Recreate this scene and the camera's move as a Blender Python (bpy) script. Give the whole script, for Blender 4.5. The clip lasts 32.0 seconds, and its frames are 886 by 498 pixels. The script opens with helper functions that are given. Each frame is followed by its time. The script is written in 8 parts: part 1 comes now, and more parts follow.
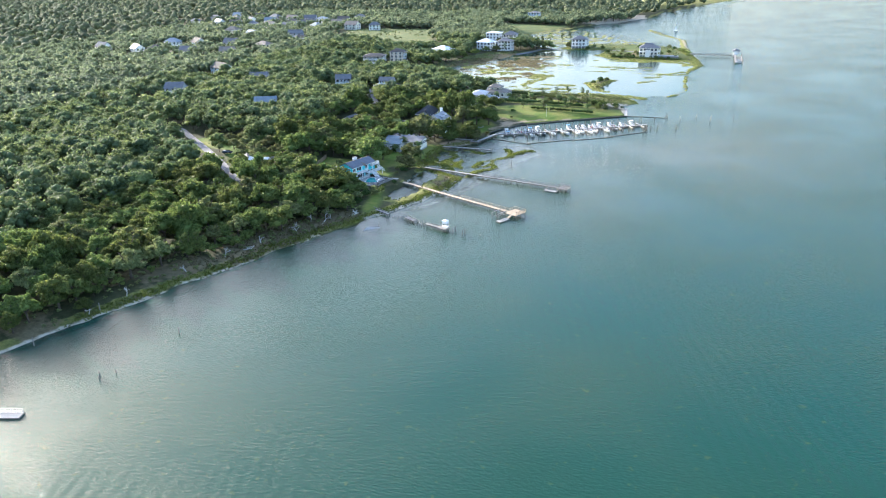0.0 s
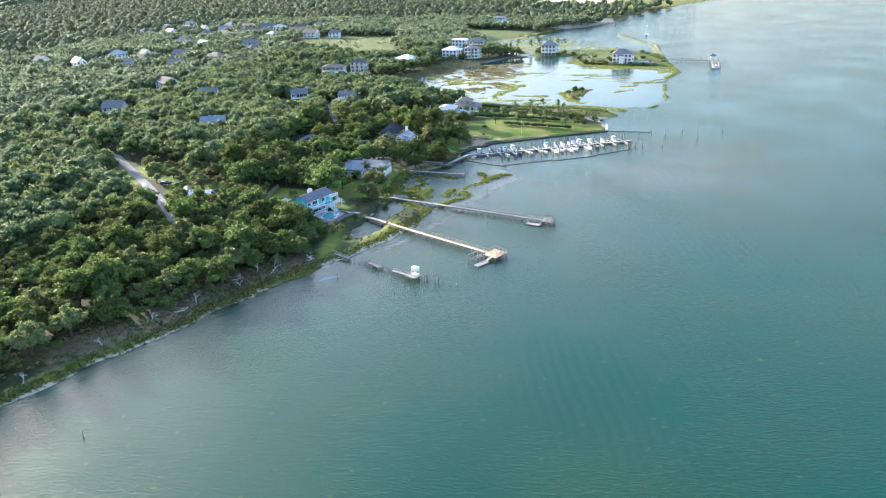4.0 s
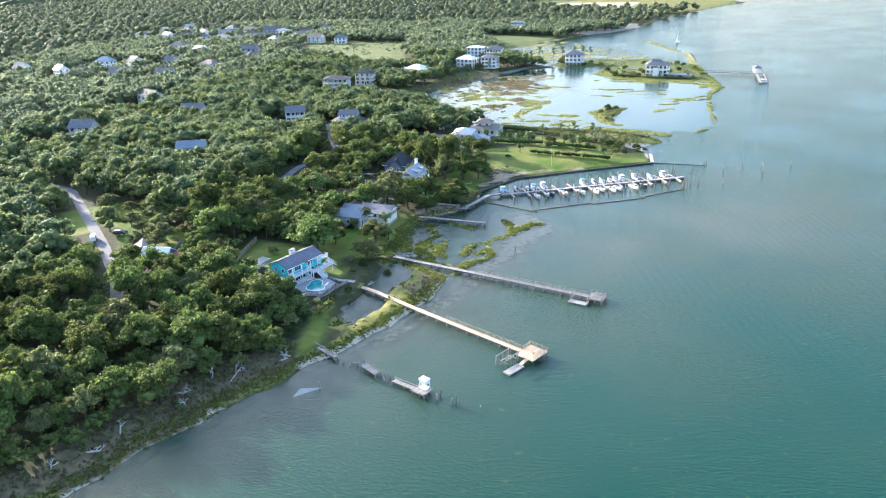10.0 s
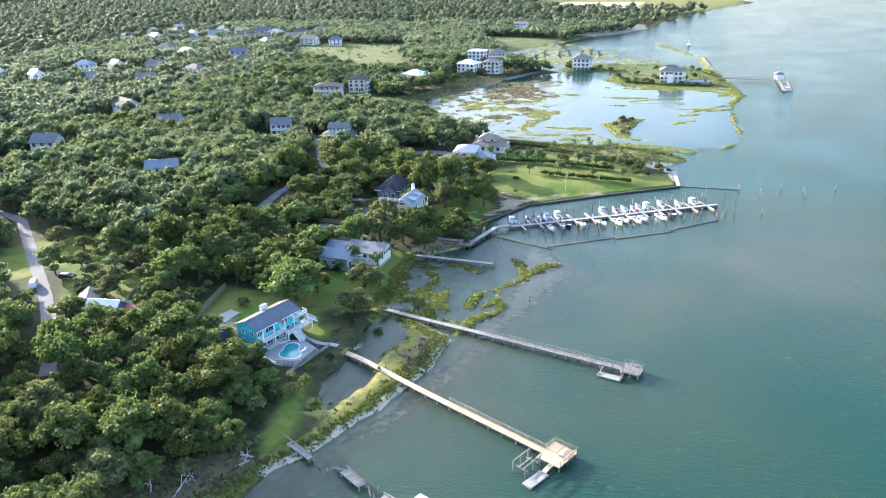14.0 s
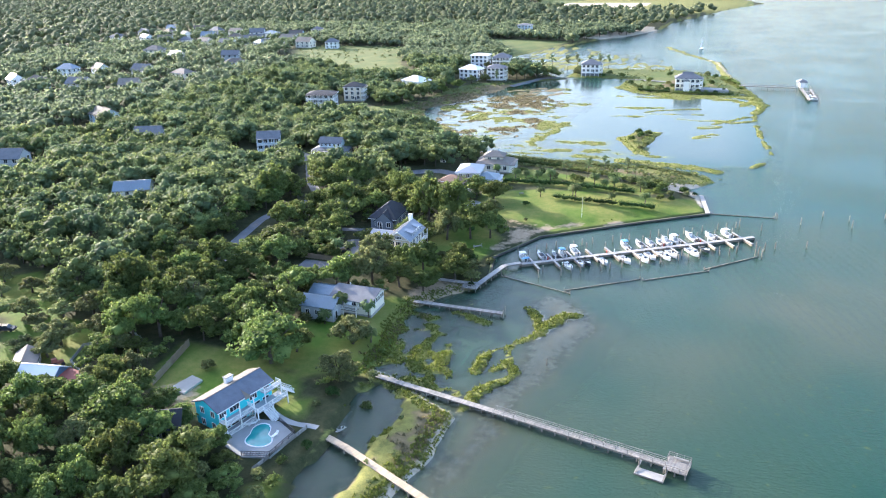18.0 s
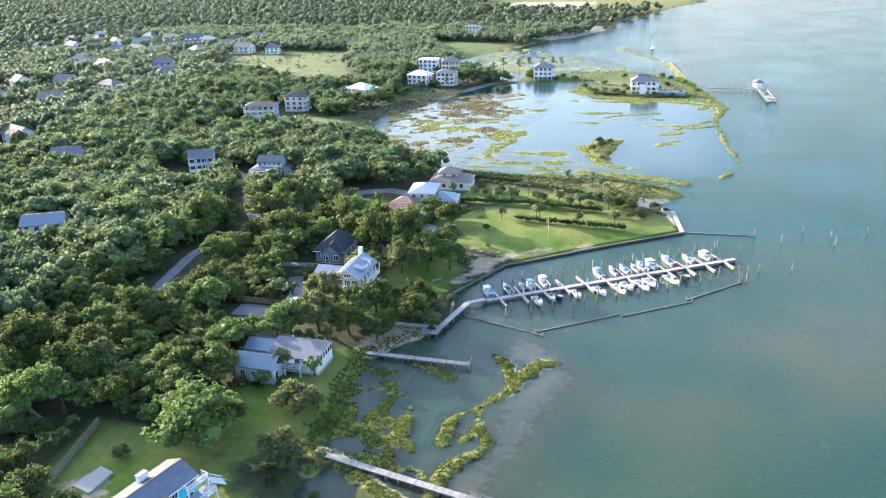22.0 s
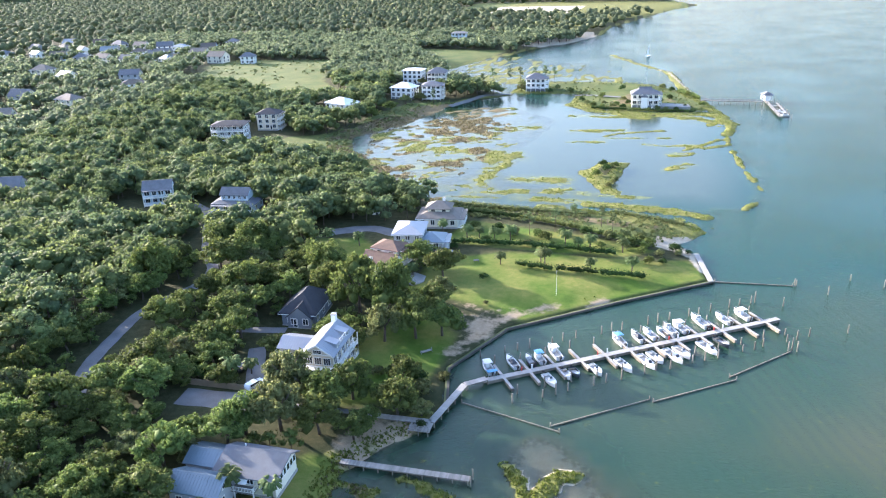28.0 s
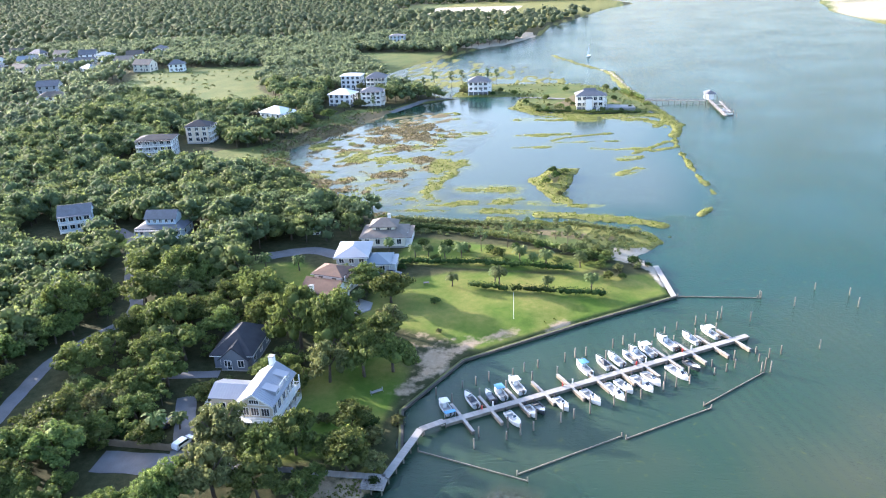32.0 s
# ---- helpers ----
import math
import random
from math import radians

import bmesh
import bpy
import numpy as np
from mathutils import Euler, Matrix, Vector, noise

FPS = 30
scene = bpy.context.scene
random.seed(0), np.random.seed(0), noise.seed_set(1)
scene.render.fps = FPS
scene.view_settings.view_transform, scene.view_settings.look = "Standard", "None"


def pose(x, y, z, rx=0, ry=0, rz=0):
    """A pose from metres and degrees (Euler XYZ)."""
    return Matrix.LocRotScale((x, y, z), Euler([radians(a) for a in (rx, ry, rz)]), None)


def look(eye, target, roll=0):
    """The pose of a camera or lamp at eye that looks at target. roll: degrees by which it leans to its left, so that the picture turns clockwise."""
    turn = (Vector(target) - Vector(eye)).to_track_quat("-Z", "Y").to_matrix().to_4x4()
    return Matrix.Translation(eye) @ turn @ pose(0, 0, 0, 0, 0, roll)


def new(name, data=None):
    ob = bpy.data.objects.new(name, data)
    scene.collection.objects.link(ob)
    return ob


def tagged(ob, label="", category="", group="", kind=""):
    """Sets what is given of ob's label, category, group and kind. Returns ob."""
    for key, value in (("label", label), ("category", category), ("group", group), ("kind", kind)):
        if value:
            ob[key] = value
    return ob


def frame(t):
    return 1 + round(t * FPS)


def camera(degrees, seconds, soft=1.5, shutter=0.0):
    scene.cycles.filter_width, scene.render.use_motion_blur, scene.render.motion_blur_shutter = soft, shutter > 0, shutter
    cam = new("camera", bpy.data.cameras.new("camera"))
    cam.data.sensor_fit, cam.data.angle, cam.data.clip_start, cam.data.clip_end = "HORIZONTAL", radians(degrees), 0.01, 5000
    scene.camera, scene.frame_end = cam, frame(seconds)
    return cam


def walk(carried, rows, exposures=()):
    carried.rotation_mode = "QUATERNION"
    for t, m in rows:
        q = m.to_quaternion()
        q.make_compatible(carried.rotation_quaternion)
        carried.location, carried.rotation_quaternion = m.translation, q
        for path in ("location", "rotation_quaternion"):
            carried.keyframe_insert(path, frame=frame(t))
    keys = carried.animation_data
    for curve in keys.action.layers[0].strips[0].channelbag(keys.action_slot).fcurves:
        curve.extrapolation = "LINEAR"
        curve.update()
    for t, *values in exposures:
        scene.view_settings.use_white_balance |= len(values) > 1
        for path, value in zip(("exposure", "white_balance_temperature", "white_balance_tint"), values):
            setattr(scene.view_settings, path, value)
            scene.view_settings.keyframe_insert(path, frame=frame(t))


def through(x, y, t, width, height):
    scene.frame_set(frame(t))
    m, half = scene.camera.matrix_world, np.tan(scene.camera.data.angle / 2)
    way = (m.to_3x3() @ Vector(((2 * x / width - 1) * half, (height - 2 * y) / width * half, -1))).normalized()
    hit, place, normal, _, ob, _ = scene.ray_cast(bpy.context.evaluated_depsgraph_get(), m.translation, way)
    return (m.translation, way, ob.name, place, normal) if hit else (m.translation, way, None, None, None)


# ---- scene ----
cam = camera(61.7, 32.0, 1.1)
PATH = [
    (0, (61.632, -437.343, 91.341), (60.929, -435.625, 90.597), -1.3),
    (0.2, (60.812, -435.591, 91.341), (60.131, -433.863, 90.598), -1.4),
    (0.4, (60.011, -433.833, 91.34), (59.371, -432.09, 90.599), -1.5),
    (0.6, (59.254, -432.063, 91.338), (58.637, -430.31, 90.597), -1.6),
    (1, (57.827, -428.498, 91.325), (57.21, -426.744, 90.587), -1.7),
    (2, (54.351, -419.453, 91.236), (53.733, -417.699, 90.501), -1.7),
    (3, (50.728, -410.132, 91.102), (50.108, -408.377, 90.368), -2.0),
    (3.5, (48.836, -405.329, 91.044), (48.217, -403.576, 90.306), -1.9),
    (5.5, (40.959, -385.51, 90.629), (40.305, -383.768, 89.895), -1.8),
    (6, (39.021, -380.573, 90.599), (38.37, -378.831, 89.863), -1.6),
    (7.5, (33.361, -365.707, 90.544), (32.708, -363.965, 89.81), -1.8),
    (9, (27.514, -350.59, 90.516), (26.862, -348.847, 89.781), -1.7),
    (11, (20.073, -330.536, 90.553), (19.423, -328.794, 89.816), -1.6),
    (13, (12.971, -312.043, 90.338), (12.322, -310.301, 89.599), -1.6),
    (14.5, (7.729, -298.774, 90.279), (7.083, -297.032, 89.539), -1.5),
    (16.5, (1.491, -282.092, 90.345), (0.843, -280.35, 89.606), -1.7),
    (17, (0.139, -278.245, 90.362), (-0.508, -276.504, 89.621), -1.5),
    (18, (-2.37, -271.102, 90.408), (-3.018, -269.362, 89.666), -1.4),
    (18.5, (-3.706, -267.763, 90.43), (-4.333, -266.015, 89.687), -1.4),
    (19, (-5.13, -264.633, 90.451), (-5.727, -262.875, 89.707), -1.6),
    (19.5, (-6.519, -261.578, 90.478), (-7.096, -259.814, 89.734), -1.6),
    (20, (-7.754, -258.477, 90.507), (-8.318, -256.709, 89.762), -1.7),
    (21, (-9.89, -252.164, 90.542), (-10.425, -250.387, 89.796), -1.7),
    (22, (-11.972, -245.717, 90.558), (-12.498, -243.937, 89.812), -1.8),
    (23, (-14.11, -238.817, 90.661), (-14.632, -237.038, 89.913), -1.9),
    (24, (-16.269, -231.891, 90.792), (-16.783, -230.109, 90.044), -1.9),
    (24.5, (-17.35, -228.466, 90.837), (-17.853, -226.681, 90.089), -1.8),
    (25, (-18.443, -225.164, 90.88), (-18.941, -223.377, 90.132), -1.8),
    (25.5, (-19.448, -222.039, 90.915), (-19.942, -220.25, 90.168), -2.0),
    (27.5, (-22.887, -210.686, 91.063), (-23.378, -208.894, 90.321), -1.9),
    (28, (-23.631, -208.168, 91.075), (-24.121, -206.376, 90.334), -1.9),
    (29, (-24.822, -203.699, 91.051), (-25.311, -201.906, 90.312), -2.0),
    (29.5, (-25.333, -201.591, 91.021), (-25.824, -199.799, 90.283), -2.0),
    (30, (-25.816, -199.583, 90.984), (-26.3, -197.788, 90.245), -2.0),
    (30.5, (-26.317, -197.636, 90.955), (-26.742, -195.828, 90.214), -2.2),
    (31, (-26.905, -195.757, 90.939), (-27.303, -193.942, 90.197), -2.3),
    (31.5, (-27.48, -193.848, 90.939), (-27.856, -192.029, 90.197), -2.4),
    (32, (-28.072, -191.948, 90.945), (-28.419, -190.125, 90.201), -2.4),
]
walk(cam, [(t, look(eye, target, roll)) for t, eye, target, roll in PATH], [(0, 2.2, 5650, 12), (8, 2.34, 5650, 13), (17, 2.42, 5650, 15), (32, 2.42, 5650, 17)])

# ==== world ====
SUN_AZ = radians(158.0)          # towards the sun, counter-clockwise from +x
SUN_EL = radians(15.0)
sun_way = Vector((math.cos(SUN_AZ) * math.cos(SUN_EL), math.sin(SUN_AZ) * math.cos(SUN_EL), math.sin(SUN_EL)))
world = bpy.data.worlds.new("world")
scene.world = world
world.use_nodes = True
wn, wl = world.node_tree.nodes, world.node_tree.links
sky = wn.new("ShaderNodeTexSky")
sky.sky_type, sky.sun_disc = "NISHITA", False
sky.sun_elevation, sky.sun_rotation = SUN_EL, radians(90) - SUN_AZ
sky.air_density, sky.dust_density, sky.ozone_density = 1.0, 3.0, 1.5
wl.new(sky.outputs[0], wn["Background"].inputs["Color"])
wn["Background"].inputs["Strength"].default_value = 0.15
sun_data = bpy.data.lights.new("sun", "SUN")
sun_data.energy, sun_data.angle, sun_data.color = 4.0, radians(0.6), (1.0, 0.86, 0.66)
sun = new("sun", sun_data)
sun.matrix_world = look(sun_way * 400, (0, 0, 0))

# ==== materials ====
rng = np.random.default_rng(7)


def nodes(name):
    m = bpy.data.materials.new(name)
    m.use_nodes = True
    return m, m.node_tree.nodes, m.node_tree.links, m.node_tree.nodes["Principled BSDF"]


def noise_node(n, l, scale, detail=3.0, coord=None, rough=0.55):
    t = n.new("ShaderNodeTexNoise")
    t.inputs["Scale"].default_value, t.inputs["Detail"].default_value, t.inputs["Roughness"].default_value = scale, detail, rough
    if coord is None:
        coord = n.new("ShaderNodeNewGeometry").outputs["Position"]
    l.new(coord, t.inputs["Vector"])
    return t.outputs["Fac"]


def ramp(n, l, src, lo, hi, a=0.0, b=1.0):
    r = n.new("ShaderNodeMapRange")
    r.inputs["From Min"].default_value, r.inputs["From Max"].default_value = lo, hi
    r.inputs["To Min"].default_value, r.inputs["To Max"].default_value = a, b
    l.new(src, r.inputs["Value"])
    return r.outputs["Result"]


def math_node(n, l, op, a, b):
    m = n.new("ShaderNodeMath")
    m.operation = op
    for i, v in enumerate((a, b)):
        if isinstance(v, (int, float)):
            m.inputs[i].default_value = v
        else:
            l.new(v, m.inputs[i])
    return m.outputs[0]


def mix(n, l, fac, a, b, blend="MIX"):
    m = n.new("ShaderNodeMix")
    m.data_type, m.blend_type = "RGBA", blend
    for i, v in ((0, fac), (6, a), (7, b)):
        if isinstance(v, (int, float)):
            m.inputs[i].default_value = v
        elif isinstance(v, tuple):
            m.inputs[i].default_value = (*v, 1.0)
        else:
            l.new(v, m.inputs[i])
    return m.outputs[2]


def bumped(n, l, bsdf, height, strength, distance):
    b = n.new("ShaderNodeBump")
    b.inputs["Strength"].default_value, b.inputs["Distance"].default_value = strength, distance
    l.new(height, b.inputs["Height"])
    l.new(b.outputs["Normal"], bsdf.inputs["Normal"])


def mat(name, c1, c2=None, scale=1.5, rough=0.8, bump=0.0, metal=0.0, vary=0.0, island=0.0, fine=14.0):
    """A surface of two close tones at two scales, with grain, and a random change per object or per loose piece."""
    m, n, l, p = nodes(name)
    c2 = c2 or tuple(v * 0.78 for v in c1)
    big = noise_node(n, l, scale * 0.25, 4)
    small = noise_node(n, l, fine, 3)
    f = math_node(n, l, "ADD", math_node(n, l, "MULTIPLY", big, 0.6), math_node(n, l, "MULTIPLY", small, 0.4))
    col = mix(n, l, ramp(n, l, f, 0.36, 0.64), c1, c2)
    if vary or island:
        if island:
            rnd, amount = n.new("ShaderNodeNewGeometry").outputs["Random Per Island"], island
        else:
            rnd, amount = n.new("ShaderNodeObjectInfo").outputs["Random"], vary
        hs = n.new("ShaderNodeHueSaturation")
        l.new(ramp(n, l, rnd, 0, 1, 1 - amount, 1 + amount), hs.inputs["Value"])
        l.new(col, hs.inputs["Color"])
        col = hs.outputs["Color"]
    l.new(col, p.inputs["Base Color"])
    p.inputs["Roughness"].default_value, p.inputs["Metallic"].default_value = rough, metal
    if bump:
        bumped(n, l, p, small, bump, 0.05)
    return m


def foliage(name, dark, light, hue=0.012, through=0.4):
    m, n, l, p = nodes(name)
    geo = n.new("ShaderNodeNewGeometry")
    obj = n.new("ShaderNodeObjectInfo")
    # Fine noise; in the colour it paints the shaded gaps between leaves.
    clump = noise_node(n, l, 1.6, 3)
    f = math_node(n, l, "ADD", math_node(n, l, "MULTIPLY", geo.outputs["Random Per Island"], 0.42),
                  math_node(n, l, "ADD", math_node(n, l, "MULTIPLY", noise_node(n, l, 0.045, 4), 0.6), math_node(n, l, "MULTIPLY", clump, 0.36)))
    col = mix(n, l, ramp(n, l, f, 0.42, 0.98), dark, light)
    bumped(n, l, p, clump, 0.9, 0.5)
    hs = n.new("ShaderNodeHueSaturation")
    l.new(ramp(n, l, obj.outputs["Random"], 0, 1, 0.5 - hue * 1.6, 0.5 + hue), hs.inputs["Hue"])
    l.new(ramp(n, l, obj.outputs["Random"], 0, 1, 0.76, 1.32), hs.inputs["Value"])
    l.new(col, hs.inputs["Color"])
    l.new(hs.outputs["Color"], p.inputs["Base Color"])
    p.inputs["Roughness"].default_value = 0.7
    p.inputs["Specular IOR Level"].default_value = 0.12
    thin = n.new("ShaderNodeBsdfTranslucent")
    l.new(hs.outputs["Color"], thin.inputs["Color"])
    both = n.new("ShaderNodeMixShader")
    both.inputs[0].default_value = through
    l.new(p.outputs[0], both.inputs[1])
    l.new(thin.outputs[0], both.inputs[2])
    l.new(both.outputs[0], n["Material Output"].inputs["Surface"])
    return m


M = dict(
    leaf_oak=foliage("oak_leaves", (0.050, 0.077, 0.022), (0.162, 0.202, 0.055)),
    leaf_grey=foliage("grey_leaves", (0.08, 0.10, 0.04), (0.21, 0.225, 0.085)),
    leaf_pine=foliage("pine_needles", (0.060, 0.092, 0.044), (0.156, 0.202, 0.092), through=0.5),
    leaf_hedge=foliage("hedge_leaves", (0.022, 0.045, 0.012), (0.055, 0.095, 0.025)),
    leaf_palm=foliage("palm_fronds", (0.06, 0.09, 0.03), (0.15, 0.19, 0.07)),
    marsh_blade=foliage("marsh_blades", (0.085, 0.120, 0.024), (0.19, 0.228, 0.050), 0.02),
    marsh_brown=foliage("brown_marsh_blades", (0.10, 0.085, 0.045), (0.20, 0.175, 0.090), 0.0),
    # Both woods below are extra translucent, lifting shaded sides as haze would.
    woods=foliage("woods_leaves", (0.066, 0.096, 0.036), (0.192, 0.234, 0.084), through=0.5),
    # Paler, bluer tones here put distance haze into the far leaves' colour.
    hazed_woods=foliage("far_woods_hazed_leaves", (0.096, 0.126, 0.070), (0.200, 0.242, 0.132), through=0.55),
    bark=mat("bark", (0.10, 0.075, 0.055), (0.05, 0.04, 0.03), 3, 0.95, 0.5),
    dead=mat("bleached_wood", (0.50, 0.47, 0.42), (0.30, 0.28, 0.25), 3, 0.9, 0.4),
    dock_new=mat("fresh_decking", (0.44, 0.34, 0.23), (0.35, 0.265, 0.175), 2, 0.8, 0.2, vary=0.14),
    dock_old=mat("weathered_decking", (0.27, 0.25, 0.225), (0.17, 0.16, 0.145), 2, 0.9, 0.3, vary=0.22),
    dock_pale=mat("pale_dock_boards", (0.33, 0.315, 0.295), (0.25, 0.24, 0.225), 1.5, 0.85, 0.2, vary=0.1),
    pile=mat("treated_piling", (0.20, 0.17, 0.13), (0.11, 0.095, 0.075), 3, 0.9, 0.4, vary=0.3),
    white=mat("white_paint", (0.80, 0.79, 0.76), (0.70, 0.69, 0.66), 1.5, 0.5),
    gel=mat("white_gelcoat", (0.66, 0.655, 0.64), (0.58, 0.575, 0.56), 0.6, 0.28),
    gel_in=mat("cockpit_sole", (0.42, 0.41, 0.385), (0.30, 0.295, 0.28), 2, 0.6),
    navy_hull=mat("dark_hull_paint", (0.05, 0.06, 0.07), (0.03, 0.035, 0.045), 1, 0.35),
    engine=mat("black_outboard", (0.025, 0.025, 0.028), None, 2, 0.35),
    canvas_blue=mat("blue_canvas", (0.12, 0.32, 0.52), (0.10, 0.26, 0.44), 2, 0.85),
    dark_vinyl=mat("dark_vinyl", (0.04, 0.045, 0.055), None, 2, 0.6),
    turquoise=mat("turquoise_siding", (0.07, 0.56, 0.60), (0.055, 0.48, 0.52), 1.2, 0.6),
    navy_roof=mat("slate_blue_shingles", (0.135, 0.15, 0.18), (0.09, 0.10, 0.125), 2.5, 0.9, 0.5),
    charcoal=mat("charcoal_shingles", (0.034, 0.037, 0.045), (0.022, 0.024, 0.030), 2.5, 0.9, 0.5),
    grey_roof=mat("grey_shingles", (0.135, 0.142, 0.158), (0.095, 0.100, 0.112), 2.5, 0.9, 0.5),
    taupe_roof=mat("taupe_shingles", (0.205, 0.178, 0.150), (0.145, 0.125, 0.108), 2.5, 0.9, 0.5),
    dark_taupe_roof=mat("dark_taupe_shingles", (0.105, 0.094, 0.082), (0.075, 0.067, 0.060), 2.5, 0.9, 0.5),
    brown_roof=mat("brown_shingles", (0.160, 0.098, 0.072), (0.110, 0.070, 0.054), 2.5, 0.9, 0.5),
    metal_roof=mat("pale_metal_roof", (0.32, 0.335, 0.36), (0.27, 0.28, 0.305), 0.8, 0.42, metal=0.2),
    blue_metal=mat("blue_grey_metal_roof", (0.165, 0.215, 0.255), (0.13, 0.17, 0.205), 0.8, 0.42, metal=0.2),
    white_roof=mat("white_metal_roof", (0.68, 0.70, 0.72), (0.58, 0.60, 0.62), 0.8, 0.4),
    red_roof=mat("rusty_red_roof", (0.33, 0.09, 0.06), (0.24, 0.07, 0.05), 1.5, 0.7),
    beige=mat("beige_siding", (0.60, 0.52, 0.40), (0.52, 0.45, 0.34), 1.0, 0.7),
    cream=mat("cream_siding", (0.70, 0.66, 0.55), (0.60, 0.56, 0.46), 1.0, 0.7),
    tan=mat("tan_stucco", (0.55, 0.49, 0.40), (0.46, 0.41, 0.33), 1.0, 0.85, 0.2),
    grey_wall=mat("grey_siding", (0.40, 0.41, 0.42), (0.33, 0.34, 0.35), 1.0, 0.75),
    slate_wall=mat("slate_grey_siding", (0.16, 0.18, 0.21), (0.12, 0.135, 0.16), 1.0, 0.7),
    blue_wall=mat("blue_siding", (0.10, 0.17, 0.27), (0.08, 0.13, 0.21), 1.0, 0.7),
    pale_blue=mat("pale_blue_siding", (0.48, 0.56, 0.62), (0.40, 0.47, 0.53), 1.0, 0.7),
    concrete=mat("concrete", (0.30, 0.30, 0.29), (0.23, 0.23, 0.222), 1.2, 0.9, 0.2),
    gravel=mat("pale_gravel", (0.175, 0.175, 0.178), (0.115, 0.112, 0.110), 0.8, 0.95, 0.4),
    stone=mat("grey_stone", (0.34, 0.33, 0.31), (0.24, 0.23, 0.22), 2, 0.9, 0.4),
    fence_wood=mat("brown_fence_boards", (0.26, 0.19, 0.12), (0.18, 0.13, 0.085), 2, 0.9, 0.3, island=0.2),
    wall_block=mat("pale_block_wall", (0.42, 0.43, 0.42), (0.33, 0.34, 0.33), 1.5, 0.9, 0.3),
    metal=mat("galvanised_metal", (0.55, 0.56, 0.57), None, 3, 0.4, metal=0.7),
    car_white=mat("white_car_paint", (0.78, 0.79, 0.80), (0.74, 0.75, 0.76), 0.5, 0.2),
    car_dark=mat("dark_car_paint", (0.035, 0.04, 0.05), None, 0.5, 0.2),
    tyre=mat("tyre_rubber", (0.025, 0.025, 0.025), None, 4, 0.85),
    rust=mat("rusty_machine_paint", (0.25, 0.08, 0.05), (0.12, 0.06, 0.045), 3, 0.8),
    verge=mat("trodden_verge", (0.075, 0.105, 0.022), (0.125, 0.125, 0.05), 1.2, 0.95, 0.4),
    bare=mat("boom_timber", (0.30, 0.26, 0.20), (0.20, 0.17, 0.13), 3, 0.9, 0.3),
    sheet_pile=mat("dark_sheet_boards", (0.075, 0.068, 0.056), (0.045, 0.042, 0.036), 2, 0.9, 0.3),
    red_spot=mat("red_plastic", (0.5, 0.05, 0.04), None, 2, 0.5),
)


def glass_material():
    m, n, l, p = nodes("window_glass")
    p.inputs["Base Color"].default_value = (0.02, 0.028, 0.035, 1)
    p.inputs["Roughness"].default_value, p.inputs["Specular IOR Level"].default_value = 0.06, 0.8
    bumped(n, l, p, noise_node(n, l, 0.7, 2), 0.05, 0.05)
    return m


M["glass"] = glass_material()


def pool_material():
    m, n, l, p = nodes("pool_water")
    l.new(mix(n, l, ramp(n, l, noise_node(n, l, 0.5, 2), 0.3, 0.7), (0.012, 0.19, 0.185), (0.03, 0.27, 0.25)), p.inputs["Base Color"])
    p.inputs["Roughness"].default_value = 0.06
    bumped(n, l, p, noise_node(n, l, 3.0, 2), 0.08, 0.05)
    return m


M["pool"] = pool_material()


# ==== plan of the land ====
MAINLAND = [(-600, -1500), (-150, -480), (-118, -370), (-104, -327), (-97, -307), (-89, -283), (-81, -262), (-76, -243), (-69, -227),
            (-63, -212), (-60, -204), (-56, -196), (-53, -187), (-49, -172), (-46, -157), (-46, -148), (-52, -144), (-62, -139),
            (-71, -135), (-71, -122), (-74, -110), (-75, -102), (-71, -96), (-66, -90), (-62, -85), (-60, -76), (-63, -62), (-53, -40),
            (-25, -18), (0, 0), (-3, 21), (-9, 29), (-4, 34), (2, 42), (-2, 51), (-14, 55), (-30, 60), (-70, 57), (-106, 63), (-122, 86),
            (-146, 116), (-165, 136), (-172, 160), (-158, 190), (-152, 222), (-143, 246), (-127, 276), (-108, 292), (-128, 308),
            (-160, 345), (-183, 397), (-164, 464), (-145, 501), (-121, 565), (-101, 588), (-72, 666), (-64, 760), (-31, 872), (8, 1010)]
MAINLAND += [(60, 1110), (-60, 1500), (-60, 4600), (-4600, 4600), (-4600, -1500)]
ISLAND = [(-112, 300), (-66, 300), (-68, 266), (-48, 250), (-18, 246), (12, 252), (21, 262), (12, 285), (0, 320), (-20, 345), (-60, 352), (-106, 350)]
ISLET = [(-47, 113), (-40, 128), (-27, 129), (-29, 110), (-32, 92), (-36, 80), (-43, 97)]
EAST_BANK = [(296, 700), (285, 860), (330, 1100), (700, 1500), (2000, 1500), (2000, 500)]
POND = [(-66, -188), (-69, -176), (-68, -165), (-70, -152), (-71, -144), (-66, -140), (-60, -142), (-57, -151), (-58, -162), (-58, -174), (-60, -185)]
BULKHEAD = [(-60, -76), (-63, -62), (-53, -40), (-25, -18), (0, 0), (-3, 21)]
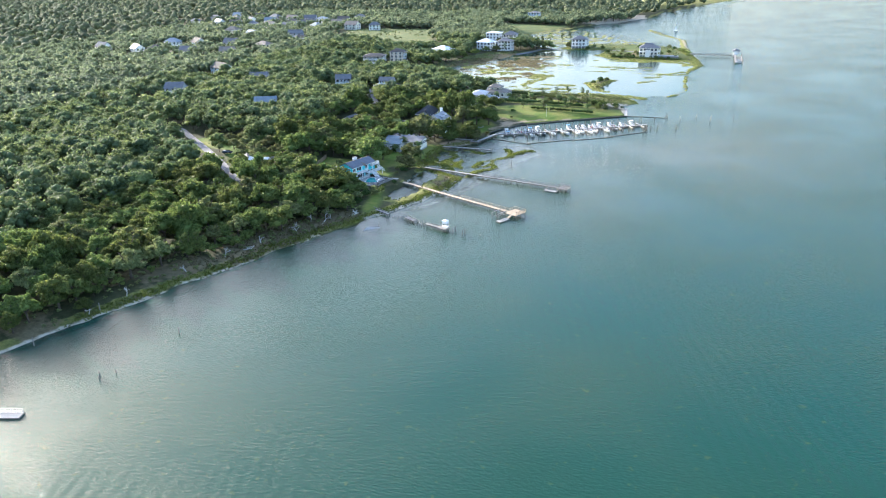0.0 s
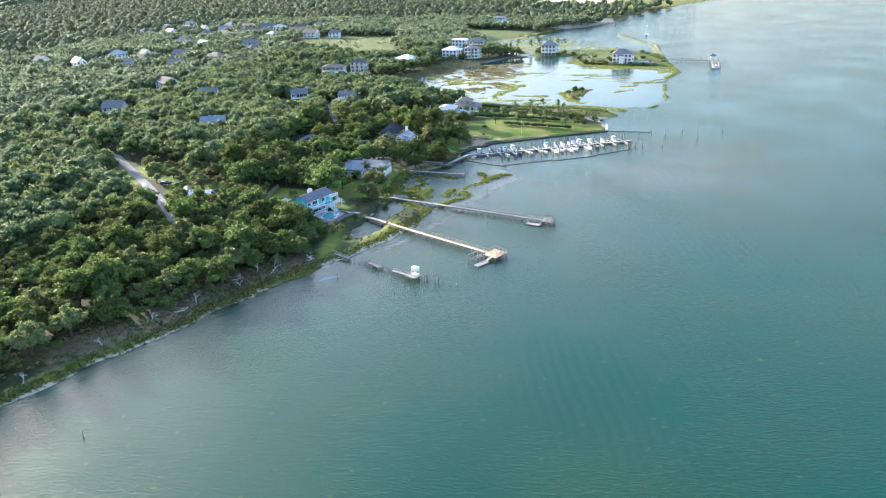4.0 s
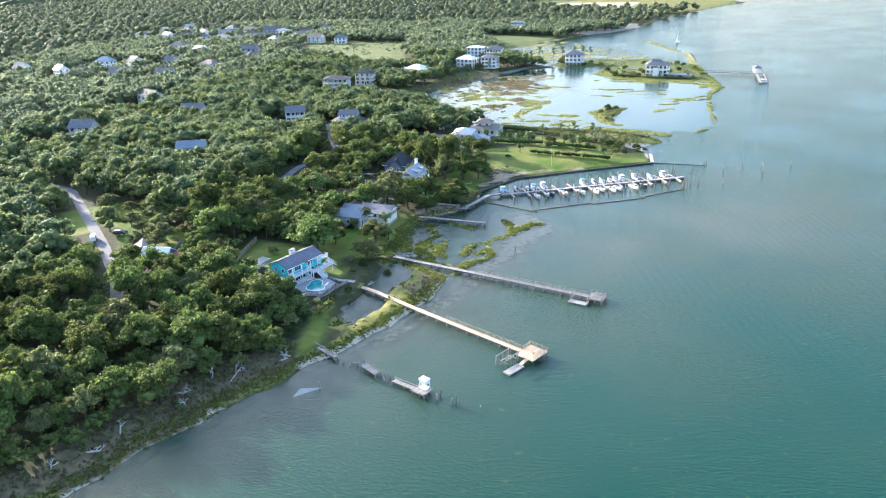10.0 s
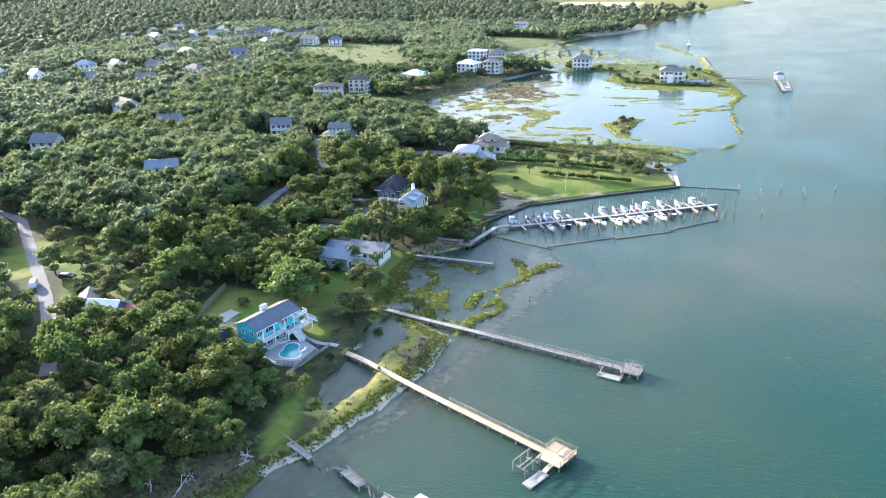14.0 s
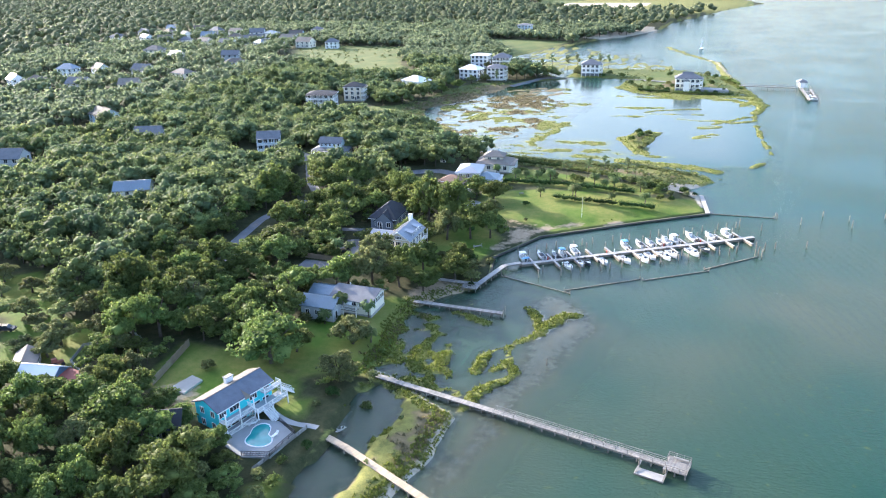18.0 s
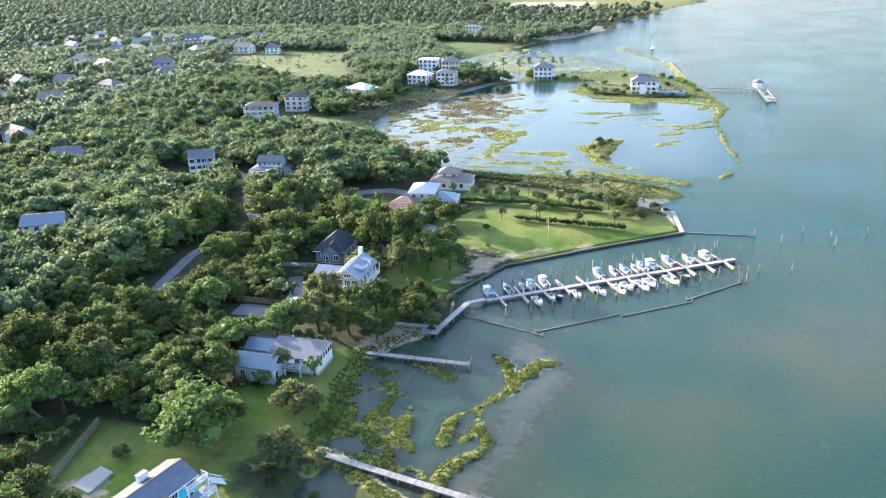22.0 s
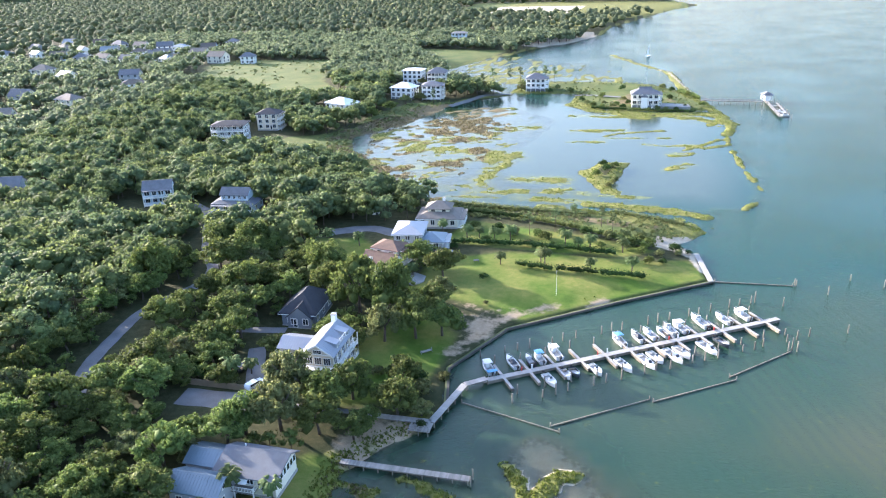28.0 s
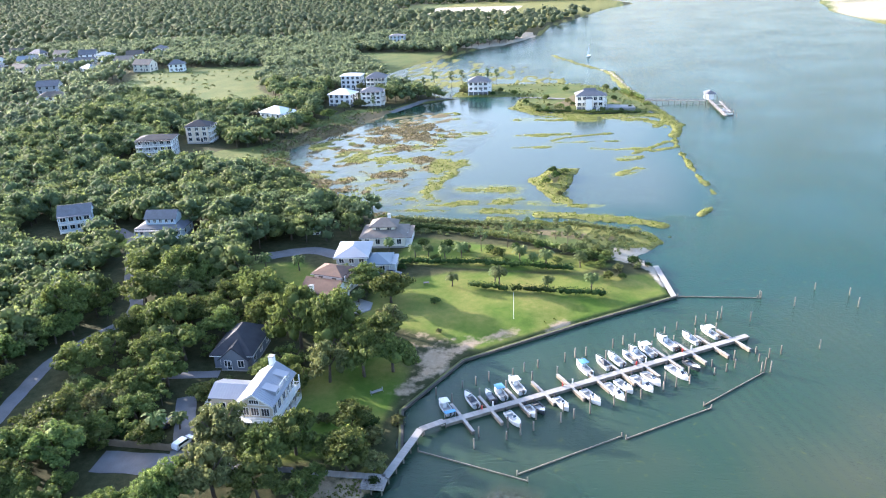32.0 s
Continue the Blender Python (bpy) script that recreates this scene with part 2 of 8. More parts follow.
# low ridges of marsh grass: points, half width, height
RIDGES = [([(18, 256), (24, 212), (20, 190)], 3.0), ([(20, 190), (19, 168), (22, 118)], 1.5), ([(22, 118), (26, 88), (16, 69)], 1.3), ([(12, 278), (4, 328), (-5, 402), (-26, 440), (-52, 501)], 3.4),
          ([(-66, 262), (-46, 244), (-18, 239), (10, 243), (22, 236)], 5.0), ([(-12, 196), (-34, 187), (-40, 180)], 1.6), ([(19, 168), (8, 160), (0, 163)], 2.0), ([(-44, 113), (-33, 84)], 4.0), ([(-8, 143), (0, 146), (2, 152)], 1.4),
          ([(-40, 66), (-10, 64), (2, 58)], 3.0),
          ([(-46, -144), (-45, -138), (-44, -135), (-40, -130), (-39, -127), (-42, -122), (-43, -116), (-42, -112), (-39, -109), (-37, -102), (-34, -95), (-31, -94)], 1.15),
          ([(-43, -113), (-45, -117), (-48, -120), (-48, -129)], 1.1), ([(-44, -127), (-42, -125), (-44, -121)], 0.6), ([(-44, -94), (-41, -98), (-39, -103)], 1.1),
          ([(-58, -118), (-57, -122), (-57, -130), (-54, -132)], 1.6), ([(-63, -117), (-64, -125), (-62, -131)], 1.9), ([(-62, -137), (-55, -137), (-49, -139)], 1.2),
          ([(-58, -104), (-52, -105)], 0.9), ([(-34, 187), (-12, 197)], 1.2), ([(-2, 155), (15, 178)], 1.8), ([(8, 225), (21, 218)], 1.2), ([(4, 161), (19, 168)], 1.6)]
# floating weed just under the surface of the lagoon: points, half width
FILMS = [([(-126, 106), (-108, 122), (-88, 132)], 9.0), ([(-132, 150), (-120, 168), (-100, 160)], 8.0), ([(-100, 66), (-60, 72), (-16, 67)], 1.8), ([(-88, 88), (-84, 112), (-80, 140)], 5.0), ([(-78, 76), (-52, 84)], 6.0), ([(-22, 165), (-8, 163), (2, 167)], 3.0), ([(-50, 236), (10, 232)], 4.0), ([(-58, 165), (-40, 168)], 2.5), ([(-40, 176), (-8, 180)], 2.0),
         ([(-130, 138), (-100, 141), (-85, 132)], 12.0), ([(-89, 125), (-88, 84)], 6.0), ([(-90, 74), (-52, 80), (-20, 78)], 3.0), ([(-10, 120), (-1, 130)], 4.0), ([(0, 150), (-8, 146)], 4.0), ([(-72, 96), (-54, 96)], 8.0),
         ([(-58, 190), (-34, 194)], 5.0), ([(-92, 187), (-78, 197)], 6.0), ([(-120, 112), (-104, 116)], 8.0), ([(-30, 67), (-90, 70)], 2.2), ([(-60, 230), (-20, 228)], 6.0), ([(-120, 200), (-100, 170)], 10.0)]
SHALLOWS = [[(-48, -143), (-39, -130), (-41, -112), (-44, -88), (-41, -83), (-36, -84), (-29, -91), (-25, -102), (-29, -115), (-32, -129), (-37, -145)],
            [(-47, -178), (-43, -160), (-42, -145), (-36, -148), (-40, -166), (-46, -186), (-58, -206), (-60, -214)]]
MARSH = [[(-74, -134), (-58, -140), (-53, -140), (-56, -124), (-60, -112), (-64, -104), (-76, -104)],
         [(-71, -142), (-66, -190), (-56, -190), (-45, -160), (-45, -146)],
         [(-66, -103), (-56, -104), (-57, -96), (-66, -92)],
         [(-150, 116), (-106, 62), (-40, 58), (-10, 60), (-30, 75), (-75, 90), (-85, 120), (-75, 170), (-70, 215), (-100, 250), (-140, 246), (-172, 190)],
         [(-72, 268), (-50, 242), (-10, 238), (22, 250), (30, 215), (12, 205), (-20, 230), (-60, 235)],
         [(-60, 68), (0, 62), (6, 40), (-6, 36), (-40, 54), (-106, 60)],
         [(-180, 395), (-125, 310), (-60, 350), (-30, 350), (-50, 420), (-120, 470), (-150, 505)],
         [(-290, 860), (-240, 1220), (40, 1220), (20, 1010), (-50, 870), (-100, 700), (-160, 700), (-200, 800)]]
LAWNS = [[(-84, -26), (-84, -2), (-60, 8), (-20, 10), (-6, 14), (-2, 2), (-25, -16), (-50, -36), (-62, -30)],
         [(-84, 12), (-80, 36), (-40, 28), (-16, 18), (-26, 11)],
         [(-116, -160), (-119, -142), (-108, -140), (-84, -146), (-80, -154), (-100, -163)],
         [(-100, -125), (-86, -114), (-82, -100), (-73, -100), (-70, -122), (-72, -138), (-84, -146), (-98, -140)],
         [(-68, -201), (-74, -182), (-70, -178), (-64, -196), (-65, -205)],
         [(-83, -160), (-76, -160), (-77, -153), (-83, -153)],
         [(-210, -140), (-190, -118), (-160, -140), (-142, -140), (-138, -162), (-152, -168), (-172, -146)],
         [(-186, 18), (-186, 30), (-150, 24), (-154, 14)], [(-90, -60), (-84, -84), (-68, -78), (-64, -46), (-78, -36)],
         [(-206, -150), (-195, -136), (-178, -152), (-186, -160)], [(-100, -14), (-116, -8), (-128, 8), (-112, 12), (-100, 2)]]
MEADOWS = [ISLAND, [(-310, 960), (-330, 1180), (40, 1180), (40, 1040), (-50, 930), (-150, 880)], [(-100, 40), (-98, 62), (-20, 58), (0, 50), (-4, 36), (-14, 22), (-60, 44)], [(-390, 320), (-400, 430), (-300, 440), (-262, 330), (-215, 262), (-250, 245), (-310, 290)],
           [(-180, 400), (-260, 520), (-150, 520)], EAST_BANK,
           [(-214, 118), (-206, 150), (-192, 156), (-178, 178), (-180, 212), (-168, 250), (-134, 262), (-120, 200), (-128, 92), (-150, 99), (-184, 115)]]
BARE = [[(-70, -30), (-64, -37), (-55, -32), (-44, -22), (-40, -25), (-51, -34), (-55, -40), (-57, -46), (-63, -58), (-68, -56), (-65, -46)], [(-80, -27.5), (-66, -29), (-56, -31), (-58, -34), (-80, -30.5)], [(-66, -96), (-72, -104), (-80, -96), (-72, -84), (-62, -84)],
        [(-36, -30), (-28, -20), (-20, -14), (-34, -18)], [(-104, -46), (-112, -50), (-116, -44), (-112, -36)], [(-104, -170), (-98, -162), (-106, -154), (-112, -160)]]
SANDS = [[(-19, 26), (-15, 33), (-5, 36), (0, 29), (0, 6), (-3, 6), (-7, 18)], [(-250, 900), (-270, 1090), (-120, 1090), (-130, 930), (-165, 780)], [(-145, 560), (-140, 625), (-100, 690), (-55, 660), (-100, 560)]]
BROWNS = [[(-76, -137), (-70, -137), (-66, -104), (-76, -100)], [(-128, -320), (-112, -258), (-92, -232), (-74, -205), (-64, -205), (-74, -240), (-86, -276), (-102, -322)], [(-186, 150), (-152, 190), (-128, 205), (-100, 215), (-88, 190), (-105, 165), (-128, 142), (-154, 126)], [(-150, 120), (-125, 80), (-118, 92), (-138, 122)],
          [(-106, 60), (-89, 55), (-60, 49), (-30, 40), (-16, 38), (-16, 42), (-40, 48), (-64, 56), (-104, 66)], [(-44, 262), (-30, 300), (-8, 300), (-2, 272), (-12, 266)], [(-62, 270), (-50, 252), (-30, 250), (-40, 268)], [(-112, -258), (-78, -208), (-66, -208), (-80, -245)], [(-290, 860), (-160, 700), (-200, 900)]]
LAGOON_BANK = [(-112, 58), (-132, 84), (-156, 112), (-178, 134), (-187, 162), (-174, 194), (-168, 224), (-156, 246), (-136, 262), (-100, 240), (-90, 60)]
BROWNS.append(LAGOON_BANK)


def inside(px, py, poly):
    c = np.zeros(px.shape, bool)
    for (x0, y0), (x1, y1) in zip(poly, poly[1:] + poly[:1]):
        if y0 == y1:
            continue
        c ^= ((y0 > py) != (y1 > py)) & (px < (x1 - x0) * (py - y0) / (y1 - y0) + x0)
    return c


def line_distance(px, py, pts, closed=False):
    d = np.full(px.shape, 1e9)
    for (x0, y0), (x1, y1) in zip(pts, pts[1:] + (pts[:1] if closed else [])):
        dx, dy = x1 - x0, y1 - y0
        u = np.clip(((px - x0) * dx + (py - y0) * dy) / (dx * dx + dy * dy + 1e-9), 0, 1)
        d = np.minimum(d, np.hypot(px - x0 - u * dx, py - y0 - u * dy))
    return d


def signed(px, py, poly):
    d = line_distance(px, py, poly, True)
    return np.where(inside(px, py, poly), d, -d)


def lattice(px, py, scale, seed):
    """Smooth value noise, 0 to 1."""
    table = np.random.default_rng(seed).random((256, 256))
    x, y = px / scale + 500, py / scale + 500
    i, j = np.floor(x).astype(int), np.floor(y).astype(int)
    u, v = x - i, y - j
    u, v = u * u * (3 - 2 * u), v * v * (3 - 2 * v)
    i, j, i1, j1 = i % 256, j % 256, (i + 1) % 256, (j + 1) % 256
    return (table[i, j] * (1 - u) + table[i1, j] * u) * (1 - v) + (table[i, j1] * (1 - u) + table[i1, j1] * u) * v


def fractal(px, py, scale, seed):
    return (lattice(px, py, scale, seed) * 0.55 + lattice(px, py, scale * 0.45, seed + 1) * 0.3 + lattice(px, py, scale * 0.2, seed + 2) * 0.15)


def spread(lo, hi, step, far_lo, far_hi, growth=1.13):
    a = list(np.arange(lo, hi, step))
    s, v = step, a[-1]
    while v < far_hi:
        s *= growth
        v += s
        a.append(v)
    s, v, b = step, a[0], []
    while v > far_lo:
        s *= growth
        v -= s
        b.append(v)
    return np.array(b[::-1] + a)


GX = spread(-190, 40, 1.5, -4400, 4400, 1.07)
GY = spread(-330, 270, 1.7, -1400, 4500, 1.06)
X, Y = np.meshgrid(GX, GY, indexing="ij")
wob = (fractal(X, Y, 9, 3) - 0.5) * 5
bulk_d = line_distance(X, Y, BULKHEAD)
hard = np.clip(1 - (bulk_d - 3) / 5, 0, 1)
sd_main = signed(X, Y, MAINLAND) + wob * (1 - hard) * 0.8
sd_other = np.maximum.reduce([signed(X, Y, q) + wob * 0.7 for q in (ISLAND, ISLET, EAST_BANK)])
sd_land = np.maximum(sd_main, sd_other)
pond = signed(X, Y, POND) + wob * 0.5
soft_land = 1.9 * (1 - np.exp(-np.maximum(sd_main, 0) / 9)) + 1.1 * np.clip((sd_main - 25) / 90, 0, 1)
soft_land = np.maximum(soft_land, 1.3 * (1 - np.exp(-np.maximum(sd_other, 0) / 8)))
hard_land = np.clip(sd_main * 2.4 - 1.6, -1.6, 0.58)
deep = -0.35 - 0.055 * np.clip(-sd_land, 0, 60) - 0.02 * np.clip(-sd_land - 60, 0, 60)
soft = np.where(sd_land > 0, soft_land, np.maximum(sd_land * 0.28, deep - 0.5))
Z = soft * (1 - hard) + np.where(sd_main > -6, np.maximum(hard_land, soft * (sd_main < -0.8) - 9 * (sd_main >= -0.8)), soft) * hard
Z = np.where(hard > 0.99, hard_land, Z)
for q in SHALLOWS:
    s = signed(X, Y, q) + wob
    Z = np.where(sd_land < 0, np.maximum(Z, np.clip(-0.24 + s * 0.05, -3, -0.07)), Z)
lagoon = signed(X, Y, [(-150, 116), (-106, 63), (-30, 62), (18, 70), (24, 120), (18, 170), (22, 215), (10, 250), (-60, 255), (-108, 292), (-143, 246), (-160, 180)])
Z = np.where((lagoon > 0) & (sd_land < 0), np.maximum(Z, -0.75), Z)
marsh = np.full(X.shape, -99.0)
for q in MARSH:
    marsh = np.maximum(marsh, signed(X, Y, q))
tuft = fractal(X, Y, 8, 11) * 0.7 + lattice(X, Y, 2.6, 19) * 0.3
west = np.clip((-60 - X) / 70, 0, 1) * (Y > 40) + 0.55 * (Y < 0)
patch = np.clip((tuft - 0.59 + 0.085 * west) * 3.2, -0.5, 0.22)
film = np.zeros(X.shape)
for pts, half in FILMS:
    film = np.maximum(film, np.clip((half + wob * (0.4 + 0.15 * half) - line_distance(X, Y, pts)) / half, 0, 1))
film = np.clip(film * 1.6, 0, 1) * np.clip(0.25 + 1.5 * fractal(X, Y, 9, 36), 0, 1) * (lagoon > -4)
film = np.maximum(film, np.clip(marsh / 10, 0, 1) * (lagoon > -8) * np.clip((tuft - 0.42) * 3.4, 0, 0.7) * (Y < 245))
reeds = np.zeros(X.shape)
for q in ([(-186, 150), (-152, 190), (-128, 225), (-100, 215), (-88, 190), (-105, 160), (-128, 142), (-154, 126)], [(-150, 120), (-125, 80), (-118, 92), (-138, 122)], [(-150, 220), (-120, 250), (-96, 262), (-80, 258), (-110, 235)]):
    reeds = np.maximum(reeds, signed(X, Y, q) > 0)
patch = np.where((lagoon > 2) & (reeds < 0.5) & (X < 12), np.minimum(patch, -0.12), np.where(reeds > 0.5, np.clip((lattice(X, Y, 3.4, 23) * 0.6 + tuft * 0.4 - 0.5) * 3, -0.4, 0.3), patch))
Z = np.where((marsh > 0) & (sd_land < 3), np.where(sd_land < 0, np.maximum(Z, patch), np.maximum(np.minimum(Z, 0.5), 0.1 + patch * 0.4)), Z)
Z = np.where(pond > 0, np.minimum(Z, np.maximum(-0.5, -pond * 0.15) + (tuft > 0.62) * 0.35), Z)
ridge = np.full(X.shape, -99.0)
for pts, half in RIDGES:
    ridge = np.maximum(ridge, half + wob * (0.28 + 0.22 * half) - line_distance(X, Y, pts))
ridge = np.where((X > 13) & (Y > 60) & (Y < 200), ridge + 0.5 - 1.9 * lattice(X, Y, 5, 97), ridge)
Z = np.where(ridge > -3, np.maximum(Z, np.clip(ridge * 0.35, -1.0, np.where((lagoon > 4) & (X < 14), 0.12, 0.45))), Z)
emergent = (film > 0.34 + 0.75 * lattice(X, Y, 3.0, 73) * (0.45 + lattice(X, Y, 11, 74))) & (lagoon > -6) & (sd_land < 0)
Z = np.where(emergent, np.maximum(Z, 0.03 + 0.05 * lattice(X, Y, 2.4, 75)), Z)
Z += np.where(Z > 0.8, (fractal(X, Y, 25, 21) - 0.5) * 0.5 * (1 - hard), 0)


def sample(field, x, y):
    i = np.clip(np.searchsorted(GX, x) - 1, 0, len(GX) - 2)
    j = np.clip(np.searchsorted(GY, y) - 1, 0, len(GY) - 2)
    u, v = np.clip((x - GX[i]) / (GX[i + 1] - GX[i]), 0, 1), np.clip((y - GY[j]) / (GY[j + 1] - GY[j]), 0, 1)
    return (field[i, j] * (1 - u) + field[i + 1, j] * u) * (1 - v) + (field[i, j + 1] * (1 - u) + field[i + 1, j + 1] * u) * v


def gz(x, y):
    return float(sample(Z, np.float64(x), np.float64(y)))


def cover(polys, edge=2.0):
    s = np.full(X.shape, -99.0)
    for q in polys:
        s = np.maximum(s, signed(X, Y, q))
    return np.clip(0.5 + (s + wob * 0.6) / edge, 0, 1)


lawn, meadow, bare = cover(LAWNS), cover(MEADOWS, 6), cover(BARE, 5)
bare *= np.clip(0.05 + 1.25 * fractal(X, Y, 5, 51), 0, 1)
beach = np.clip(1.15 - np.abs(sd_main - 0.2) / np.where((Y > -232) & (Y < -150), 3.0, 1.9), 0, 1) * (Y < -135) * (1 - hard) * (pond < -2)
sand = np.maximum(cover(SANDS), beach * np.clip(0.35 + 0.65 * ((Y < -288) | (Y > -208)) + (fractal(X, Y, 12, 41) - 0.5) * 1.6, 0, 1))
shoal = np.zeros(X.shape)
for q in SHALLOWS:
    shoal = np.maximum(shoal, np.clip(0.25 + (signed(X, Y, q) + wob) / 7, 0, 1))
shoal *= (sd_land < 0.5) * np.clip(0.72 + 0.5 * fractal(X, Y, 9, 58), 0, 1)
sand = np.maximum(sand, (Z < -0.04) * shoal)
sand = np.maximum(sand, np.clip(1 - line_distance(X, Y, [(-26, 440), (-5, 402), (10, 300)]) / 2.6, 0, 1) * (X > -14) * 0.8)
brown = cover(BROWNS, 6) * np.clip((fractal(X, Y, 16, 31) - 0.3) * 4, 0, 1)
spit = [[(-66, -190), (-58, -188), (-46, -158), (-46, -146), (-57, -145), (-58, -165)]]
brown = np.maximum(brown, cover(spit, 4) * np.clip((fractal(X, Y, 5, 33) - 0.38) * 5, 0, 0.9))
marsh_green = np.clip(np.maximum.reduce([np.clip(marsh / 3 + 0.5, 0, 1), np.clip(ridge / 1.0 + 0.5, 0, 1), emergent * 0.9, np.clip(1 - np.abs(sd_land - 3) / 5, 0, 1) * (Z < 0.9)]), 0, 1) * (Z > -0.06) * (1 - hard)
sand = np.maximum(sand, np.clip(signed(X, Y, EAST_BANK) / 10, 0, 0.75) * (fractal(X, Y, 60, 87) + 0.3))


def sheet(name, z, colours, material, step=1):
    cut = (slice(None, None, step), slice(None, None, step))
    nx, ny = X[cut].shape
    co = np.stack([X[cut], Y[cut], z[cut]], -1).reshape(-1, 3)
    a = (np.arange(nx - 1)[:, None] * ny + np.arange(ny - 1)[None, :]).ravel()
    quads = np.stack([a, a + ny, a + ny + 1, a + 1], -1)
    me = bpy.data.meshes.new(name)
    me.from_pydata(co, [], quads)
    for key, chans in colours.items():
        at = me.color_attributes.new(key, "FLOAT_COLOR", "POINT")
        at.data.foreach_set("color", np.stack([*[q[cut] for q in chans], np.ones((nx, ny))], -1).astype(np.float32).ravel())
    me.polygons.foreach_set("use_smooth", np.ones(len(quads), bool))
    me.materials.append(material)
    me.update()
    return new(name, me)


def ground_material():
    m, n, l, p = nodes("ground")
    a, b = n.new("ShaderNodeVertexColor"), n.new("ShaderNodeVertexColor")
    a.layer_name, b.layer_name = "cover_a", "cover_b"
    sa, sb = n.new("ShaderNodeSeparateColor"), n.new("ShaderNodeSeparateColor")
    l.new(a.outputs["Color"], sa.inputs[0])
    l.new(b.outputs["Color"], sb.inputs[0])
    coarse, fine, grain = noise_node(n, l, 0.06, 5), noise_node(n, l, 0.55, 5), noise_node(n, l, 3.5, 4)
    both = math_node(n, l, "ADD", math_node(n, l, "MULTIPLY", fine, 0.6), math_node(n, l, "MULTIPLY", grain, 0.4))

    def edged(src):
        return ramp(n, l, math_node(n, l, "ADD", src, math_node(n, l, "MULTIPLY", math_node(n, l, "SUBTRACT", fine, 0.5), 0.9)), 0.35, 0.65)

    tone = ramp(n, l, both, 0.35, 0.65)
    col = mix(n, l, tone, (0.025, 0.034, 0.012), (0.065, 0.062, 0.028))
    col = mix(n, l, edged(sb.outputs[2]), col, mix(n, l, ramp(n, l, coarse, 0.35, 0.65), mix(n, l, tone, (0.048, 0.080, 0.022), (0.085, 0.115, 0.030)), mix(n, l, tone, (0.085, 0.105, 0.032), (0.140, 0.145, 0.048))))
    col = mix(n, l, edged(sa.outputs[1]), col, mix(n, l, ramp(n, l, both, 0.36, 0.64), (0.075, 0.085, 0.024), (0.210, 0.205, 0.058)))
    col = mix(n, l, edged(sb.outputs[0]), col, mix(n, l, tone, (0.085, 0.072, 0.036), (0.18, 0.145, 0.08)))
    col = mix(n, l, sa.outputs[0], col, mix(n, l, ramp(n, l, coarse, 0.38, 0.62), mix(n, l, tone, (0.058, 0.105, 0.013), (0.090, 0.142, 0.018)), mix(n, l, tone, (0.125, 0.150, 0.026), (0.200, 0.185, 0.055))))
    col = mix(n, l, edged(sb.outputs[1]), col, mix(n, l, tone, (0.25, 0.19, 0.12), (0.36, 0.28, 0.19)))
    col = mix(n, l, edged(sa.outputs[2]), col, mix(n, l, tone, (0.32, 0.27, 0.19), (0.47, 0.41, 0.32)))
    l.new(col, p.inputs["Base Color"])
    p.inputs["Roughness"].default_value = 0.95
    p.inputs["Specular IOR Level"].default_value = 0.15
    bumped(n, l, p, both, 0.6, 0.25)
    return m


ground = sheet("ground", Z, {"cover_a": (lawn, marsh_green, sand), "cover_b": (brown, bare, meadow)}, ground_material())
tagged(ground, "low coastal land with lawns, bare sand and leaf litter", "ground", kind="structure")


